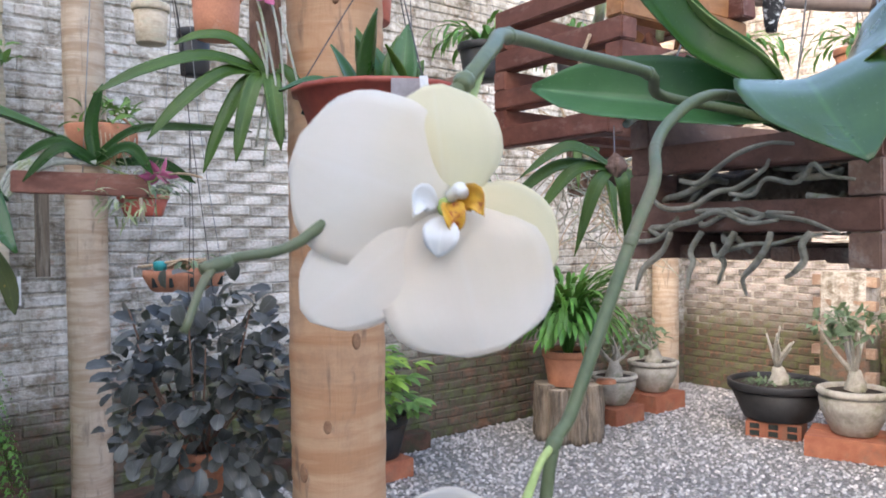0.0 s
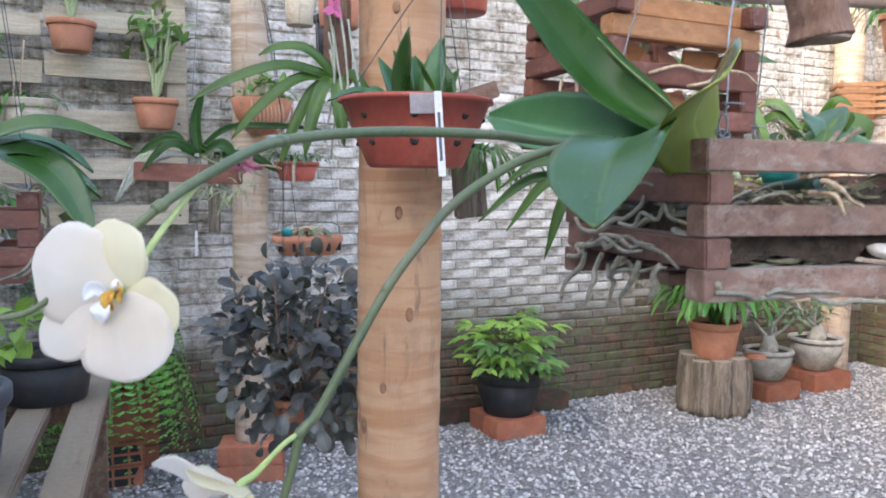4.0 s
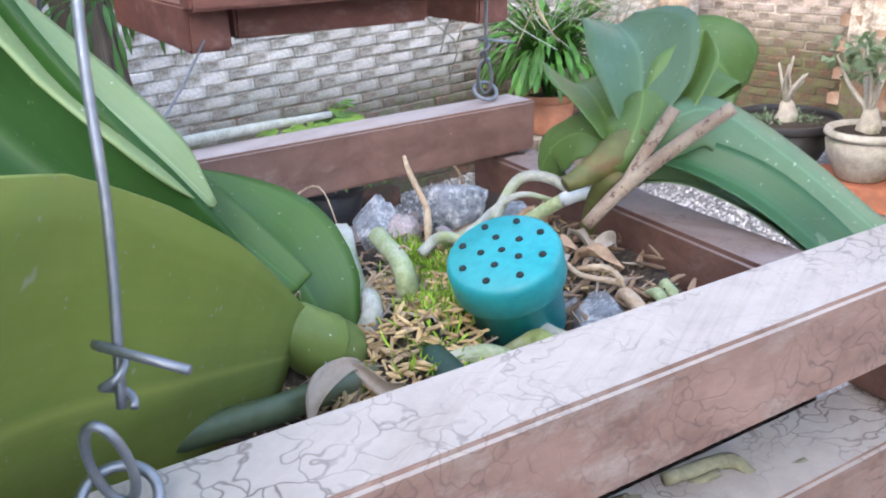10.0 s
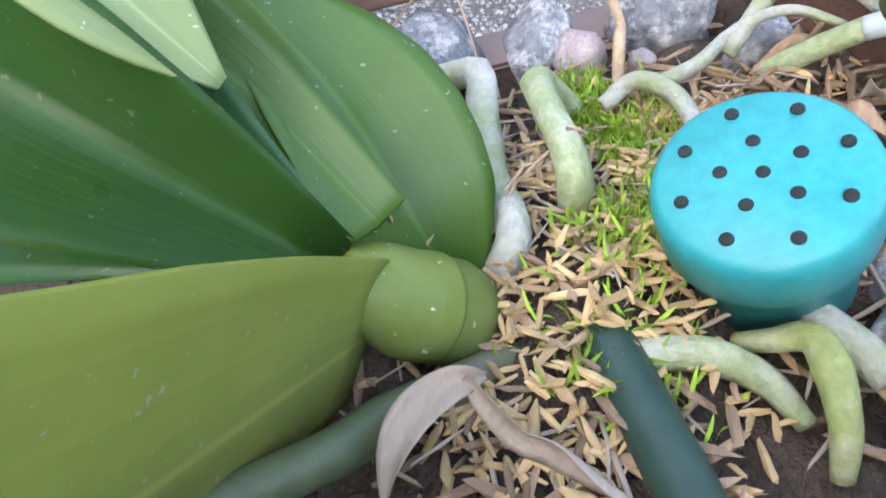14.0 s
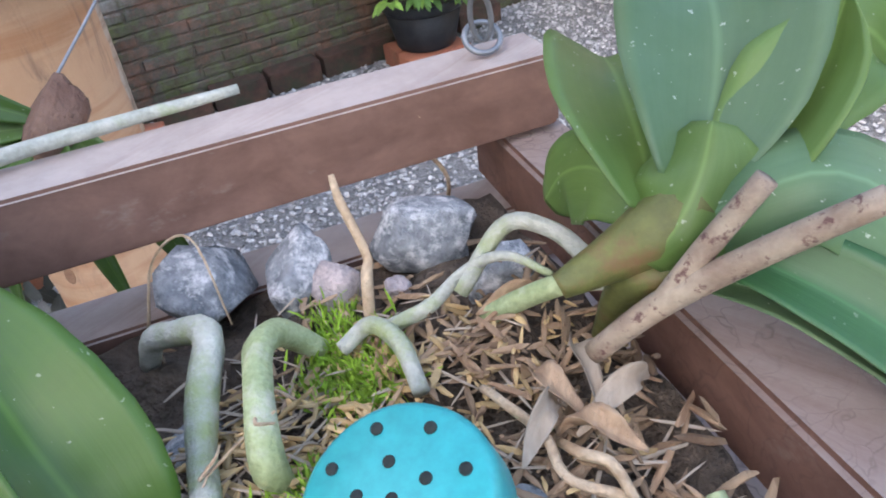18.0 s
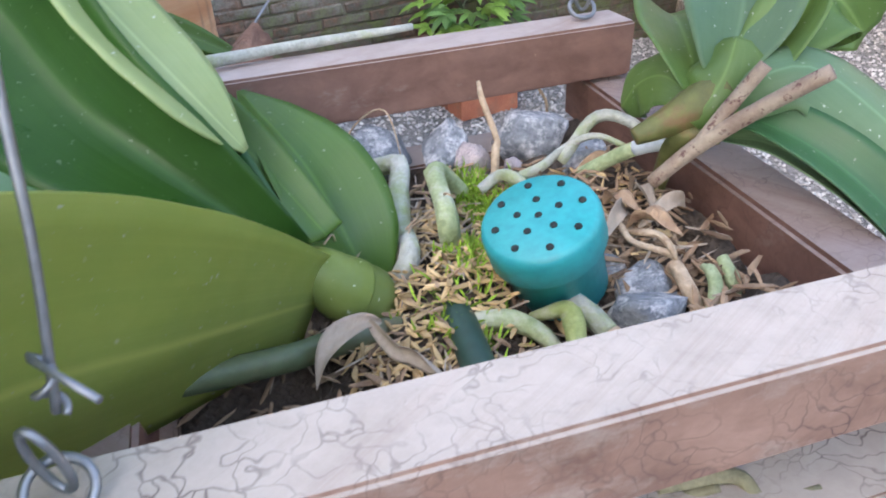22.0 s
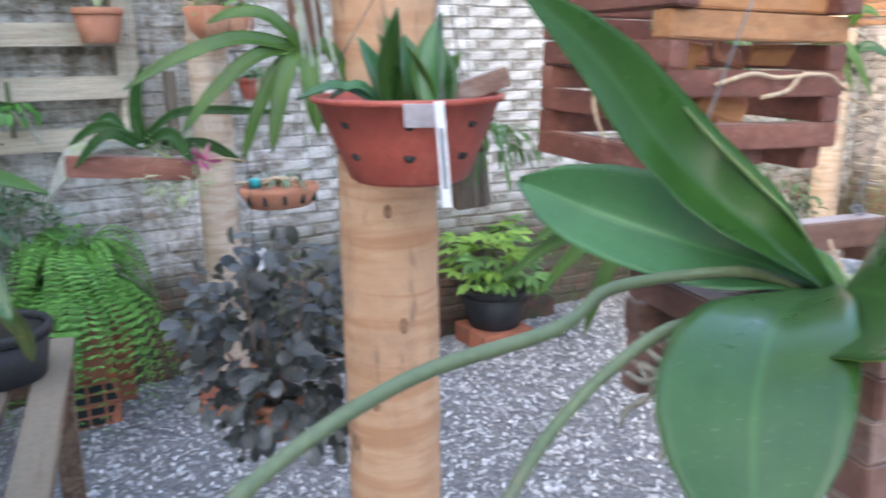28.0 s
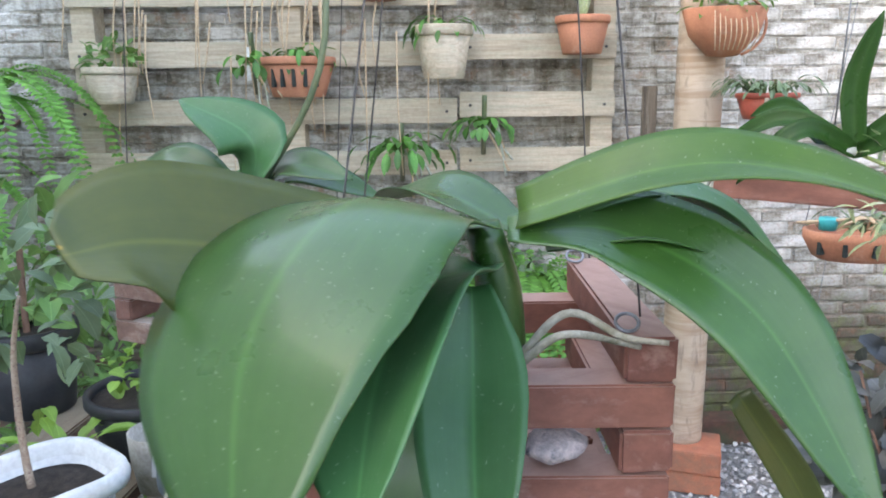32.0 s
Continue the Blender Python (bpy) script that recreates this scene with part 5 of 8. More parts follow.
for k, (x, y, a, ln) in enumerate(((0.4245, 0.812, 1.9, 0.03), (0.418, 0.806, 2.4, 0.024), (0.431, 0.806, 0.9, 0.026), (0.428, 0.795, 2.9, 0.02), (0.415, 0.797, 1.3, 0.022), (0.405, 0.838, 0.4, 0.02))):
    c = Vector((x, y, 1.372))
    d = Vector((math.cos(a), math.sin(a), 0)) * ln / 2
    scrap = thing("dry_sheath", c, "curled papery brown sheath lying on the compost", "dead leaf", "dry sheaths")
    part("blade", leaf([c - d, c + Vector((0, 0, 0.004)), c + d * 0.6 + Vector((0, 0, 0.003)), c + d - Vector((0, 0, 0.002))], 0.0062, (0.2, -0.3, 0.9), 0.9 - 0.25 * (k % 3), OVAL, 8, 18, 0.0005, 0.5, 0.8, k), M_CHIP if k % 2 else M_DRY, scrap)
part("cut_spike", tube([(0.426, 0.811, 1.382), (0.44, 0.811, 1.397), (0.458, 0.808, 1.413), (0.476, 0.805, 1.427)], (0.0026, 0.003, 0.0028, 0.0026), 10, 16), M_TWIG, young, "cut brown speckled flower stalk")
part("cut_spike", tube([(0.44, 0.811, 1.397), (0.448, 0.813, 1.41), (0.458, 0.815, 1.425)], (0.0026, 0.0026, 0.0024), 10, 10), M_TWIG, young, "cut brown speckled flower stalk")
part("root", tube([(0.398, 0.836, 1.37), (0.41, 0.834, 1.379), (0.419, 0.832, 1.385)], 0.0029, 9, 12), M_ROOT_GREEN, young)
part("root_tip", tube([(0.419, 0.832, 1.385), (0.425, 0.83, 1.388), (0.431, 0.828, 1.389)], (0.003, 0.0031, 0.0022), 9, 8), M_ROOT_WHITE, young, "white root tip")
part("root", tube([(0.39, 0.843, 1.372), (0.402, 0.853, 1.387), (0.415, 0.849, 1.389), (0.426, 0.84, 1.384)], 0.0024, 8, 16, 0.2), M_ROOT, young)

# ---- the red-stained basket behind ----
UPPER = pose(0.1852, 0.9817, 0.0182, 0, 1.59, 33.65)
upper = new("wooden_basket")
upper.matrix_basis = UPPER @ pose(0, 0, 1.405)
tagged(upper, "red and orange stained wooden slat basket hung behind", "basket", "slat baskets")
WU, DU = 0.244, 0.256
for z0, kind, mat, inset in ((1.576, "front", M_ORANGE_X, 0.022), (1.576, "side", M_RED_Y, -0.012), (1.546, "front", M_ORANGE_X, 0.0), (1.516, "side", M_RED_Y, 0.0), (1.487, "front", M_RED_X, 0.0),
                             (1.459, "side", M_RED_Y, 0.0), (1.431, "front", M_RED_X, 0.0), (1.405, "side", M_RED_Y, 0.02)):
    for far in (0, 1):
        y = far * ((DU if kind == "front" else WU) - 0.028)
        if kind == "front":
            part("slat", box(UPPER, inset, WU - inset * 0.5, y + inset * 0.5, y + 0.028 + inset * 0.5, z0, z0 + 0.028, 0.002, 0.001), mat if far == 0 else M_RED_X, upper)
        else:
            part("slat", box(UPPER, y, y + 0.028, inset, DU, z0, z0 + 0.028, 0.002, 0.001), mat, upper)
part("floor_slat", box(UPPER, 0.04, 0.19, 0.05, 0.08, 1.407, 1.43, 0.002), M_RED_X, upper)
part("floor_slat", box(UPPER, 0.04, 0.19, 0.13, 0.16, 1.407, 1.43, 0.002), M_RED_X, upper)
for k in range(9):
    x, z = 0.04 + 0.02 * (k % 7), (1.52, 1.462)[k % 2]
    b = box(Matrix(), -0.028, 0.028, -0.004, 0.004, -0.013, 0.013, 0.002, 0.003)
    b.transform(UPPER @ pose(x + 0.01, 0.04 + 0.02 * (k % 3), z + 0.012, rr.uniform(-30, 30), rr.uniform(-25, 25), rr.uniform(-25, 25)))
    solo("clay_shard", b, M_CLAY if k % 3 else M_ORANGE_X, "broken terracotta shard lying in the red basket", "shard", "shards in the basket")
for pts in ([(0.06, -0.004, 1.5), (0.1, -0.012, 1.512), (0.14, -0.01, 1.508), (0.2, -0.014, 1.512), (0.235, -0.012, 1.495)], [(0.12, -0.006, 1.487), (0.15, -0.012, 1.495), (0.17, -0.012, 1.512), (0.2, -0.01, 1.51)],
            [(-0.004, 0.05, 1.53), (-0.012, 0.06, 1.49), (0.0, 0.07, 1.45)], [(-0.004, 0.12, 1.5), (-0.01, 0.11, 1.47), (0.002, 0.1, 1.43)]):
    part("root", tube([UPPER @ Vector(q) for q in pts], (0.0024, 0.0024, 0.0016), 8, 18), M_ROOT_TAN, upper)
for x, y in ((0.015, 0.014), (0.21, 0.014), (0.015, 0.21), (0.21, 0.21)):
    p = UPPER @ Vector((x, y, 1.604))
    w = thing("hanging_wire", p, "thin grey wire holding the red basket", "wire", "hanging wires")
    part("strand", tube([p, p.lerp(Vector((0.27, 1.3, 1.7)), 0.5), Vector((0.27, 1.3, 1.69))], 0.0009, 6, 8), M_WIRE, w)
    part("eye", tube([p + Vector((0.004 * math.cos(a), 0, 0.004 + 0.005 * math.sin(a))) for a in np.linspace(-1.5, 4.7, 12)], 0.001, 6, 24), M_WIRE, w)
plant = thing("upper_orchid", UPPER @ Vector((0.11, 0.11, 1.54)), "orchid with upright pale stems in the red basket", "orchid")
for k in range(7):
    b0 = UPPER @ Vector((0.06 + 0.02 * k, 0.1 + 0.03 * (k % 3), 1.56))
    tip = b0 + Vector((rr.uniform(-0.06, 0.06), rr.uniform(-0.03, 0.05), rr.uniform(0.14, 0.24)))
    part("stem", tube([b0, b0.lerp(tip, 0.5) + Vector((0.008, 0, 0)), tip], (0.006, 0.008, 0.004), 8), M_ROOT_GREEN, plant)
    part("leaf", leaf([tip, tip + Vector((0.04, -0.01, 0.05)), tip + Vector((0.1, -0.03, 0.04))], 0.03, (0, -0.3, 1), 0.3, STRAP, 6, 12), M_LEAF_YOUNG, plant)

# ---- the red bowl ----
BOWL = pose(-0.086, 1.165, 1.39, 0, 0, 8)
bowl = new("hanging_bowl")
bowl.matrix_basis = BOWL
tagged(bowl, "faceted red plastic hanging bowl with holes and white tag", "plant pot")
part("shell", lathe(((0, 0), (0.072, 0), (0.077, 0.004), (0.098, 0.05), (0.118, 0.1), (0.125, 0.101), (0.125, 0.108), (0.116, 0.108), (0.094, 0.05), (0.073, 0.01), (0, 0.008)), 16, BOWL, turn=0.2), M_BOWL_RED, bowl)
for k in range(16):
    a = radians(-83.5 + (k // 2 - 4) * 45)
    rad, z = (0.108, 0.08) if k % 2 else (0.0925, 0.04)
    part("drain_hole", lathe(((0, 0.0022), (0.0065, 0.0022), (0.007, 0.0), (0.007, -0.004), (0, -0.004)), 12, BOWL @ pose(rad * 0.985 * math.cos(a), rad * 0.985 * math.sin(a), z) @ pose(0, 0, 0, 0, 66, math.degrees(a))), M_HOLE, bowl)
part("tape", box(BOWL @ pose(0.026, -0.119, 0.092, 22), -0.019, 0.019, -0.0006, 0.0006, -0.016, 0.014, 0.0004), M_CLEAR, bowl, "cloudy plastic tape")
tag = part("tag", box(BOWL @ pose(0.048, -0.126, 0.108, 0, -4, 0), -0.0055, 0.0055, -0.0008, 0.0008, -0.122, 0.0, 0.0004), M_TAG, bowl, "long white plastic plant tag")
part("mark", box(BOWL @ pose(0.048, -0.1272, 0.108, 0, -4, 0), -0.002, 0.002, -0.0002, 0.0002, -0.1, -0.03, 0), M_GREY_POT, tag)
part("substrate", lathe(((0, 0.084), (0.08, 0.085), (0.104, 0.082), (0.1, 0.07), (0, 0.07)), 20, BOWL), M_SOIL, bowl)
part("wooden_piece", box(BOWL @ pose(0.085, 0.03, 0.115, 0, -18, 15), -0.045, 0.045, -0.014, 0.014, -0.012, 0.014, 0.002), M_BASKET, bowl)
for k in range(3):
    a = radians(-65 + 120 * k)
    p = BOWL @ Vector((0.118 * math.cos(a), 0.118 * math.sin(a), 0.106))
    part("hanger", tube([p, p.lerp(Vector((-0.08, 1.3, 1.76)), 0.6), Vector((-0.08, 1.3, 1.748))], 0.0011, 6, 10), M_RUST, bowl)
plant = thing("bowl_orchid", BOWL @ Vector((0, 0, 0.085)), "small orchid with glossy dark green leaves in the bowl", "orchid")
for k in range(11):
    a = rr.uniform(0, 6.28)
    b0 = BOWL @ Vector((rr.uniform(-0.05, 0.05), rr.uniform(-0.04, 0.04), 0.085))
    h = rr.uniform(0.075, 0.14)
    part("leaf", leaf([b0, b0 + Vector((0.012 * math.cos(a), 0.01 * math.sin(a), h * 0.5)), b0 + Vector((0.035 * math.cos(a), 0.03 * math.sin(a), h))], 0.038, (-math.cos(a), -math.sin(a) - 0.5, 0.5), 0.3, OVAL, 6, 12), rr.choice((M_LEAF, M_LEAF_BLUE, M_LEAF_LIGHT)), plant)
for dx in (-0.14, -0.1):
    part("leaf", leaf([BOWL @ Vector((-0.03, 0, 0.09)), BOWL @ Vector((dx * 0.6, -0.02, 0.12)), BOWL @ Vector((dx, -0.02, 0.105))], 0.022, (0, -0.5, 0.9), 0.3, STRAP, 6, 12), M_LEAF_BLUE, plant)

# ---- posts and pipe ----
def post(name, at, radius, z0, z1, mat, label, seed, lean=(0, 0)):
    pts, rad = [], []
    for k in range(97):
        f = k / 96
        pts.append((at[0] + lean[0] * f + 0.004 * noise.noise(Vector((seed, f * 4, 0))), at[1] + lean[1] * f + 0.004 * noise.noise(Vector((0, f * 4, seed))), z0 + (z1 - z0) * f))
        rad.append(radius * (1 + 0.05 * noise.noise(Vector((seed * 3, f * 5, 1))) + 0.022 * noise.noise(Vector((seed, f * 38, 2)))))
    ob = solo(name, tube(pts, rad, 28, 192, 0.03, seed), mat, label, "post")
    return ob


trunk = post("round_post", (-0.184, 1.406), 0.082, -0.02, 2.7, M_POST, "thick round peeled eucalyptus post with orange-brown rings", 3)
for a, z, r in ((-75, 1.31, 0.007), (-60, 1.12, 0.008), (-95, 0.98, 0.007), (-128, 0.9, 0.009), (-104, 0.72, 0.009), (-58, 0.62, 0.007), (-88, 0.5, 0.008), (-80, 1.68, 0.007), (-110, 1.78, 0.006)):
    a = radians(a)
    m = Matrix.Translation((-0.184 + 0.0815 * math.cos(a), 1.406 + 0.0815 * math.sin(a), z)) @ Vector((math.cos(a), math.sin(a), 0)).to_track_quat("Z", "Y").to_matrix().to_4x4() @ Matrix.Diagonal((1.0, 1.1 + 90 * r, 1.0, 1))
    part("knot", lathe(((0, 0.0022), (r * 0.5, 0.0028), (r * 0.8, 0.0022), (r, 0.0002), (r * 0.9, -0.006), (0, -0.006)), 12, m), M_KNOT, trunk, "dark brown knot")
p = G(0.965, 3.40)
post("slim_post", (p.x, p.y), 0.079, 0.16, 2.75, M_POST_PALE, "slim pale round post standing on bricks before the wall", 5)
p = G(5.3, 3.66)
post("slim_post", (p.x, p.y), 0.1, -0.02, 2.75, M_POST_PALE, "grey-brown round post near the wall corner", 7)
pipe = solo("pipe", tube([(-2.2, 1.3, 2.07), (-0.9, 1.3, 1.874), (-0.226, 1.3, 1.768), (0.073, 1.3, 1.719), (0.309, 1.3, 1.682), (0.543, 1.3, 1.66), (0.85, 1.3, 1.648), (2.6, 1.3, 1.62)], 0.0125, 14, 60), M_PIPE, "long weathered horizontal pipe carrying the hanging plants", "pipe")

# ---- hanging log and the leafy orchid over it ----
log = thing("hanging_log", (0.424, 0.76, 1.507), "short rough brown log hung upright on a wire", "log")
bm = tube([(0.426, 0.76, 1.508), (0.419, 0.76, 1.55), (0.409, 0.76, 1.62), (0.4, 0.76, 1.72)], (0.029, 0.0275, 0.027, 0.0285), 26, 60, 0.16, 4)
part("trunk", bm, M_BARK, log)
part("cut_end", lathe(((0, -0.001), (0.025, -0.0005), (0.026, 0.003), (0, 0.003)), 20, pose(0.426, 0.76, 1.5065)), M_TWIG, log)
part("broken_stub", tube([(0.387, 0.75, 1.61), (0.373, 0.745, 1.62), (0.364, 0.745, 1.618)], (0.008, 0.006, 0.003), 8), M_BARK, log)
part("hanger", tube([(0.4, 0.76, 1.71), (0.405, 0.86, 1.9), (0.405, 0.91, 2.1)], 0.001, 6, 6), M_WIRE, log)


# ---- the second large orchid in its basket, over the bench ----
SECOND = pose(-0.722, 0.688, 0, 0, 0, 39)
FRAME = SECOND @ pose(0.06, 0, 0)
second = slat_basket("wooden_basket", FRAME, 0.19, 4, [(M_RED_X, M_RED_Y)] * 4, "dark red-brown wooden slat basket hung over the bench", 0.027, 1.248, 0.025)
for x in (0.01, 0.14):
    part("runner", box(FRAME, x, x + 0.035, 0.004, 0.186, 1.2235, 1.2478, 0.002), M_RED_Y, second)
for x, y in ((0.013, 0.022), (0.177, 0.022), (0.013, 0.168), (0.177, 0.168)):
    foot = FRAME @ Vector((x, y, 1.35))
    peak = FRAME @ Vector((0.095, 0.095, 2.1))
    w = thing("hanging_wire", foot, "grey galvanised hanging wire twisted round the basket's eye", "wire", "hanging wires")
    part("strand", tube([foot + Vector((0, 0, 0.003)), foot.lerp(peak, 0.3) + Vector((0.004, 0, 0)), peak], 0.0006, 6, 20), M_RUST, w)
bigger = thing("orchid", (-0.605, 0.80, 1.33), "large moth orchid with broad drooping dark green leaves", "orchid")
part("stem", tube([(-0.6, 0.80, 1.33), (-0.605, 0.80, 1.37), (-0.612, 0.795, 1.405)], (0.011, 0.012, 0.009), 12), M_LEAF, bigger)
for k, (mid, w, up, fold, mat, shape) in enumerate((
        ([(-0.615, 0.787, 1.408), (-0.613, 0.705, 1.427), (-0.597, 0.637, 1.388), (-0.565, 0.6, 1.322)], 0.118, ((0.0, -0.45, 0.9), (0.15, -0.85, 0.45)), -0.12, M_LEAF, PHAL),
        ([(-0.606, 0.788, 1.385), (-0.598, 0.73, 1.386), (-0.57, 0.672, 1.368), (-0.542, 0.63, 1.333)], 0.066, ((0.1, -0.7, 0.7), (0.2, -0.9, 0.4)), 0.3, M_LEAF_BLUE, PHAL),
        ([(-0.603, 0.774, 1.378), (-0.588, 0.755, 1.344), (-0.565, 0.725, 1.315), (-0.541, 0.696, 1.272)], 0.051, ((0.69, -0.73, 0.1), (0.1, -0.65, 0.75)), 0.42, M_LEAF_BLUE, PHAL),
        ([(-0.606, 0.776, 1.33), (-0.612, 0.738, 1.25), (-0.634, 0.726, 1.185), (-0.657, 0.726, 1.128)], 0.088, ((0.45, -0.86, 0.1), (0.3, -0.91, 0.1)), 0.1, M_LEAF, BLUNT),
        ([(-0.6, 0.80, 1.402), (-0.553, 0.83, 1.402), (-0.487, 0.84, 1.368), (-0.424, 0.829, 1.284)], 0.056, ((0.2, -0.45, 0.85), (0.3, -0.7, 0.6)), 0.2, M_LEAF, PHAL),
        ([(-0.6, 0.81, 1.41), (-0.531, 0.833, 1.435), (-0.478, 0.858, 1.434), (-0.412, 0.892, 1.41)], 0.042, ((0.2, -0.6, 0.75), (0.0, -0.3, 0.95)), 0.3, M_LEAF_LIGHT, STRAP),
        ([(-0.63, 0.765, 1.392), (-0.657, 0.715, 1.398), (-0.672, 0.648, 1.412), (-0.674, 0.612, 1.412)], 0.074, ((0.1, -0.85, 0.5), (0.3, -0.85, 0.4)), 0.15, M_LEAF_YELLOW, BLUNT),
        ([(-0.6, 0.82, 1.4), (-0.56, 0.86, 1.419), (-0.53, 0.9, 1.406), (-0.503, 0.93, 1.377)], 0.04, (0, -0.4, 0.9), 0.3, M_LEAF_BLUE, PHAL),
        ([(-0.61, 0.83, 1.395), (-0.68, 0.84, 1.412), (-0.74, 0.85, 1.4)], 0.045, (0, -0.15, 0.98), 0.3, M_LEAF, PHAL),
        ([(-0.59, 0.82, 1.392), (-0.55, 0.85, 1.4), (-0.51, 0.885, 1.38), (-0.475, 0.91, 1.34)], 0.055, (0.3, 0.0, 0.9), 0.2, M_LEAF, PHAL),
        ([(-0.5, 0.86, 1.32), (-0.47, 0.885, 1.26), (-0.46, 0.89, 1.215)], 0.02, (0.5, -0.7, 0.3), 0.3, M_LEAF_YELLOW, STRAP))):
    part("leaf", leaf(mid, w, up, fold, shape, 10, 26, 0.002, 0.03, seed=k), mat, bigger)
for pts in ([(-0.59, 0.80, 1.34), (-0.57, 0.81, 1.362), (-0.545, 0.82, 1.352), (-0.525, 0.83, 1.35)], [(-0.58, 0.78, 1.34), (-0.56, 0.79, 1.358), (-0.54, 0.83, 1.345)], [(-0.53, 0.845, 1.25), (-0.55, 0.832, 1.232), (-0.575, 0.82, 1.236), (-0.56, 0.815, 1.215)],
            [(-0.53, 0.84, 1.26), (-0.545, 0.83, 1.24), (-0.58, 0.81, 1.225)], [(-0.75, 0.70, 1.30), (-0.755, 0.69, 1.22), (-0.75, 0.69, 1.13), (-0.755, 0.695, 1.05)], [(-0.74, 0.69, 1.29), (-0.73, 0.68, 1.25), (-0.745, 0.68, 1.2), (-0.72, 0.685, 1.17)],
            [(-0.72, 0.70, 1.2), (-0.70, 0.70, 1.16), (-0.72, 0.69, 1.12)]):
    part("root", tube(pts, (0.0023, 0.002, 0.0014), 8, 20, 0.3), M_ROOT_DARK, bigger)
solo("stone", rock((SECOND @ Vector((0.19, 0.016, 1.283))), (0.02, 0.012, 0.01), 61), M_PINK_GRANITE, "flat grey stone wedged between slats", "stone")
THIRD = pose(-1.29, 0.955, 0, 0, 0, 14)
third = slat_basket("wooden_basket", THIRD, 0.23, 5, [(M_BASKET, M_BASKET_Y)] * 5, "greyed wooden slat basket holding another moth orchid", 0.026, 1.165, 0.028)
for x, y in ((0.022, 0.013), (0.2, 0.2)):
    foot = THIRD @ Vector((x, y, 1.305))
    w = thing("hanging_wire", foot, "thin grey wire holding the far basket", "wire", "hanging wires")
    part("strand", tube([foot + Vector((0, 0, 0.003)), foot + Vector((0.02, 0.02, 0.5)), foot + Vector((0.03, 0.04, 1.0))], 0.0007, 6, 12), M_RUST, w)
o3 = thing("orchid", THIRD @ Vector((0.12, 0.12, 1.3)), "moth orchid with pale bluish leaves in the greyed basket", "orchid")
c = THIRD @ Vector((0.13, 0.1, 1.32))
for k, (d1, d2, w) in enumerate((((-0.1, -0.03, 0.06), (-0.22, -0.05, 0.02), 0.07), ((0.02, 0.0, 0.09), (-0.08, -0.03, 0.14), 0.09), ((0.06, 0.02, 0.06), (0.16, 0.03, 0.05), 0.06), ((-0.06, 0.02, 0.02), (-0.18, -0.08, -0.12), 0.07), ((0.05, 0.04, 0.05), (0.14, 0.1, 0.02), 0.06))):
    part("leaf", leaf([c, c + Vector(d1), c + Vector(d2)], w, (0.1, -0.5, 0.85), 0.2, PHAL, 8, 18, seed=k), (M_LEAF, M_LEAF_BLUE)[k % 2], o3)
part("flower_spike", tube([c, c + Vector((0.1, 0.05, 0.2)), c + Vector((0.02, 0.1, 0.5)), c + Vector((-0.02, 0.1, 0.7))], 0.004, 8, 20), M_SPIKE, o3)
for k in range(4):
    p = THIRD @ Vector((0.18 + 0.01 * k, 0.02, 1.2))
    part("root", tube([p, p + Vector((0.01 * k - 0.02, -0.02, -0.06)), p + Vector((0.02 * (k % 3) - 0.02, -0.02, -0.15 - 0.02 * k))], (0.004, 0.003), 6, 10, 0.2), M_ROOT, o3)


# ---- pots and plants ----
def pot(at, top, bottom, height, mat, label, category="plant pot", group="", lip=0.012, seg=36, name="plant_pot", soil=True):
    """A turned pot with a wall, a rim and soil; at is the middle of its foot."""
    ob = thing(name, at, label, category, group)
    m = Matrix.Translation(Vector(at))
    part("body", lathe(((0, 0), (bottom, 0), (bottom + 0.003, 0.004), (top - lip * 0.6, height * 0.84), (top - lip * 0.9, height * 0.84), (bottom * 0.9, 0.02), (0, 0.02)), seg, m), mat, ob)
    part("rim", lathe(((top - lip * 0.95, height * 0.8), (top - lip * 0.3, height * 0.8), (top, height * 0.84), (top, height * 0.98), (top - 0.004, height), (top - lip, height), (top - lip * 1.2, height * 0.85), (top - lip * 0.95, height * 0.8)), seg, m), mat, ob)
    if soil:
        part("soil", lathe(((0, height * 0.9), (top * 0.5, height * 0.89), (top - lip * 1.1, height * 0.86), (top - lip * 1.2, height * 0.8), (0, height * 0.8)), 24, m), M_SOIL, ob)
    return ob


def spray(rnd, base, count, length, rise, width, droop=0.5, steps=1, cone=6.28, toward=0.0):
    """Rows for foliage(): narrow blades that rise from a base and bend over; each is two or more leaves end to end."""
    rows = []
    for _ in range(count):
        a = toward + rnd.uniform(-cone / 2, cone / 2)
        ln = length * rnd.uniform(0.6, 1.05)
        out = Vector((math.cos(a), math.sin(a), 0))
        p = Vector(base) + out * rnd.uniform(0, 0.02)
        for s in range(steps):
            up = rise * (1 - droop * (s + rnd.uniform(0.2, 0.9)))
            q = p + (out * rnd.uniform(0.5, 1.0) + Vector((0, 0, up))).normalized() * ln / steps
            rows.append((p, q, Vector((0, 0, 1)) - out * 0.3, width))
            p = q
    return rows


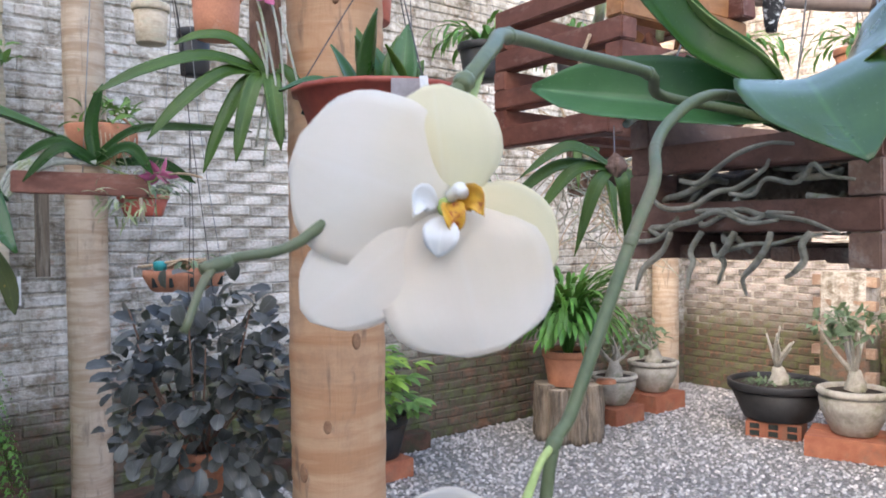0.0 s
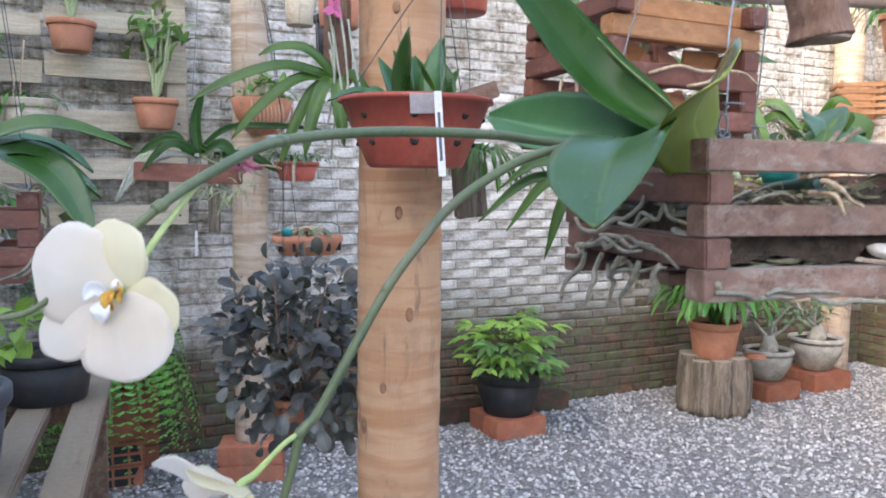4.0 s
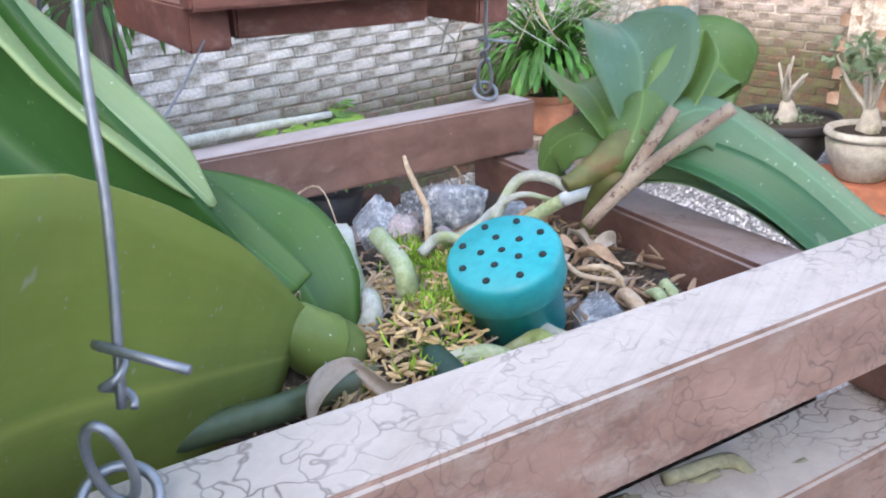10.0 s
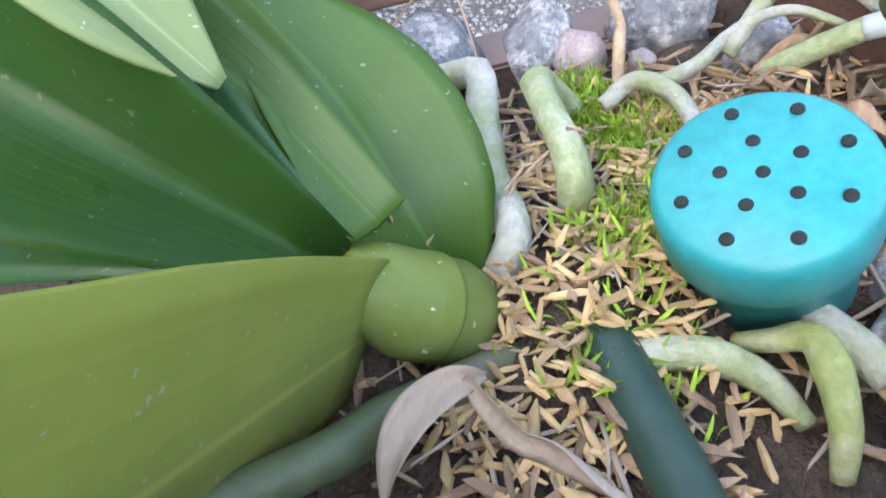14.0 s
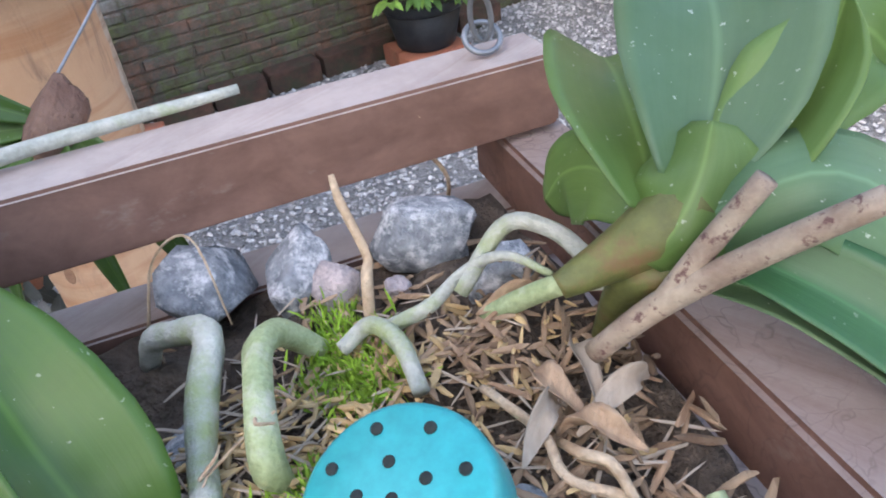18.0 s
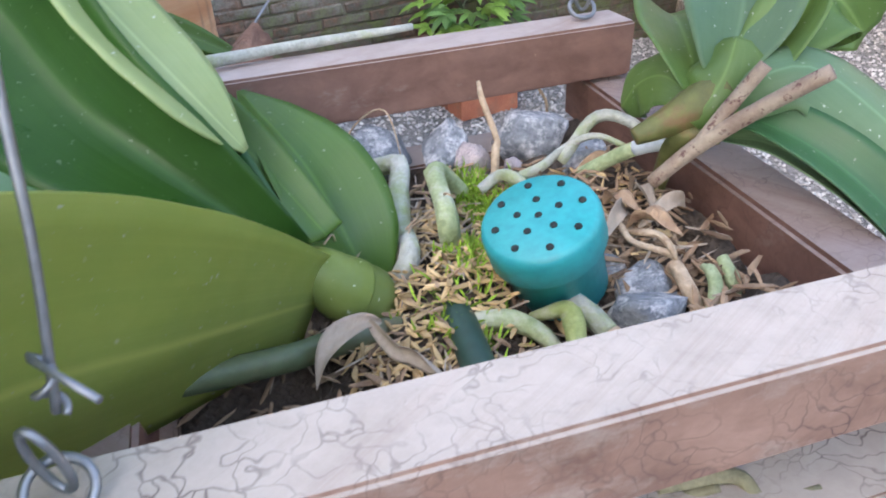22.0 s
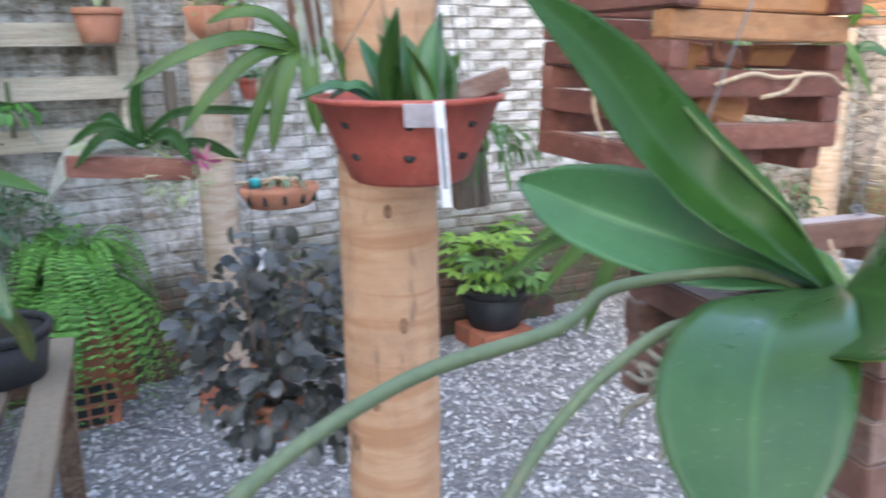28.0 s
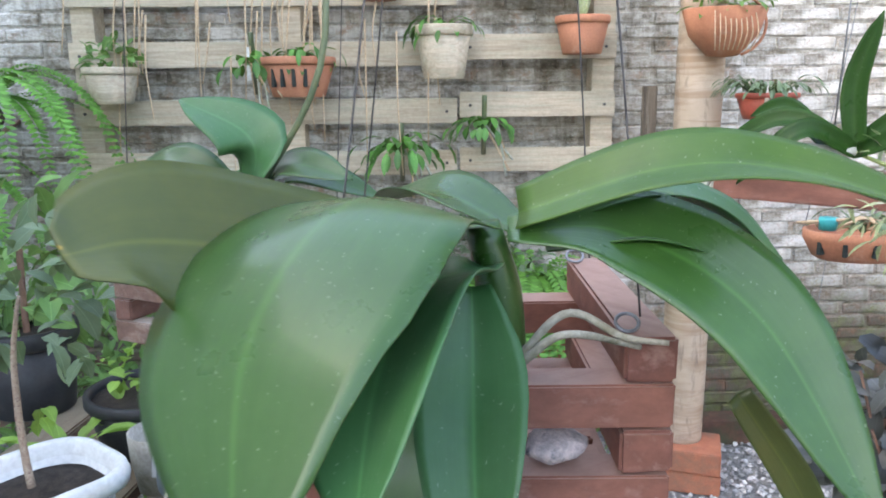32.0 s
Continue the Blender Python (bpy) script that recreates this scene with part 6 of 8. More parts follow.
def bushy(rnd, centre, radii, count, size, width=0.6, outward=0.7):
    """Rows for foliage(): leaves all through an egg-shaped space, with gaps where a coarse noise is low."""
    rows = []
    while len(rows) < count:
        d = Vector((rnd.gauss(0, 1), rnd.gauss(0, 1), rnd.gauss(0, 1))).normalized() * rnd.uniform(0.35, 1.0) ** 0.6
        p = Vector(centre) + Vector((d.x * radii[0], d.y * radii[1], d.z * radii[2]))
        if noise.noise(p * (2.2 / max(radii))) < -0.12:
            continue
        dirn = (d * outward + Vector((rnd.gauss(0, 0.6), rnd.gauss(0, 0.6), rnd.gauss(0, 0.5)))).normalized()
        ln = size * rnd.uniform(0.6, 1.2)
        rows.append((p, p + dirn * ln, Vector((rnd.gauss(0, 0.4), rnd.gauss(-0.3, 0.4), 1)), ln * width))
    return rows


def fern_rows(rnd, base, count, length, arch=0.5, leaf_len=0.035, cone=6.28, toward=0.0, lift=1.0, steps=26):
    """Rows for foliage(): arching fronds with leaflets on both sides."""
    rows, ribs = [], []
    for _ in range(count):
        a = toward + rnd.uniform(-cone / 2, cone / 2)
        out = Vector((math.cos(a), math.sin(a), 0))
        ln = length * rnd.uniform(0.7, 1.1)
        top = lift * rnd.uniform(0.2, 0.9)
        pts = spline([Vector(base), Vector(base) + out * ln * 0.35 + Vector((0, 0, ln * 0.4 * top)), Vector(base) + out * ln * 0.7 + Vector((0, 0, ln * (0.35 * top - 0.2 * arch))), Vector(base) + out * ln * 0.9 + Vector((0, 0, ln * (0.1 * top - 0.75 * arch)))], steps)
        ribs.append(pts)
        for k in range(3, steps):
            t = (pts[k] - pts[k - 1]).normalized()
            side = t.cross(Vector((0, 0, 1)))
            if side.length < 0.05:
                side = t.cross(out)
            side.normalize()
            w = leaf_len * math.sin(math.pi * (0.12 + 0.85 * k / steps)) ** 0.7
            for s in (-1, 1):
                rows.append((pts[k], pts[k] + (side * s + t * 0.35).normalized() * w, side.cross(t) * s, w * 0.42))
    return rows, ribs


def planted(kind, at, label, category="plant"):
    return thing(kind, at, label, category)


rnd = random.Random(77)
# brick pads and the pots of the corner
def brick_pad(s, n, turn, count, label, layers=1, size=(0.24, 0.115, 0.07), name="brick", hollow=False, mat=None):
    for lay in range(layers):
        for k in range(count):
            b = box(Matrix(), -size[0] / 2, size[0] / 2, -size[1] / 2, size[1] / 2, 0, size[2], 0.004, 0.0015)
            p = G(s, n, 0.0)
            b.transform(Matrix.Translation(p) @ pose(0, 0, lay * (size[2] + 0.002), 0, 0, turn + rnd.uniform(-2, 2)) @ pose(0, (k - (count - 1) / 2) * (size[1] + 0.006), 0))
            ob = solo(name, b, mat or M_BRICK, label, "brick", "loose bricks")
            if hollow:
                for c in range(3):
                    for h in range(2):
                        x = -size[0] / 2 + size[0] * (c + 0.5) / 3
                        hb = box(Matrix(), x - 0.028, x + 0.028, -size[1] / 2 - 0.0015, -size[1] / 2 + 0.01, 0.012 + h * 0.045, 0.045 + h * 0.045, 0.001)
                        hb.transform(Matrix.Translation(p) @ pose(0, 0, lay * (size[2] + 0.002), 0, 0, turn) @ pose(0, (k - (count - 1) / 2) * (size[1] + 0.006), 0))
                        part("cavity", hb, M_HOLE, ob)


brick_pad(0.955, 3.36, 22, 1, "orange clay brick under the slim post", 2, (0.29, 0.2, 0.08))
brick_pad(4.285, 3.37, 40, 2, "red clay brick under a cement pot", 1, (0.3, 0.14, 0.11))
brick_pad(4.8, 3.42, 40, 2, "red clay brick under a cement pot", 1, (0.34, 0.15, 0.12))
brick_pad(4.77, 2.48, -30, 2, "hollow red brick under the wide bowl", 1, (0.32, 0.16, 0.1), hollow=True)
brick_pad(4.64, 1.97, -32, 2, "red clay brick under a cement pot", 1, (0.45, 0.17, 0.12))
brick_pad(2.38, 3.45, 40, 2, "orange clay brick under the black pot", 1, (0.31, 0.15, 0.1))
brick_pad(0.395, 3.56, 40, 2, "hollow red brick under the fern", 2, (0.2, 0.13, 0.1), hollow=True)
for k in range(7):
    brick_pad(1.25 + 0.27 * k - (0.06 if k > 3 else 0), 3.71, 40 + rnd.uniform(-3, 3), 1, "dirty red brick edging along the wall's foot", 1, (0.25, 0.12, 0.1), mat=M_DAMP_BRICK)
brick_pad(0.5, 3.69, 40, 1, "broken orange brick stuck at the wall", 5, (0.16, 0.1, 0.11))

# the stump with its potted sword-leaved plant
stump = thing("tree_stump", G(3.74, 3.29), "split grey-brown tree stump used as a pot stand", "stump")
for k in range(9):
    a = 2 * math.pi * k / 9
    b0 = G(3.74, 3.29) + Vector((0.15 * math.cos(a), 0.15 * math.sin(a), 0))
    part("split_log", tube([b0, b0 + Vector((0, 0, 0.17)), b0 + Vector((0, 0, 0.325 + 0.01 * (k % 3)))], (0.075, 0.07, 0.068), 12, 8, 0.2, k), M_STUMP, stump)
part("core", lathe(((0, 0), (0.14, 0), (0.14, 0.325), (0, 0.33)), 20, Matrix.Translation(G(3.74, 3.29))), M_STUMP, stump)
pot(G(3.71, 3.27, 0.335), 0.155, 0.115, 0.215, M_CLAY, "terracotta plastic pot standing on the stump", lip=0.014)
plant = planted("sword_plant", G(3.71, 3.27, 0.52), "dense clump of arching sword-shaped green leaves")
foliage("leaves", spray(rnd, G(3.71, 3.27, 0.53), 175, 0.66, 3.2, 0.034, 0.36, 3) + spray(rnd, G(3.71, 3.27, 0.53), 150, 0.62, 2.4, 0.034, 0.52, 3), M_SWORD, plant)
for k in range(16):
    a = k * 2.4 + 0.3 * math.sin(k * 5.0)
    out, b0 = Vector((math.cos(a), math.sin(a), 0)), G(3.71, 3.27, 0.53)
    reach = 0.26 + 0.14 * ((k * 7) % 5) / 4
    part("leaf", leaf([b0 + out * 0.02, b0 + out * reach * 0.35 + Vector((0, 0, 0.27)), b0 + out * reach * 0.75 + Vector((0, 0, 0.36)), b0 + out * reach * 1.1 + Vector((0, 0, 0.27))], 0.032, (0, 0, 1) if k % 2 else (0.2, -0.3, 0.9), 0.45, STRAP, 4, 12, 0.001, 0.05, seed=k), M_SWORD, plant)
pot(G(3.91, 3.13, 0.335), 0.06, 0.06, 0.02, M_CLAY, "small clay saucer on the stump", soil=False, name="saucer")


def cement_bowl(s, n, z, r, h, label):
    ob = thing("cement_pot", G(s, n, z), label, "plant pot", "cement pots")
    m = Matrix.Translation(G(s, n, z))
    part("body", lathe(((0, 0), (r * 0.55, 0), (r * 0.62, 0.01), (r * 0.92, h * 0.5), (r * 0.98, h * 0.75), (r * 0.86, h * 0.86), (r * 0.8, h * 0.86), (r * 0.55, 0.04), (0, 0.04)), 32, m), M_CEMENT, ob)
    part("rim", lathe(((r * 0.8, h * 0.84), (r * 0.98, h * 0.84), (r * 1.05, h * 0.9), (r * 1.02, h * 0.98), (r * 0.92, h), (r * 0.82, h * 0.96), (r * 0.8, h * 0.84)), 32, m), M_CEMENT, ob)
    part("soil", lathe(((0, h * 0.93), (r * 0.83, h * 0.9), (r * 0.8, h * 0.8), (0, h * 0.8)), 24, m), M_SOIL, ob)
    return ob


def desert_rose(s, n, z, height, spread_, count, label, seed, leafy_=True):
    q = random.Random(seed)
    at = G(s, n, z)
    ob = planted("desert_rose", at, label)
    part("trunk", tube([at, at + Vector((0.01, 0, 0.05)), at + Vector((0, 0, 0.12))], (0.06, 0.055, 0.03), 12, 10, 0.15, seed), M_CEMENT, ob, "swollen grey trunk")
    rows = []
    for k in range(7):
        a = q.uniform(0, 6.28)
        tip = at + Vector((spread_ * math.cos(a) * q.uniform(0.3, 1), spread_ * math.sin(a) * q.uniform(0.3, 1), height * q.uniform(0.55, 1)))
        part("branch", tube([at + Vector((0, 0, 0.1)), at.lerp(tip, 0.5) + Vector((q.uniform(-0.03, 0.03), 0, 0.04)), tip], (0.016, 0.01, 0.006), 6, 8), M_CEMENT, ob)
        if leafy_:
            rows += bushy(q, tip, (0.07, 0.07, 0.05), count, 0.07, 0.45)
    if rows:
        foliage("leaves", rows, M_GREY_GREEN, ob)


cement_bowl(4.285, 3.37, 0.115, 0.155, 0.2, "round cement pot on a brick")
desert_rose(4.285, 3.37, 0.28, 0.34, 0.18, 16, "desert rose with swollen stem and grey-green leaves", 3)
cement_bowl(4.8, 3.42, 0.125, 0.175, 0.22, "round cement pot with thick rim on a brick")
desert_rose(4.8, 3.42, 0.31, 0.3, 0.2, 12, "desert rose with swollen stem and sparse leaves", 4)
cement_bowl(4.64, 1.96, 0.125, 0.19, 0.26, "round cement pot on a brick pad")
desert_rose(4.64, 1.96, 0.36, 0.45, 0.2, 22, "desert rose with leafy upright branches", 5)
pot(G(4.78, 2.48, 0.105), 0.3, 0.2, 0.23, M_BLACK_POT, "wide dark plastic bowl on a hollow brick", lip=0.02)
desert_rose(4.78, 2.48, 0.3, 0.42, 0.16, 0, "bare desert rose with pale swollen trunk", 6, False)
foliage("groundcover", bushy(rnd, G(4.78, 2.48, 0.31), (0.2, 0.2, 0.03), 260, 0.03), M_GREY_GREEN, None, "small green weeds in the bowl")
pot(G(2.39, 3.46, 0.105), 0.19, 0.135, 0.22, M_BLACK_POT, "black plastic pot on a brick before the wall")
plant = planted("lobed_plant", G(2.39, 3.46, 0.31), "young shrub with jagged lime and green leaves")
rows = []
for k in range(60):
    a, h = rnd.uniform(0, 6.28), rnd.uniform(0.05, 0.32)
    c = G(2.39, 3.46, 0.31) + Vector((0.3 * math.cos(a) * rnd.uniform(0.2, 1), 0.3 * math.sin(a) * rnd.uniform(0.2, 1), h))
    for j in range(5):
        b = a + (j - 2) * 0.6
        rows.append((c, c + Vector((math.cos(b), math.sin(b), rnd.uniform(-0.5, 0.1))).normalized() * (0.125 - 0.022 * abs(j - 2)), (0, -0.3, 1), 0.04))
foliage("leaves", rows[:180], M_MAPLE, plant)
foliage("lower_leaves", rows[180:], M_GREEN, plant)
for k in range(5):
    part("stem", tube([G(2.39, 3.46, 0.3), G(2.39 + rnd.uniform(-0.1, 0.1), 3.46, 0.47), G(2.39 + rnd.uniform(-0.18, 0.18), 3.46 + rnd.uniform(-0.1, 0.1), 0.6)], (0.006, 0.003), 6, 8), M_SPIKE, plant)

# the bright fern and what stands behind the bench
pot(G(0.39, 3.55, 0.205), 0.12, 0.09, 0.34, M_CLAY, "tall clay pot hidden by the fern")
plant = planted("fern", G(0.39, 3.53, 0.52), "bright green fern with long hanging fronds", "fern")
rows, ribs = fern_rows(rnd, G(0.39, 3.53, 0.7), 60, 0.34, 0.6, 0.042, lift=1.1)
foliage("fronds", rows, M_FERN, plant)
rows, ribs = fern_rows(rnd, G(0.37, 3.47, 0.6), 90, 0.42, 1.6, 0.042, 3.6, radians(-50), 0.5)
foliage("hanging_fronds", rows, M_FERN, plant)
plant = planted("shrub", G(0.25, 3.6, 0.7), "mixed blue-green creeper hanging on the wall")
foliage("leaves", bushy(rnd, G(0.2, 3.6, 0.86), (0.32, 0.12, 0.17), 420, 0.05, 0.4), M_GREY_GREEN, plant)
part("stem", tube([G(0.2, 3.72, 0.0), G(0.22, 3.68, 0.5), G(0.2, 3.62, 0.9)], 0.008, 6, 8), M_SPIKE, plant)

# the dark-leaved bush
bush = planted("dark_bush", (-0.44, 1.48, 0.83), "dense bush of round blackish-purple leaves in a hanging clay pot", "shrub")
rows = []
for k in range(980):
    d = Vector((rnd.gauss(0, 1), rnd.gauss(0, 1), rnd.gauss(0, 0.9))).normalized() * rnd.uniform(0.08, 1) ** 0.5
    p = Vector((-0.44, 1.48, 1.015)) + Vector((0.165 * d.x, 0.15 * d.y, 0.215 * d.z))
    if d.z < -0.2:
        p += Vector((0.03 * d.x, 0, -0.05 * rnd.random()))
    if noise.noise(p * 11) < -0.1 - 0.12 * d.z:
        continue
    dirn = (d * 0.7 + Vector((rnd.gauss(0, 0.5), rnd.gauss(0, 0.5), rnd.gauss(-0.3, 0.5)))).normalized()
    ln = rnd.uniform(0.024, 0.05)
    rows.append((p, p + dirn * ln, Vector((rnd.gauss(0, 0.5), -0.4, 0.9)), ln * 0.66))
foliage("leaves", rows, M_PURPLE, bush, blunt=True)
for k in range(14):
    a = rnd.uniform(0, 6.28)
    part("twig", tube([(-0.44, 1.48, 0.89), (-0.44 + 0.08 * math.cos(a), 1.48 + 0.08 * math.sin(a), 0.99), (-0.44 + 0.15 * math.cos(a), 1.48 + 0.13 * math.sin(a), rnd.uniform(0.93, 1.21))], (0.003, 0.0015), 5, 8), M_BARK, bush)
hp = pot((-0.44, 1.48, 0.83), 0.055, 0.042, 0.075, M_CLAY, "small orange clay pot inside the dark bush")
for k in range(3):
    a = radians(30 + 120 * k)
    part("hanger", tube([(-0.44 + 0.053 * math.cos(a), 1.48 + 0.053 * math.sin(a), 0.902), (-0.44, 1.42, 1.5), (-0.44, 1.3, 1.79)], 0.0007, 5, 6), M_RUST, hp)

# ---- pallets on the wall with their pots ----
for s0, s1, zs, bearers in ((0.142, 0.736, (1.147, 1.357, 1.572, 1.805, 2.01, 2.2), (0.65,)), (-1.32, 0.132, (1.138, 1.335, 1.548, 1.77, 1.97, 2.16), (-1.31, -0.54))):
    pallet = thing("pallet", G((s0 + s1) / 2, 3.68, zs[0]), "weathered pale wooden pallet fixed upright to the wall", "pallet", "pallets")
    for z in zs:
        part("board", box(GARDEN, s0, s1, 3.675, 3.695, z, z + 0.094, 0.002, 0.002), M_PALLET, pallet)
    for x in bearers:
        part("bearer", box(GARDEN, x, x + 0.085, 3.696, WALL_N + 0.003, zs[0], zs[-1] + 0.09, 0.002), M_PALLET, pallet)
    for x in (s0 + 0.04, s1 - 0.04):
        for z in zs[:3]:
            part("nail", lathe(((0, 0.0), (0.006, 0.0), (0.006, 0.004), (0, 0.005)), 8, GARDEN @ pose(x, 3.675, z + 0.045, 90)), M_RUST, pallet)


def wall_pot(s, z, r, h, mat, label, slots=0, n=3.675, kind="strap"):
    n -= r
    ob = pot(G(s, n, z), r, r * 0.68, h, mat, label, "plant pot", "pots on the pallets", 0.01)
    for k in range(slots):
        a = radians(-50 - 80 * k / max(1, slots - 1)) + radians(40)
        rr_ = r * 0.88
        part("slot", box(Matrix.Translation(G(s, n, z)) @ pose(0, 0, 0, 0, 0, math.degrees(a)), rr_ - 0.012, rr_ + 0.004, -0.006, 0.006, h * 0.25, h * 0.7, 0.001), M_HOLE, ob)
    part("hook", tube([G(s, n + r, z + h), G(s, n + r + 0.004, z + h + 0.05), G(s, n + r + 0.02, z + h + 0.07)], 0.002, 6, 8), M_RUST, ob)
    at = G(s, n, z + h * 0.88)
    if kind == "strap":
        pl = planted("hanging_orchid", at, "strap-leaved orchid in a pallet pot", "orchid")
        foliage("leaves", spray(rnd, at, 22, 0.2, 1.3, 0.022, 0.8, 3), M_SWORD, pl)
    elif kind == "cane":
        pl = planted("cane_orchid", at, "tall cane orchid with broad green leaves", "orchid")
        for k in range(5):
            tip = at + Vector((rnd.uniform(-0.1, 0.1), rnd.uniform(-0.06, 0.03), rnd.uniform(0.25, 0.42)))
            part("cane", tube([at, at.lerp(tip, 0.5) + Vector((0.01, 0, 0)), tip], (0.009, 0.006), 6, 8), M_ROOT_GREEN, pl)
            foliage("leaves", bushy(rnd, tip + Vector((0, 0, -0.05)), (0.08, 0.05, 0.1), 9, 0.1, 0.5), M_GREEN, pl)
    else:
        pl = planted("leafy_plant", at, "low leafy green plant", "plant")
        foliage("leaves", bushy(rnd, at + Vector((0, 0, 0.04)), (r * 1.1, r, 0.06), 60, 0.07, 0.45), M_GREEN, pl)
    return ob


wall_pot(-0.445, 1.44, 0.135, 0.14, M_CLAY, "slotted terracotta orchid pot on the pallet", 5)
wall_pot(0.08, 1.5, 0.105, 0.19, M_PALLET, "pale clay pot on the pallet")
wall_pot(0.585, 1.585, 0.1, 0.135, M_CLAY, "terracotta pot on the pallet", 0, kind="cane")
wall_pot(-1.13, 1.42, 0.1, 0.13, M_PALLET, "mossy clay pot on the pallet", kind="leafy")
wall_pot(-0.15, 1.78, 0.09, 0.12, M_CLAY, "small terracotta pot high on the pallet", kind="leafy")
wall_pot(0.25, 1.9, 0.1, 0.13, M_CLAY, "terracotta pot high on the pallet", kind="cane")
for s, z, w in ((-0.64, 1.5, 0.02), (0.76, 1.0, 0.014)):
    solo("plant_tag", box(GARDEN, s - w / 2, s + w / 2, 3.628, 3.63, z, z + 0.12, 0.0005), M_TAG, "white plastic plant tag", "tag", "plant tags")
# orchids tied to the boards
for s, z, n_, ln in ((-0.08, 1.22, 26, 0.3), (0.23, 1.32, 18, 0.2), (-0.62, 1.55, 12, 0.22)):
    pl = planted("tied_orchid", G(s, 3.6, z), "fan-leaved orchid tied to the pallet with pale hanging roots", "orchid")
    foliage("leaves", spray(rnd, G(s, 3.58, z), n_, ln, 1.2, 0.03, 0.9, 3), M_SWORD, pl)
    part("stem", tube([G(s, 3.635, z - 0.1), G(s, 3.61, z), G(s, 3.58, z + 0.12)], 0.01, 8, 8), M_SPIKE, pl)
    for k in range(5):
        p = G(s, 3.6, z)
        part("root", tube([p, p + Vector((rnd.uniform(0, 0.1), -0.03, 0.02)), p + Vector((rnd.uniform(0.05, 0.2), -0.03, -rnd.uniform(0.02, 0.25)))], (0.005, 0.004), 6, 10), M_ROOT_TAN if k % 2 else M_ROOT, pl)
strands = []
for k in range(34):
    s, z = rnd.uniform(-1.25, 0.1), rnd.uniform(1.6, 1.95)
    p = G(s, 3.6 - rnd.uniform(0, 0.08), z)
    ln = rnd.uniform(0.2, 0.55)
    strands.append(tube([p, p + Vector((rnd.uniform(-0.02, 0.02), -0.02, -ln * 0.5)), p + Vector((rnd.uniform(-0.04, 0.04), -0.02, -ln))], (0.004, 0.003, 0.002), 5, 8))
tagged(part("hanging_roots", join(*strands), M_ROOT_TAN, None), "pale aerial roots hanging down before the pallet", "roots", kind="stuff")

# half pot and little red bowl on the slim post
m = Matrix.Translation(G(0.99, 3.27, 1.56))
ob = thing("half_pot", G(0.99, 3.27, 1.56), "rough terracotta shell pot fixed to the slim post", "plant pot")
part("shell", lathe(((0, 0), (0.05, 0.005), (0.11, 0.07), (0.135, 0.15), (0.125, 0.155), (0.1, 0.08), (0, 0.02)), 24, m), M_CLAY, ob)
part("handle", tube([G(0.99 + 0.12 * math.cos(a), 3.22, 1.66 + 0.1 * math.sin(a)) for a in np.linspace(-1.2, 1.3, 9)], 0.005, 6, 16), M_CLAY, ob)
pl = planted("leafy_plant", G(0.99, 3.27, 1.69), "small bright-leaved plant in the shell pot")
foliage("leaves", bushy(rnd, G(0.99, 3.25, 1.74), (0.13, 0.1, 0.06), 70, 0.08, 0.4), M_GREEN, pl)
for k in range(9):
    part("root", tube([G(0.92 + 0.016 * k, 3.16, 1.70), G(0.915 + 0.017 * k, 3.135, 1.63), G(0.93 + 0.014 * k, 3.17, 1.58)], 0.002, 5, 8), M_ROOT_TAN, pl)
at = G(1.13, 3.22, 1.36)
pot(at, 0.1, 0.07, 0.085, M_BOWL_RED, "small red plastic bowl hung on the slim post", lip=0.008)
pl = planted("finger_succulent", at + Vector((0, 0, 0.075)), "thin trailing grey-green succulent over a red bowl", "succulent")
rows = []
for k in range(70):
    a = rnd.uniform(0, 6.28)
    p = at + Vector((0.06 * math.cos(a), 0.06 * math.sin(a), 0.08))
    for j in range(3):
        d = Vector((math.cos(a) * rnd.uniform(0.4, 1), math.sin(a), rnd.uniform(0.5, 1.2) - j * 0.8)).normalized() * rnd.uniform(0.03, 0.06)
        rows.append((p, p + d, (0, 0, 1), 0.012))
        p = p + d
foliage("growth", rows, M_GREY_GREEN, pl)
part("hanging_strip", tube([at + Vector((0.03, -0.1, 0.07)), at + Vector((0.035, -0.11, 0.0)), at + Vector((0.03, -0.1, -0.02))], 0.008, 6, 8), M_DRY, pl)
solo("weathered_board", box(GARDEN, 0.8, 0.85, 3.5, 3.53, 1.12, 1.47, 0.003), M_STUMP, "narrow grey weathered board behind the slim post", "board")

# hanging oval pot
at = Vector((-0.69, 2.13, 1.145))
ob = thing("oval_pot", at, "slotted orange clay pot hung on wires", "plant pot")
m = Matrix.Translation(at) @ pose(0, 0, 0, 0, 0, 40) @ Matrix.Diagonal((0.88, 0.62, 0.9, 1))
part("body", lathe(((0, 0), (0.09, 0), (0.1, 0.006), (0.122, 0.045), (0.122, 0.062), (0.112, 0.062), (0.1, 0.02), (0, 0.015)), 32, m), M_CLAY, ob)
for k in range(5):
    a = -2.7 + 0.52 * k
    part("slot", box(m @ pose(0, 0, 0, 0, 0, math.degrees(a)), 0.104, 0.121, -0.005, 0.005, 0.015, 0.042, 0.001), M_HOLE, ob)
for dx in (-0.1, 0.1):
    part("hanger", tube([at + Vector((dx, 0, 0.06)), at + Vector((dx * 0.4, 0, 0.5)), at + Vector((0, 0, 1.2))], 0.001, 5, 6), M_WIRE, ob)
pl = planted("small_orchid", at + Vector((0, 0, 0.05)), "sparse little orchid with pale roots in the oval pot", "orchid")
foliage("leaves", spray(rnd, at + Vector((0, 0, 0.05)), 16, 0.12, 1.0, 0.014, 0.9, 2), M_GREY_GREEN, pl)
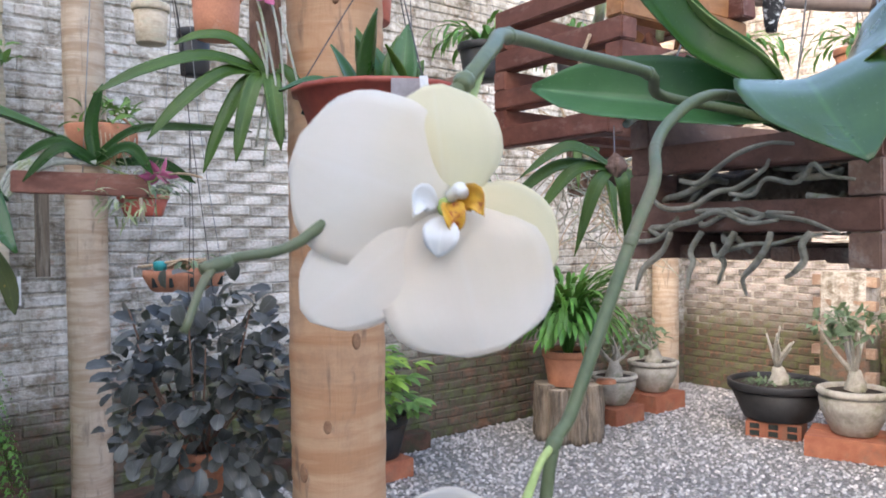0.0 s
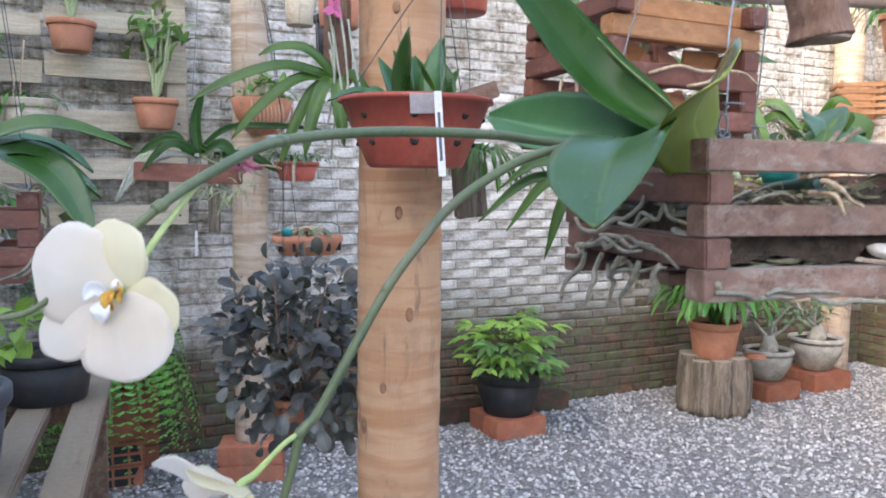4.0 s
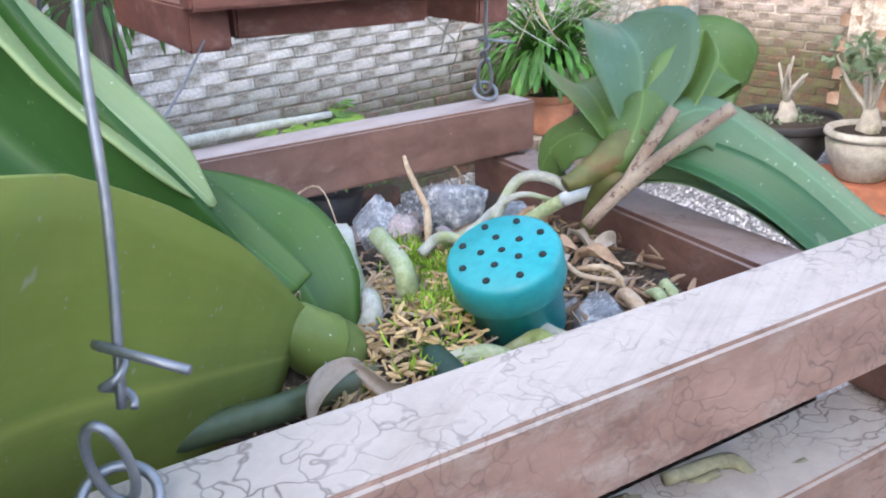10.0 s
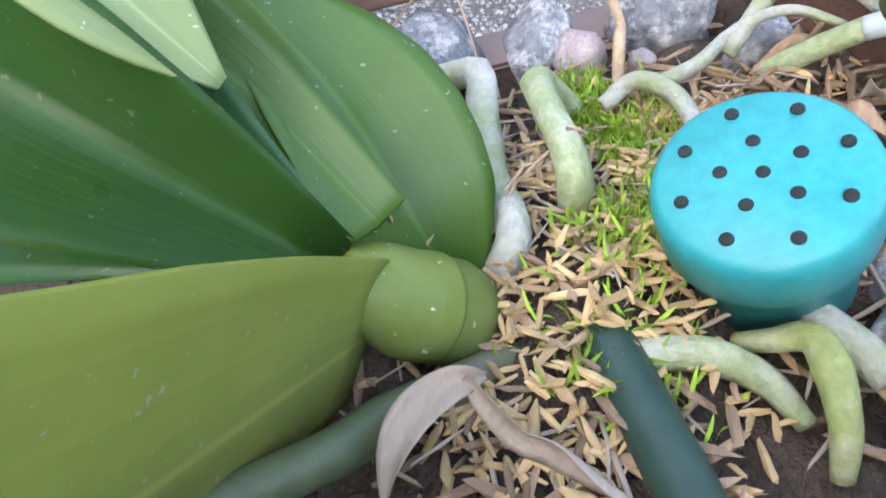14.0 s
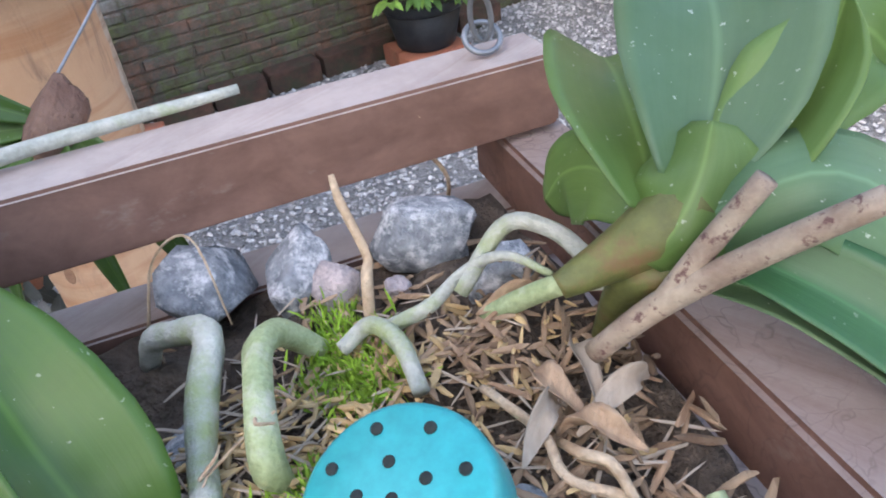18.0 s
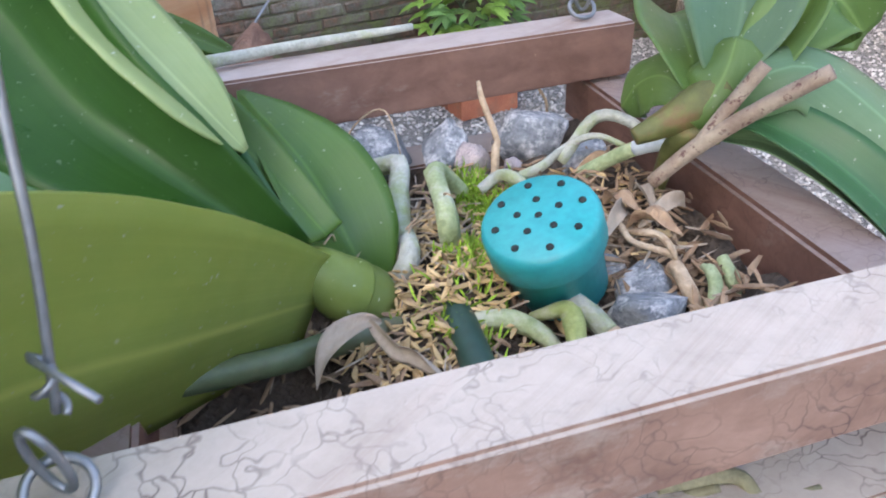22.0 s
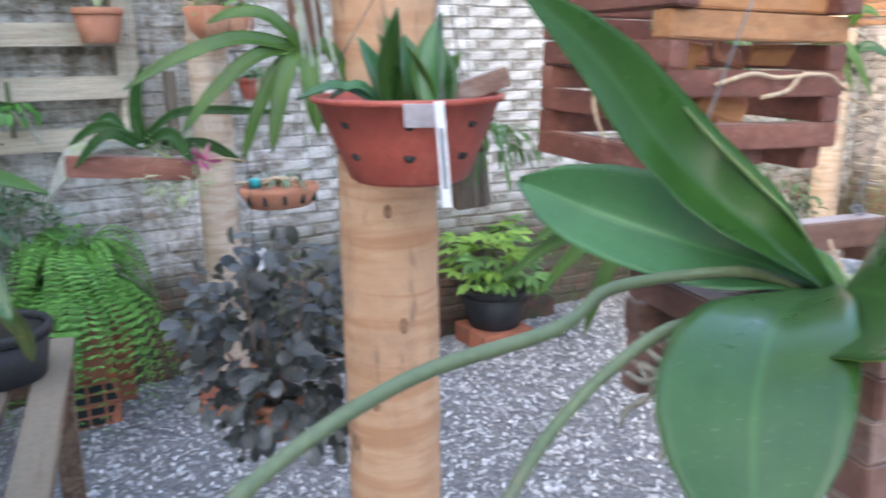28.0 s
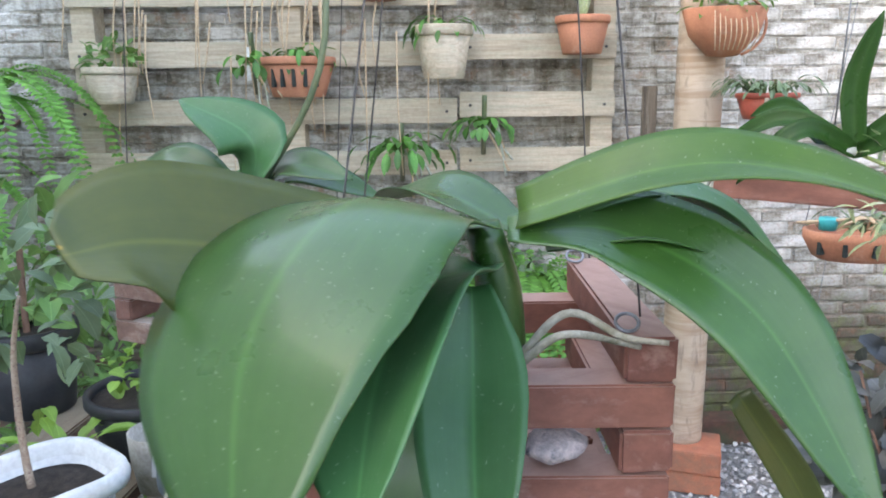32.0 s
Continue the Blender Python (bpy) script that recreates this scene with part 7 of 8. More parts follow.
for k in range(8):
    part("root", tube([at + Vector((rnd.uniform(-0.08, 0.08), -0.03, 0.06)), at + Vector((rnd.uniform(-0.1, 0.1), -0.04, 0.085)), at + Vector((rnd.uniform(-0.11, 0.11), -0.05, 0.065))], 0.003, 5, 8), M_ROOT_TAN, pl)
solo("shaker", lathe(((0, 0), (0.016, 0), (0.018, 0.02), (0.016, 0.024), (0, 0.025)), 20, Matrix.Translation(at + Vector((-0.05, -0.04, 0.055)))), M_CAP, "pale turquoise shaker cap in the oval pot", "shaker")
tg = solo("plant_tag", box(Matrix.Translation((-0.755, 2.13, 0.965)), -0.012, 0.012, -0.001, 0.001, -0.06, 0.06, 0.0005), M_TAG, "white plastic tag hung below the oval pot", "tag", "plant tags")
part("thread", tube([(-0.755, 2.13, 1.025), (-0.75, 2.13, 1.09), (-0.745, 2.13, 1.15)], 0.0007, 5, 4), M_WIRE, tg)

# the orchid on a wooden bar, with pink flowers
BAR = pose(-0.66, 1.255, 1.385, 0, 2, 12)
bar = thing("wooden_bar", BAR.translation, "dark red wooden bar hung level with an orchid tied on", "bar")
part("bar", box(BAR, 0, 0.2, -0.014, 0.014, -0.02, 0.014, 0.002), M_RED_X, bar)
part("hanger", tube([BAR @ Vector((0.1, 0, 0.014)), BAR @ Vector((0.1, 0.05, 0.5)), BAR @ Vector((0.1, 0.1, 1.0))], 0.0009, 5, 6), M_WIRE, bar)
vd = planted("bar_orchid", BAR @ Vector((0.12, 0, 0.02)), "orchid with thick keeled leaves and pink buds on a bar", "orchid")
c = BAR @ Vector((0.12, 0, 0.03))
for mid, w in (([(0, 0, 0), (-0.005, 0, 0.06), (0.012, 0, 0.125)], 0.028), ([(0, 0, 0.0), (-0.06, -0.01, 0.03), (-0.12, -0.02, 0.0)], 0.026), ([(0, 0, 0.01), (0.06, 0.0, 0.05), (0.14, 0.01, 0.055), (0.24, 0.02, 0.05)], 0.02), ([(0, 0, 0), (0.06, -0.02, 0.02), (0.1, -0.03, -0.02)], 0.028),
               ([(0, 0, 0), (-0.04, -0.03, 0.02), (-0.09, -0.05, -0.03)], 0.026), ([(0.03, 0, 0), (0.09, 0.03, 0.0), (0.14, 0.05, -0.03)], 0.024), ([(-0.02, 0, 0), (-0.07, 0.03, 0.04), (-0.11, 0.04, 0.03)], 0.022)):
    part("leaf", leaf([c + Vector(q) for q in mid], w * 0.8, (0.1, -0.8, 0.5), 0.5, STRAP, 6, 14), M_LEAF_DARKENED, vd)
for k in range(7):
    part("root", tube([c, c + Vector((-0.05 - 0.01 * k, -0.02, 0.0)), c + Vector((-0.09 - 0.012 * k, -0.03, -0.02 - 0.012 * k))], (0.005, 0.004, 0.003), 6, 10, 0.2, k), M_ROOT, vd)
foliage("moss", bushy(rnd, c + Vector((0.05, 0, -0.04)), (0.06, 0.03, 0.05), 120, 0.03, 0.15), M_ROOT_GREEN, vd)
fl = Vector((-0.445, 1.285, 1.392))
hd = part("flower_cluster", tube([fl, fl + Vector((-0.02, 0, -0.01)), c], 0.002, 6, 8), M_LIME_STEM, vd)
for k in range(12):
    d = Vector((rnd.gauss(0, 1), rnd.gauss(-0.4, 1), rnd.gauss(0, 0.7))).normalized()
    part("petal", leaf([fl, fl + d * 0.016, fl + d * 0.03], 0.016, d.orthogonal(), 0.3, OVAL, 4, 8, 0.0006), M_PINK, hd)
part("stalk", tube([fl, fl + Vector((0.04, 0.0, 0.002)), fl + Vector((0.065, 0.01, -0.004))], 0.0018, 6, 8), M_ROOT_TAN, vd)

# the long-leaved orchid hanging beside the thick post
at = Vector((-0.308, 1.33, 1.493))
pl = planted("hanging_orchid", at, "orchid of long hanging strap leaves on a slab", "orchid")
part("slab", box(Matrix.Translation(at), 0.0, 0.045, -0.012, 0.012, 0.05, 0.24, 0.004, 0.004), M_BARK, pl)
part("hanger", tube([at + Vector((0.022, 0, 0.24)), at + Vector((0.022, 0.01, 0.27)), at + Vector((0.022, -0.03, 0.295))], 0.001, 5, 6), M_WIRE, pl)
b0 = at + Vector((0.03, -0.015, 0.06))
for x, z, w, y in ((-0.25, -0.05, 0.03, -0.02), (-0.17, -0.115, 0.03, -0.04), (-0.04, -0.145, 0.032, -0.05), (0.03, -0.125, 0.034, -0.05), (-0.1, -0.16, 0.028, -0.01), (-0.15, 0.04, 0.026, 0.02), (0.08, -0.08, 0.028, 0.01)):
    tip = b0 + Vector((x * 0.9, x * 0.44 + y, z))
    part("leaf", leaf([b0, b0.lerp(tip, 0.35) + Vector((0, -0.01, 0.035)), b0.lerp(tip, 0.7) + Vector((0, -0.01, 0.025)), tip], w * 0.85, (0.2, -0.75, 0.6), 0.35, STRAP, 6, 16), M_LEAF_LIGHT, pl)
for k in range(6):
    p = at + Vector((rnd.uniform(0.0, 0.09), -0.02, rnd.uniform(0.1, 0.2)))
    part("root", tube([p, p + Vector((0.02, -0.02, -0.08)), p + Vector((0.05 - 0.01 * k, -0.02, -0.2))], 0.0022, 5, 10, 0.2, k), M_ROOT, pl)
for k in range(5):
    d = Vector((rnd.gauss(0, 1), -0.5, rnd.gauss(0, 1))).normalized()
    p = at + Vector((0.03, -0.03, 0.18))
    part("petal", leaf([p, p + d * 0.012, p + d * 0.024], 0.014, (0, -1, 0.2), 0.3, OVAL, 4, 8, 0.0006), M_PINK, pl)

# things behind the thick post and bowl
ob = solo("wood_slab", box(Matrix.Translation((-0.05, 1.433, 1.3)) @ pose(0, 0, 0, 0, -4, 20), -0.029, 0.029, -0.016, 0.016, 0, 0.14, 0.004, 0.004), M_STUMP, "dark weathered wooden slab hung behind the bowl", "slab")
part("hanger", tube([(-0.055, 1.433, 1.44), (-0.05, 1.4, 1.6), (-0.05, 1.3, 1.74)], 0.001, 5, 6), M_WIRE, ob)
pl = planted("grassy_orchid", (-0.02, 1.43, 1.41), "thin-leaved tufted orchid on the hanging slab", "orchid")
foliage("leaves", spray(rnd, (-0.03, 1.42, 1.425), 44, 0.15, 0.6, 0.007, 1.3, 3), M_SWORD, pl)
for at, label, mat, r, h in (((-1.03, 2.84, 1.96), "pale clay pot hung high by the slim post", M_PALLET, 0.065, 0.14), ((-0.196, 1.95, 1.796), "orange plastic pot hung above the pipe", M_BOWL_RED, 0.09, 0.2), ((-0.6, 2.15, 1.81), "orange clay pot hung high", M_CLAY, 0.07, 0.13), ((-0.76, 2.47, 1.775), "black plastic pot hung high", M_BLACK_POT, 0.053, 0.14)):
    ob = pot(at, r, r * 0.75, h, mat, label, "plant pot", "high hanging pots")
    for k in range(3):
        a = radians(90 + 120 * k)
        part("hanger", tube([Vector(at) + Vector((r * 0.97 * math.cos(a), r * 0.97 * math.sin(a), h)), Vector(at) + Vector((0, 0, h + 0.3)), Vector(at) + Vector((0, 0, h + 0.6))], 0.001, 5, 6), M_WIRE, ob)
beam = solo("hung_plank", box(Matrix.Translation((-0.25, 0.94, 1.695)) @ pose(0, 0, 0, 0, 3, 12), -0.23, 0.088, -0.03, 0.03, -0.022, 0.022, 0.003, 0.002), M_STUMP, "dark weathered plank hung below the pipe", "plank")
part("tag", box(Matrix.Translation((-0.2, 0.915, 1.7)) @ pose(0, 0, 0, 0, -6, 12), -0.009, 0.009, -0.001, 0.001, -0.022, 0.04, 0.0004), M_TAG, beam, "white plastic tag")
for dx in (-0.2, 0.06):
    part("hanger", tube([(-0.25 + dx, 0.94, 1.71), (-0.25 + dx, 1.1, 1.9), (-0.25 + dx, 1.3, 1.775 - 0.15 * dx)], 0.001, 5, 6), M_WIRE, beam)


# ---- the bench and what stands on it ----
bench = thing("slatted_bench", G(-0.2, 1.9, 0), "weathered brown slatted wooden bench", "bench")
BENCH = GARDEN @ pose(0.16, 1.56, 0, 0, 0, -6.5)
for k in range(9):
    x = -0.13 * k + random.uniform(-0.008, 0.008)
    part("slat", box(BENCH, x - 0.042, x + 0.042, -0.55 + random.uniform(-0.03, 0.03), 0.9, 0.722, 0.75, 0.004, 0.003), M_BENCH, bench)
for y in (-0.4, 0.72):
    part("cross_beam", box(BENCH, -1.1, 0.05, y, y + 0.06, 0.65, 0.7215, 0.003), M_BENCH, bench)
    for x in (-1.07, -0.02):
        part("leg", box(BENCH, x, x + 0.06, y + 0.005, y + 0.055, 0, 0.6495, 0.003), M_BENCH, bench)
ZB = 0.752
pot(G(-0.06, 1.58, ZB), 0.135, 0.1, 0.2, M_GREY_POT, "dark grey plastic pot half filled with bark on the bench", "plant pot", "pots on the bench", 0.016, soil=False)
cells = []
for _ in range(160):
    a, q = rnd.uniform(0, 6.28), 0.115 * rnd.random() ** 0.5
    p = G(-0.06, 1.58, ZB + 0.165) + Vector((q * math.cos(a), q * math.sin(a), rnd.uniform(-0.008, 0.012)))
    cells.append((p.x, p.y, p.z, 0.013, 0.009, 0.006, rnd.uniform(-0.6, 0.6), rnd.uniform(-0.6, 0.6), rnd.uniform(0, 6)))
scatter("bark_mulch", cells, M_DRY, None, "pale bark pieces filling the grey pot", "mulch")
part_floor = lathe(((0, 0.15), (0.118, 0.15), (0.118, 0.158), (0, 0.16)), 24, Matrix.Translation(G(-0.06, 1.58, ZB)))
tagged(part("mulch_bed", part_floor, M_CHIP, None), "brown bark bed in the grey pot", "mulch", kind="stuff")
pot(G(0.13, 2.2, ZB), 0.13, 0.1, 0.14, M_BLACK_POT, "black plastic pot at the bench's end", "plant pot", "pots on the bench", 0.014)
pl = planted("leafy_plant", G(0.08, 2.2, 0.88), "young plant with yellow-green leaves in a black pot")
foliage("leaves", bushy(rnd, G(0.05, 2.18, 0.95), (0.07, 0.07, 0.07), 40, 0.08, 0.5), M_MAPLE, pl)
m = Matrix.Translation(G(-0.58, 1.74, ZB))
wp = thing("white_pot", G(-0.58, 1.74, ZB), "white octagonal plastic pot with soil on the bench", "plant pot", "pots on the bench")
def squared(bm, centre, corner):
    """Push the round sides of a turned shape out into four soft corners."""
    for v in bm.verts:
        d = v.co - centre
        r_ = math.hypot(d.x, d.y)
        if r_ > 1e-6:
            k = 1 + corner * (abs(d.x * d.y) * 2 / r_ ** 2) ** 2
            v.co.x, v.co.y = centre.x + d.x * k, centre.y + d.y * k
    return bm


part("body", squared(lathe(((0, 0), (0.068, 0), (0.073, 0.005), (0.092, 0.125), (0.086, 0.125), (0.068, 0.02), (0, 0.02)), 48, m), m.translation, 0.16), M_WHITE_POT, wp)
part("rim", squared(lathe(((0.086, 0.116), (0.098, 0.116), (0.108, 0.122), (0.11, 0.135), (0.106, 0.148), (0.098, 0.151), (0.09, 0.146), (0.086, 0.116)), 48, m), m.translation, 0.16), M_WHITE_POT, wp)
part("soil", lathe(((0, 0.122), (0.06, 0.118), (0.097, 0.112), (0.09, 0.1), (0, 0.1)), 16, m), M_SOIL, wp)
pl = planted("potted_shrub", G(-0.6, 1.74, 0.865), "small woody shrub with dark green leaves in the white pot", "shrub")
c = G(-0.6, 1.74, 0.865)
part("trunk", tube([c, c + Vector((-0.04, 0.01, 0.08)), c + Vector((-0.06, 0.02, 0.2)), c + Vector((-0.04, 0.03, 0.3))], (0.007, 0.006, 0.005, 0.003), 8, 12, 0.2), M_TWIG, pl)
part("label_stick", box(Matrix.Translation(c + Vector((-0.06, -0.05, 0))) @ pose(0, 0, 0, 0, -50, 20), -0.006, 0.006, -0.001, 0.001, 0, 0.06, 0.0003), M_TAG, pl)
foliage("leaves", bushy(rnd, c + Vector((-0.04, 0.04, 0.3)), (0.16, 0.12, 0.13), 70, 0.06, 0.5), M_GREY_GREEN, pl)
for s, n, r, h, label in ((-0.56, 2.16, 0.13, 0.12, "wide black plastic pot with seedlings on the bench"), (-0.9, 2.35, 0.11, 0.2, "tall black plastic pot at the back of the bench"), (-0.3, 1.75, 0.105, 0.16, "grey-blue plastic pot behind the orchid"), (-0.28, 2.1, 0.11, 0.17, "black plastic pot behind the orchid"), (-0.92, 1.98, 0.1, 0.12, "brown plastic pot on the bench")):
    pot(G(s, n, ZB), r, r * 0.78, h, M_GREY_POT if "grey" in label else M_BLACK_POT, label, "plant pot", "pots on the bench", 0.012)
pl = planted("seedlings", G(-0.56, 2.16, 0.86), "small pale green seedlings")
foliage("leaves", bushy(rnd, G(-0.56, 2.16, 0.92), (0.1, 0.1, 0.05), 50, 0.035, 0.8), M_MAPLE, pl)
pl = planted("broad_leaf_shrub", G(-0.9, 2.35, 0.93), "shrub with dark oval leaves in a tall pot", "shrub")
foliage("leaves", bushy(rnd, G(-0.92, 2.4, 1.1), (0.22, 0.2, 0.17), 170, 0.1, 0.42), M_GREEN, pl)
part("stem", tube([G(-0.9, 2.35, 0.9), G(-0.91, 2.37, 1.0), G(-0.92, 2.4, 1.15)], 0.008, 6, 6), M_BARK, pl)
pl = planted("bromeliad", G(-0.66, 1.98, 0.80), "spiky yellow-green bromeliad between the pots", "bromeliad")
foliage("leaves", spray(rnd, G(-0.66, 1.98, 0.78), 14, 0.24, 1.6, 0.03, 0.6, 3), M_MAPLE, pl)
pot(G(-0.66, 1.98, ZB), 0.06, 0.045, 0.06, M_BLACK_POT, "small black pot of the bromeliad", "plant pot", "pots on the bench", 0.008)
solo("shaker", lathe(((0, 0), (0.016, 0), (0.018, 0.03), (0.019, 0.032), (0.019, 0.044), (0.016, 0.047), (0, 0.048)), 24, Matrix.Translation(G(-0.69, 1.86, ZB))), M_CAP, "turquoise capped shaker standing on the bench", "shaker")
jar = thing("glass_jar", G(-0.48, 1.97, ZB), "cloudy plastic jar with cuttings and a white tag", "jar")
part("body", lathe(((0, 0), (0.045, 0), (0.055, 0.06), (0.058, 0.11), (0.054, 0.11), (0.05, 0.06), (0, 0.01)), 24, Matrix.Translation(G(-0.48, 1.97, ZB))), M_CEMENT, jar)
part("tag", box(Matrix.Translation(G(-0.46, 1.9, ZB + 0.05)) @ pose(0, 0, 0, 0, 5, 40), -0.016, 0.016, -0.001, 0.001, 0, 0.09, 0.0004), M_TAG, jar, "white plastic tag")
part("dry_leaf", leaf([G(-0.45, 1.97, ZB + 0.08), G(-0.41, 1.98, ZB + 0.15), G(-0.37, 1.99, ZB + 0.2)], 0.045, (0, -1, 0.3), 0.3, OVAL, 6, 12), M_DRY, jar)
# weeds that hang over the bench's near edge
pl = planted("creeping_weed", G(-0.45, 1.62, 0.76), "small pale green creeping plants on the bench")
foliage("leaves", bushy(rnd, G(-0.36, 1.6, 0.79), (0.24, 0.12, 0.05), 260, 0.027, 0.8), M_MAPLE, pl)
foliage("dark_leaves", bushy(rnd, G(-0.56, 1.56, 0.79), (0.2, 0.1, 0.05), 260, 0.028, 0.7), M_GREY_GREEN, pl)
part("soil_mat", rock(G(-0.42, 1.58, 0.754), (0.26, 0.1, 0.015), 5, 0.2), M_SOIL, pl)
solo("plastic_tray", box(GARDEN, -0.35, -0.22, 1.68, 1.84, ZB, ZB + 0.02, 0.005), M_WHITE_POT, "flat white plastic tray on the bench", "tray")
# green behind the bench
for s, n, z, rad, cnt, size, mat, label in ((-0.9, 3.1, 0.45, (0.45, 0.3, 0.35), 420, 0.09, M_GREEN, "mixed green shrub behind the bench"), (-0.35, 3.2, 0.5, (0.4, 0.25, 0.3), 360, 0.08, M_GREY_GREEN, "grey-green shrub behind the bench"), (-1.35, 2.7, 0.7, (0.35, 0.35, 0.4), 420, 0.09, M_GREEN, "tall leafy shrub beside the bench")):
    pl = planted("shrub", G(s, n, 0), label, "shrub")
    foliage("leaves", bushy(rnd, G(s, n, z), rad, cnt, size, 0.4), mat, pl)
    for k in range(6):
        part("stem", tube([G(s, n, 0), G(s + rnd.uniform(-0.15, 0.15), n, z * 0.7), G(s + rnd.uniform(-0.3, 0.3), n + rnd.uniform(-0.2, 0.2), z * 1.3)], (0.01, 0.005), 6, 8), M_BARK, pl)
for s, n, z, cnt, ln, tow in ((-1.6, 3.5, 1.4, 16, 0.62, -30), (-0.35, 2.75, 0.7, 20, 0.5, -50), (-1.75, 3.4, 1.12, 12, 0.55, -30)):
    rows, ribs = fern_rows(rnd, G(s, n, z), cnt + 10, ln, 0.9, 0.05, 3.2, radians(tow), 0.8, 46)
    pl = planted("fern", G(s, n, z - 0.12), "pale green arching fern on the wall" if z > 1 else "green fern behind the bench", "fern")
    foliage("fronds", rows, M_FERN, pl)
    part("root_ball", rock(G(s, n + 0.05, z - 0.04), (0.09, 0.09, 0.08), int(100 * z)), M_COMPOST, pl)
    if z > 1:
        part("bracket", tube([G(s, n, z - 0.05), G(s, n + 0.1, z - 0.1), G(s, WALL_N + 0.012, z - 0.05)], 0.01, 6, 6), M_BARK, pl)
    else:
        pot(G(s, n, 0), 0.16, 0.12, z - 0.1, M_BLACK_POT, "black tub of the fern", lip=0.015)

# the carved wooden bird's tail
def perch(x, z):
    """A place on the slanting bird: sideways from its middle line, and up."""
    return Vector((-1.175 - (1.45 - z) * 0.4 + x * 0.8, 0.66 + x * 0.6, z))


bird = thing("wooden_parrot", perch(0, 1.05), "red painted carved wooden parrot ornament hung on a cord", "ornament")
for k, (x, z, w, ln, y) in enumerate(((0.0, 1.8, 0.12, 0.42, 0.0), (0.03, 1.6, 0.075, 0.34, -0.012), (-0.03, 1.58, 0.075, 0.36, -0.01), (0.025, 1.42, 0.055, 0.28, -0.006), (-0.015, 1.36, 0.06, 0.32, 0.004), (0.0, 1.28, 0.05, 0.27, 0.0), (0.012, 1.2, 0.035, 0.2, -0.01))):
    part("body" if k == 0 else "wing" if k < 3 else "tail_feather", leaf([perch(x, z - ln * f) + Vector((0, y, 0)) for f in (0, 0.35, 0.7, 1.0)], w, (0.3, -0.95, 0), -0.25, BLUNT, 8, 16, 0.014), M_PARROT, bird)
part("cord", tube([perch(0, 1.78), perch(0, 1.9), perch(0, 2.2)], 0.003, 6, 4), M_ROPE, bird)
for k in range(4):
    part("blue_feather", leaf([perch(0.016 * k, 1.62), perch(0.02 + 0.016 * k, 1.57) + Vector((0, -0.02, 0)), perch(0.025 + 0.018 * k, 1.5) + Vector((0, -0.022, 0))], 0.026, (0.3, -0.95, 0), -0.1, BLUNT, 4, 10, 0.008), M_PARROT_BLUE, bird, "blue painted feather")
solo("clay_ornament", rock(G(-0.72, 1.6, 0.79), (0.05, 0.045, 0.045), 9, 0.2), M_CLAY, "rounded orange clay ornament on the bench", "ornament")

# ---- the hanging plants on the right ----
ob = thing("leafy_cane_orchid", (0.74, 1.32, 1.72), "cane orchid with big pointed green leaves hung on the pipe", "orchid")
part("cane", tube([(0.5, 1.32, 1.70), (0.62, 1.32, 1.735), (0.8, 1.32, 1.765), (1.02, 1.32, 1.78)], (0.006, 0.009, 0.009, 0.006), 8, 16), M_ROOT_GREEN, ob)
part("cane", tube([(0.64, 1.31, 1.72), (0.76, 1.34, 1.80), (0.95, 1.36, 1.86)], (0.008, 0.006), 8, 10), M_ROOT_GREEN, ob)
part("tie", tube([(0.7, 1.30, 1.63), (0.715, 1.31, 1.69), (0.72, 1.32, 1.75)], 0.002, 5, 6), M_WIRE, ob)
for x, y, z, dx, dz, w in ((0.60, 1.30, 1.735, 0.05, -0.06, 0.045), (0.66, 1.30, 1.75, -0.03, -0.08, 0.045), (0.72, 1.29, 1.76, 0.07, -0.13, 0.06), (0.78, 1.30, 1.76, -0.04, -0.12, 0.05), (0.82, 1.29, 1.765, 0.02, -0.14, 0.05), (0.87, 1.30, 1.77, 0.03, -0.11, 0.05),
                           (0.92, 1.31, 1.775, -0.02, -0.1, 0.045), (0.97, 1.30, 1.78, 0.05, -0.09, 0.045), (0.75, 1.33, 1.80, -0.09, -0.04, 0.05), (0.88, 1.35, 1.83, 0.09, -0.06, 0.05), (1.0, 1.32, 1.79, 0.08, -0.02, 0.045)):
    b0 = Vector((x, y, z))
    part("leaf", leaf([b0, b0 + Vector((dx * 0.6, -0.03, dz * 0.35)), b0 + Vector((dx, -0.04, dz))], w, (0.1, -0.8, 0.6), 0.25, OVAL, 6, 14), rnd.choice((M_LEAF_YOUNG, M_LEAF_LIGHT, M_LEAF_BLUE)), ob)
ob = thing("twisted_cord", (0.515, 1.28, 1.60), "black and white twisted cord hung over the pipe", "cord")
part("cord", tube([(0.53, 1.285, 1.75), (0.522, 1.282, 1.69), (0.515, 1.28, 1.64), (0.513, 1.28, 1.605)], (0.014, 0.018, 0.014, 0.008), 10, 14, 0.2), M_ROPE, ob)
for k in range(12):
    a = k * 0.9
    part("white_strand", tube([(0.52 + 0.016 * math.cos(a), 1.28 + 0.016 * math.sin(a), 1.64 + 0.008 * k), (0.525 + 0.02 * math.cos(a + 1), 1.28 + 0.02 * math.sin(a + 1), 1.65 + 0.008 * k), (0.525 + 0.016 * math.cos(a + 2), 1.28 + 0.016 * math.sin(a + 2), 1.66 + 0.008 * k)], 0.0018, 5, 6), M_TAG, ob)
part("tag", box(Matrix.Translation((0.575, 1.275, 1.665)) @ pose(0, 0, 0, 0, 20, 0), -0.008, 0.008, -0.001, 0.001, 0, 0.04, 0.0004), M_TAG, ob, "white tag")
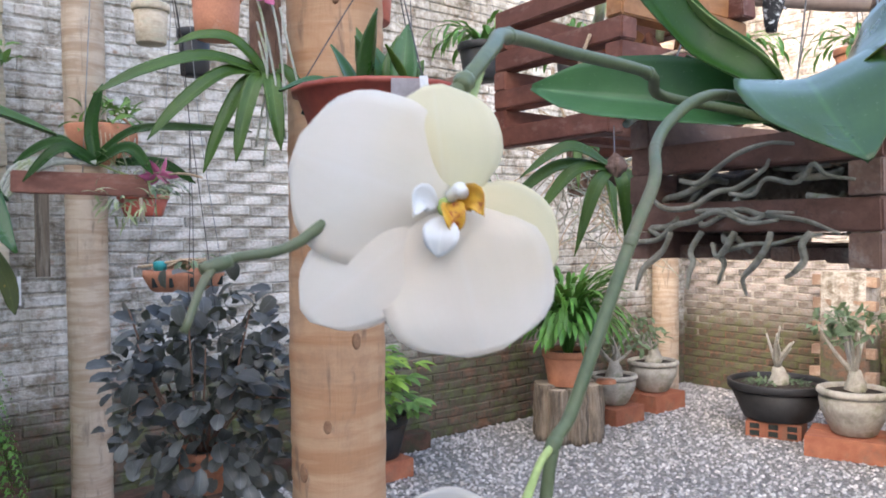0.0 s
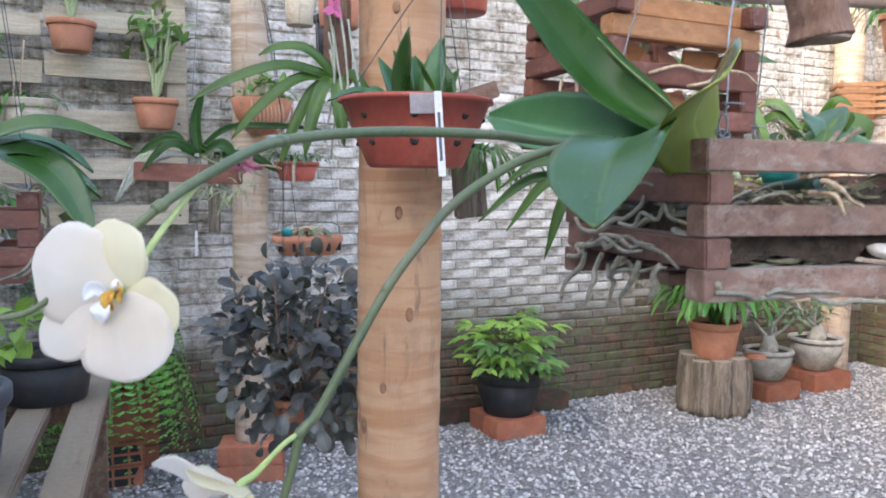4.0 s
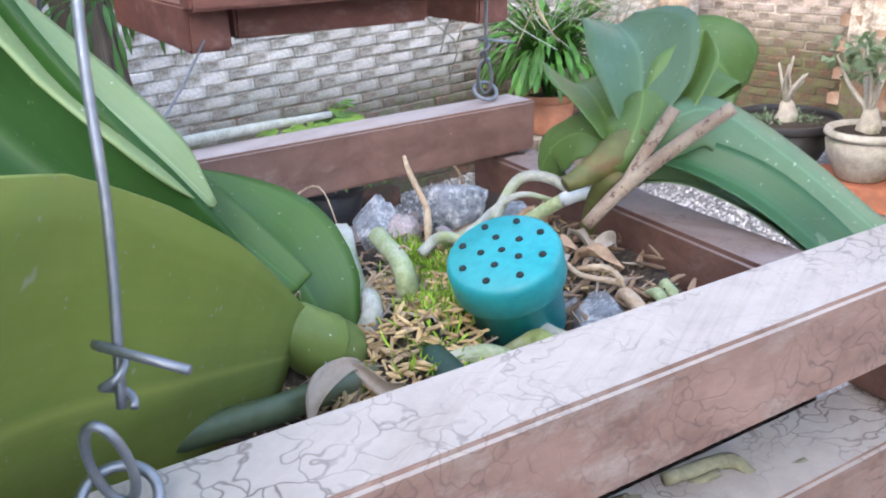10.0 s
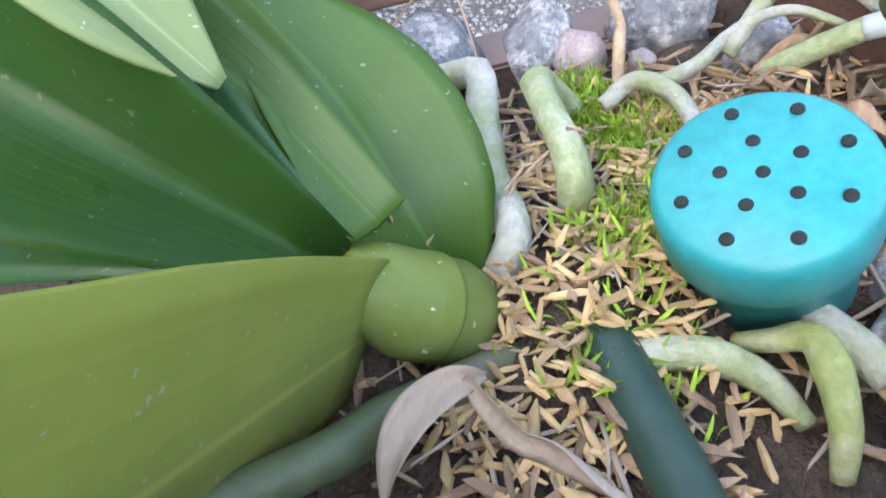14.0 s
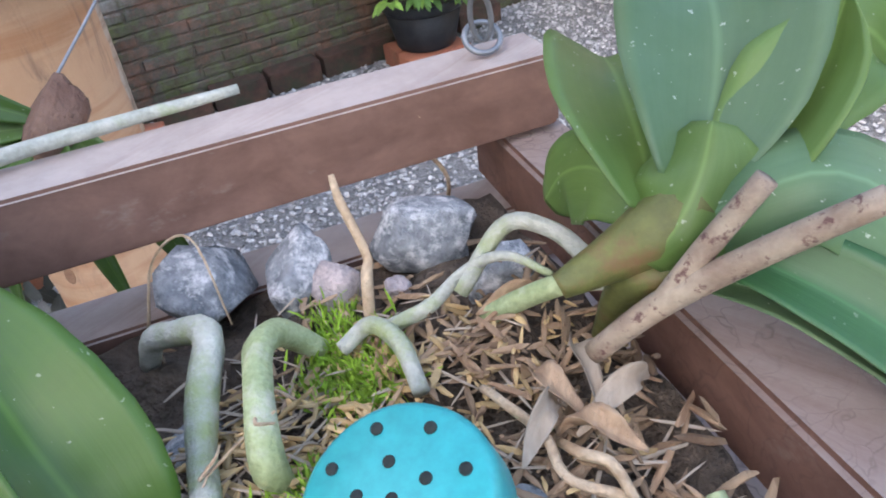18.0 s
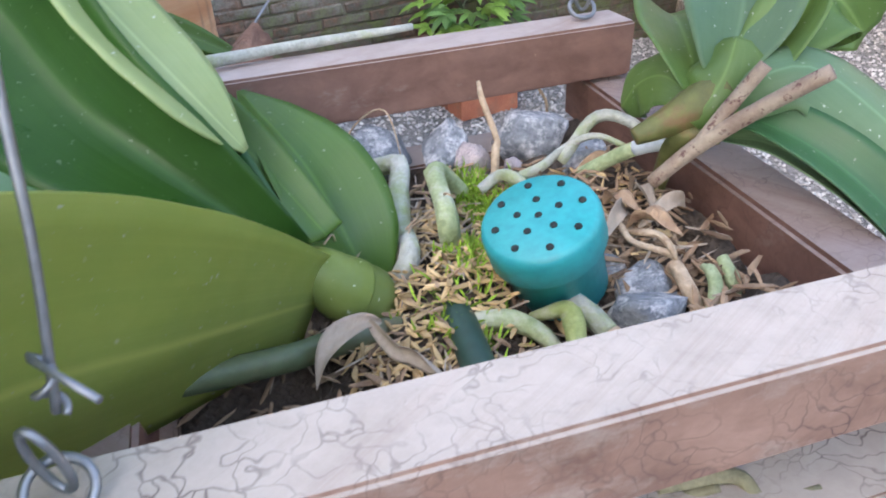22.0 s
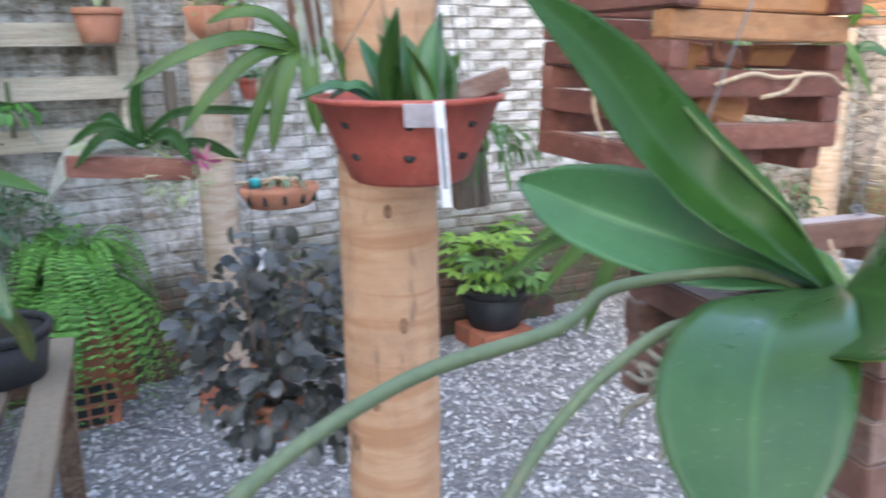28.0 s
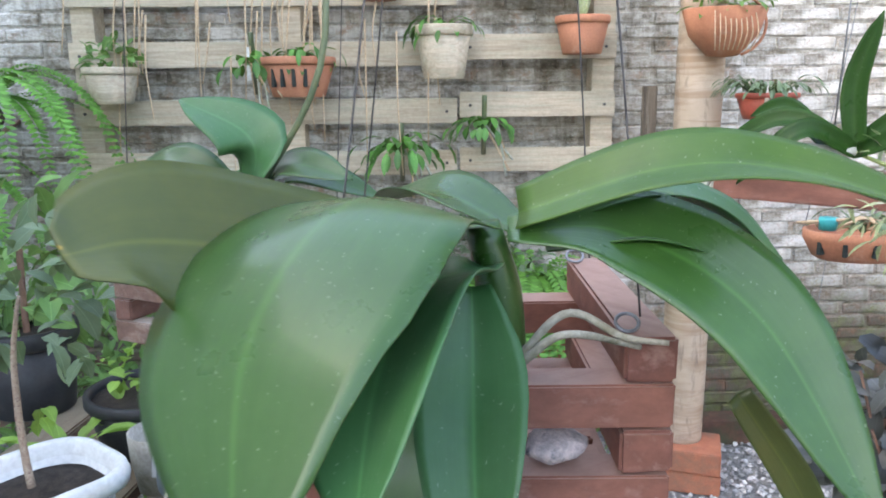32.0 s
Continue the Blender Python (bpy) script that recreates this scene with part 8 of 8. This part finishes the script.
# small slatted crate
CR = pose(0.915, 2.93, 1.612, 0, 0, -4) @ Matrix.Diagonal((0.85, 0.85, 0.85, 1))
ob = thing("small_crate", CR.translation, "small orange slatted hanging crate", "crate")
for k in range(5):
    z = 0.028 * k
    for y in (0.0, 0.17):
        part("slat", box(CR, 0, 0.19, y, y + 0.014, z, z + 0.017, 0.0015), M_ORANGE_X, ob)
    for x in (0.0, 0.176):
        part("slat", box(CR, x, x + 0.014, 0.015, 0.169, z, z + 0.017, 0.0015), M_ORANGE_X, ob)
for x in (0.016, 0.16):
    for y in (0.015, 0.155):
        part("stile", box(CR, x, x + 0.014, y, y + 0.014, -0.01, 0.14, 0.001), M_ORANGE_X, ob)
for x, y in ((0.02, 0.02), (0.17, 0.02), (0.02, 0.16), (0.17, 0.16)):
    part("hanger", tube([CR @ Vector((x, y, 0.135)), CR @ Vector((0.095, 0.09, 0.5)), CR @ Vector((0.095, 0.09, 1.0))], 0.001, 5, 6), M_WIRE, ob)
# wire basket
WB = Vector((0.96, 1.96, 1.457))
ob = thing("wire_basket", WB, "round wire basket with a clay pot and roots", "basket")
for k in range(5):
    f = k / 4
    r_, z_ = 0.105 * math.sin(0.35 + 1.2 * f), 0.14 * f
    part("hoop", tube([WB + Vector((r_ * math.cos(a), r_ * math.sin(a), z_)) for a in np.linspace(0, 6.2832, 20)], 0.0022, 5, 40), M_RUST, ob)
for k in range(16):
    a = 2 * math.pi * k / 16
    part("rib", tube([WB + Vector((0.105 * math.sin(0.35 + 1.2 * f) * math.cos(a), 0.105 * math.sin(0.35 + 1.2 * f) * math.sin(a), 0.14 * f)) for f in (0, 0.33, 0.66, 1)], 0.002, 5, 9), M_RUST, ob)
for k in range(3):
    a = 0.5 + 2.09 * k
    part("hanger", tube([WB + Vector((0.1035 * math.cos(a), 0.148 * math.sin(a), 0.14)), WB + Vector((0.03 * math.cos(a), 0.03 * math.sin(a), 0.6)), WB + Vector((0, 0, 0.9))], 0.0016, 5, 8), M_RUST, ob)
pot(WB + Vector((0, 0, 0.012)), 0.06, 0.038, 0.085, M_CLAY, "clay pot inside the wire basket")
pl = planted("rooty_orchid", WB + Vector((0, 0, 0.092)), "orchid with a tangle of roots in the wire basket", "orchid")
for k in range(26):
    a = rnd.uniform(0, 6.28)
    p = WB + Vector((0.042 * math.cos(a), 0.042 * math.sin(a), 0.105))
    part("root", tube([p, WB + Vector((0.091 * math.cos(a + 0.5), 0.091 * math.sin(a + 0.5), rnd.uniform(0.056, 0.126))), WB + Vector((0.084 * math.cos(a + 1.4), 0.084 * math.sin(a + 1.4), rnd.uniform(0.014, 0.1)))], 0.0028, 5, 10, 0.2, k), rnd.choice((M_ROOT, M_ROOT_TAN)), pl)
foliage("leaves", spray(rnd, WB + Vector((0, 0, 0.1)), 20, 0.18, 1.8, 0.014, 0.5, 3), M_GREY_GREEN, pl)
ob = thing("violet_orchid", (1.275, 2.3, 1.763), "violet cattleya flowers on a hanging stem", "orchid")
part("stem", tube([(1.215, 2.4, 2.14), (1.235, 2.36, 1.99), (1.255, 2.3, 1.82)], 0.005, 6, 10), M_SPIKE, ob)
for x, y, z in ((1.255, 2.28, 1.778), (1.275, 2.32, 1.863)):
    c = Vector((x, y, z))
    for k in range(6):
        a = 2 * math.pi * k / 6 + x
        d = Vector((math.cos(a), -0.25, math.sin(a)))
        part("petal", leaf([c, c + d * 0.035 + Vector((0, -0.01, 0)), c + d * 0.07], 0.036, (0, -1, 0.2), 0.2, OVAL, 6, 10, 0.0008, 0.15), M_VIOLET, ob)
# orchids with hanging roots behind the red basket
for at, cnt, label in ((Vector((0.58, 2.75, 1.548)), 26, "leafy orchid with a mass of pale hanging roots"), (Vector((0.427, 2.45, 1.52)), 16, "broad-leaved orchid hanging by the wall"), (Vector((0.808, 2.9, 1.472)), 16, "mounted orchid with grey roots")):
    ob = planted("mounted_orchid", at, label, "orchid")
    part("mount", box(Matrix.Translation(at), -0.05, 0.05, 0.0, 0.03, -0.12, 0.12, 0.006, 0.006), M_BARK, ob)
    part("hanger", tube([at + Vector((0, 0.015, 0.12)), at + Vector((0, 0.02, 0.5)), at + Vector((0, 0.02, 1.0))], 0.001, 5, 6), M_WIRE, ob)
    for k in range(cnt * 2):
        p = at + Vector((rnd.uniform(-0.13, 0.13), -0.02, rnd.uniform(-0.05, 0.12)))
        drop = rnd.uniform(0.1, 0.4)
        pts = [p + Vector((rnd.uniform(-0.04, 0.04) * (1 + 0.5 * j), -0.03 + rnd.uniform(-0.015, 0.015), 0.02 * (j == 1) - drop * max(0, j - 1) / 4)) for j in range(6)]
        part("root", tube(pts, (0.0026, 0.0022, 0.0015), 5, 14, 0.15, k), rnd.choice((M_ROOT, M_ROOT_TAN, M_ROOT, M_ROOT_DARK)), ob)
    for k in range(9):
        a = rnd.uniform(0, 6.28)
        b0 = at + Vector((rnd.uniform(-0.06, 0.06), -0.03, rnd.uniform(-0.02, 0.12)))
        t_ = b0 + Vector((0.16 * math.cos(a), -0.06, rnd.uniform(-0.26, 0.16)))
        part("leaf", leaf([b0, b0.lerp(t_, 0.5) + Vector((0, -0.02, 0.05)), t_], 0.034, (0.2, -0.8, 0.5), 0.3, OVAL, 6, 12), rnd.choice((M_LEAF_YOUNG, M_LEAF_LIGHT, M_LEAF)), ob)
at = Vector((0.2, 0.95, 1.372))
ob = planted("hanging_orchid", at, "orchid of narrow drooping leaves hung below the red basket", "orchid")
part("mount", rock(at, (0.016, 0.016, 0.02), 12), M_BARK, ob)
part("hanger", tube([at + Vector((0, 0, 0.012)), at + Vector((0.01, 0.05, 0.04)), at + Vector((0.02, 0.1, 0.075))], 0.0008, 5, 6), M_WIRE, ob)
for d in ((-0.11, -0.01, -0.01), (-0.1, -0.015, -0.065), (0.012, -0.015, -0.1), (-0.05, -0.02, -0.1), (-0.14, 0, -0.055), (0.05, 0.0, -0.1)):
    t_ = at + Vector(d)
    part("leaf", leaf([at, at.lerp(t_, 0.5) + Vector((0, -0.01, 0.028)), t_], 0.017, (0, -0.7, 0.6), 0.3, OVAL, 6, 14), M_LEAF_LIGHT, ob)
# pots high under the roofline, foliage beyond
for x, y, z, r_ in ((1.31, 3.6, 1.925, 0.1), (0.155, 3.3, 1.905, 0.1), (1.7, 3.3, 1.873, 0.1), (0.567, 3.5, 1.925, 0.09)):
    ob = pot((x, y, z), r_, r_ * 0.7, 0.15, rnd.choice((M_CLAY, M_BLACK_POT)), "hanging plant pot near the wall", "plant pot", "high hanging pots")
    for k in range(3):
        a = radians(90 + 120 * k)
        part("hanger", tube([Vector((x, y, z)) + Vector((r_ * 0.97 * math.cos(a), r_ * 0.97 * math.sin(a), 0.15)), Vector((x, y, z + 0.5)), Vector((x, y, z + 0.8))], 0.001, 5, 6), M_WIRE, ob)
    pl = planted("hanging_orchid", (x, y, z + 0.13), "strap-leaved orchid in a hanging pot", "orchid")
    foliage("leaves", spray(rnd, (x, y, z + 0.13), 40, 0.32, 1.6, 0.024, 0.7, 3), M_SWORD, pl)

# ---- brick pier and gate by the side wall ----
pier = tagged(part("pier", box(GARDEN, 5.52, WALL_S - 0.005, 2.26, 2.56, -0.1, 0.98, 0.004), M_MORTAR, None), "worn brick pier at the side wall", "pier", kind="structure")
gate = thing("wooden_gate", G(5.66, 1.4, 0), "weathered wooden slat gate beside the brick pier", "gate")
for k in range(7):
    n = 1.2 + 0.14 * k
    part("slat", box(GARDEN, 5.63, 5.66, n, n + 0.085, 0.06, 1.55, 0.003, 0.002), M_STUMP, gate)
for z in (0.3, 0.95, 1.42):
    part("rail", box(GARDEN, 5.6605, 5.695, 1.18, 2.14, z, z + 0.09, 0.003), M_STUMP, gate)
pl = planted("shrub", G(4.5, 1.38, 0), "leafy green shrub in a black pot by the gate", "shrub")
foliage("leaves", bushy(rnd, G(4.5, 1.38, 0.72), (0.28, 0.28, 0.35), 360, 0.1, 0.5), M_GREEN, pl)
part("stem", tube([G(4.5, 1.38, 0.3), G(4.5, 1.39, 0.5), G(4.51, 1.39, 0.8)], 0.012, 6, 6), M_BARK, pl)
pot(G(4.5, 1.38, 0), 0.2, 0.15, 0.34, M_BLACK_POT, "black plastic tub by the gate")

# ---- bricks of the walls ----
def brick_mesh(name, w, h, d, seed):
    q = random.Random(seed)
    b = bmesh.new()
    bmesh.ops.create_cube(b, size=1)
    for v in b.verts:
        v.co = Vector((v.co.x * w, v.co.y * d, v.co.z * h)) + Vector((q.uniform(-0.005, 0.005), q.uniform(-0.004, 0.004), q.uniform(-0.005, 0.005)))
    bmesh.ops.bevel(b, geom=b.edges[:], offset=0.006, segments=1, affect="EDGES")
    me = bpy.data.meshes.new(name)
    b.to_mesh(me)
    b.free()
    return me


def lay_bricks(wall, m, length, height, mats, near, seed, rest_name, pitch=(0.24, 0.057)):
    """Courses in half bond. Those in the near stretch are objects of their own; the rest is one joined mesh."""
    q = random.Random(seed)
    kinds = [brick_mesh("brick", pitch[0] - 0.005, pitch[1] - 0.009, 0.05, k) for k in range(8)]
    for k, me in enumerate(kinds):
        me.materials.append(mats[k % len(mats)])
    shapes = [([v.co.copy() for v in me.vertices], [tuple(p.vertices) for p in me.polygons]) for me in kinds]
    verts, faces, count = [], [], 0
    for row in range(int(height / pitch[1])):
        x = -pitch[0] * (0.5 if row % 2 else 0.0)
        while x < length:
            k = q.randrange(8)
            sag = 0.008 * noise.noise(Vector((x * 1.1, row * 0.25, seed)))
            at = m @ pose(x + pitch[0] / 2 + q.uniform(-0.012, 0.012), 0.045 - q.uniform(0.0, 0.007), (row + 0.5) * pitch[1] + sag + q.uniform(-0.002, 0.002), q.uniform(-0.9, 0.9), q.uniform(-0.7, 0.7), q.uniform(-0.8, 0.8)) @ Matrix.Diagonal((q.uniform(0.96, 1.02), 1, q.uniform(0.92, 1.14), 1))
            if near(x, row * pitch[1]) and count < 300:
                count += 1
                ob = new("brick", kinds[k])
                ob.matrix_basis = at
                ob.parent = wall
            else:
                n0 = len(verts)
                verts += [tuple(at @ v) for v in shapes[k][0]]
                faces += [tuple(i + n0 for i in p) for p in shapes[k][1]]
            x += pitch[0]
    me = bpy.data.meshes.new(rest_name)
    me.from_pydata(verts, [], faces)
    me.materials.append(mats[0])
    ob = new(rest_name, me)
    ob.parent = wall
    tagged(ob, kind="stuff")


lay_bricks(wall_back, GARDEN @ pose(-3.4, WALL_N - 0.012, 0), 9.2, 3.36, (M_WALL,), lambda x, z: 4.6 < x < 6.9 and 0.35 < z < 1.9, 1, "far_bricks")
lay_bricks(wall_side, GARDEN @ pose(WALL_S - 0.012, WALL_N, 0, 0, 0, -90), 6.9, 3.36, (M_WALL_DARKENED,), lambda x, z: x < 3.0 and z < 1.7, 2, "far_bricks")
lay_bricks(pier, GARDEN @ pose(5.508, 2.56, 0, 0, 0, -90), 0.3, 0.98, (M_PIER,), lambda x, z: True, 3, "pier_bricks", (0.15, 0.08))
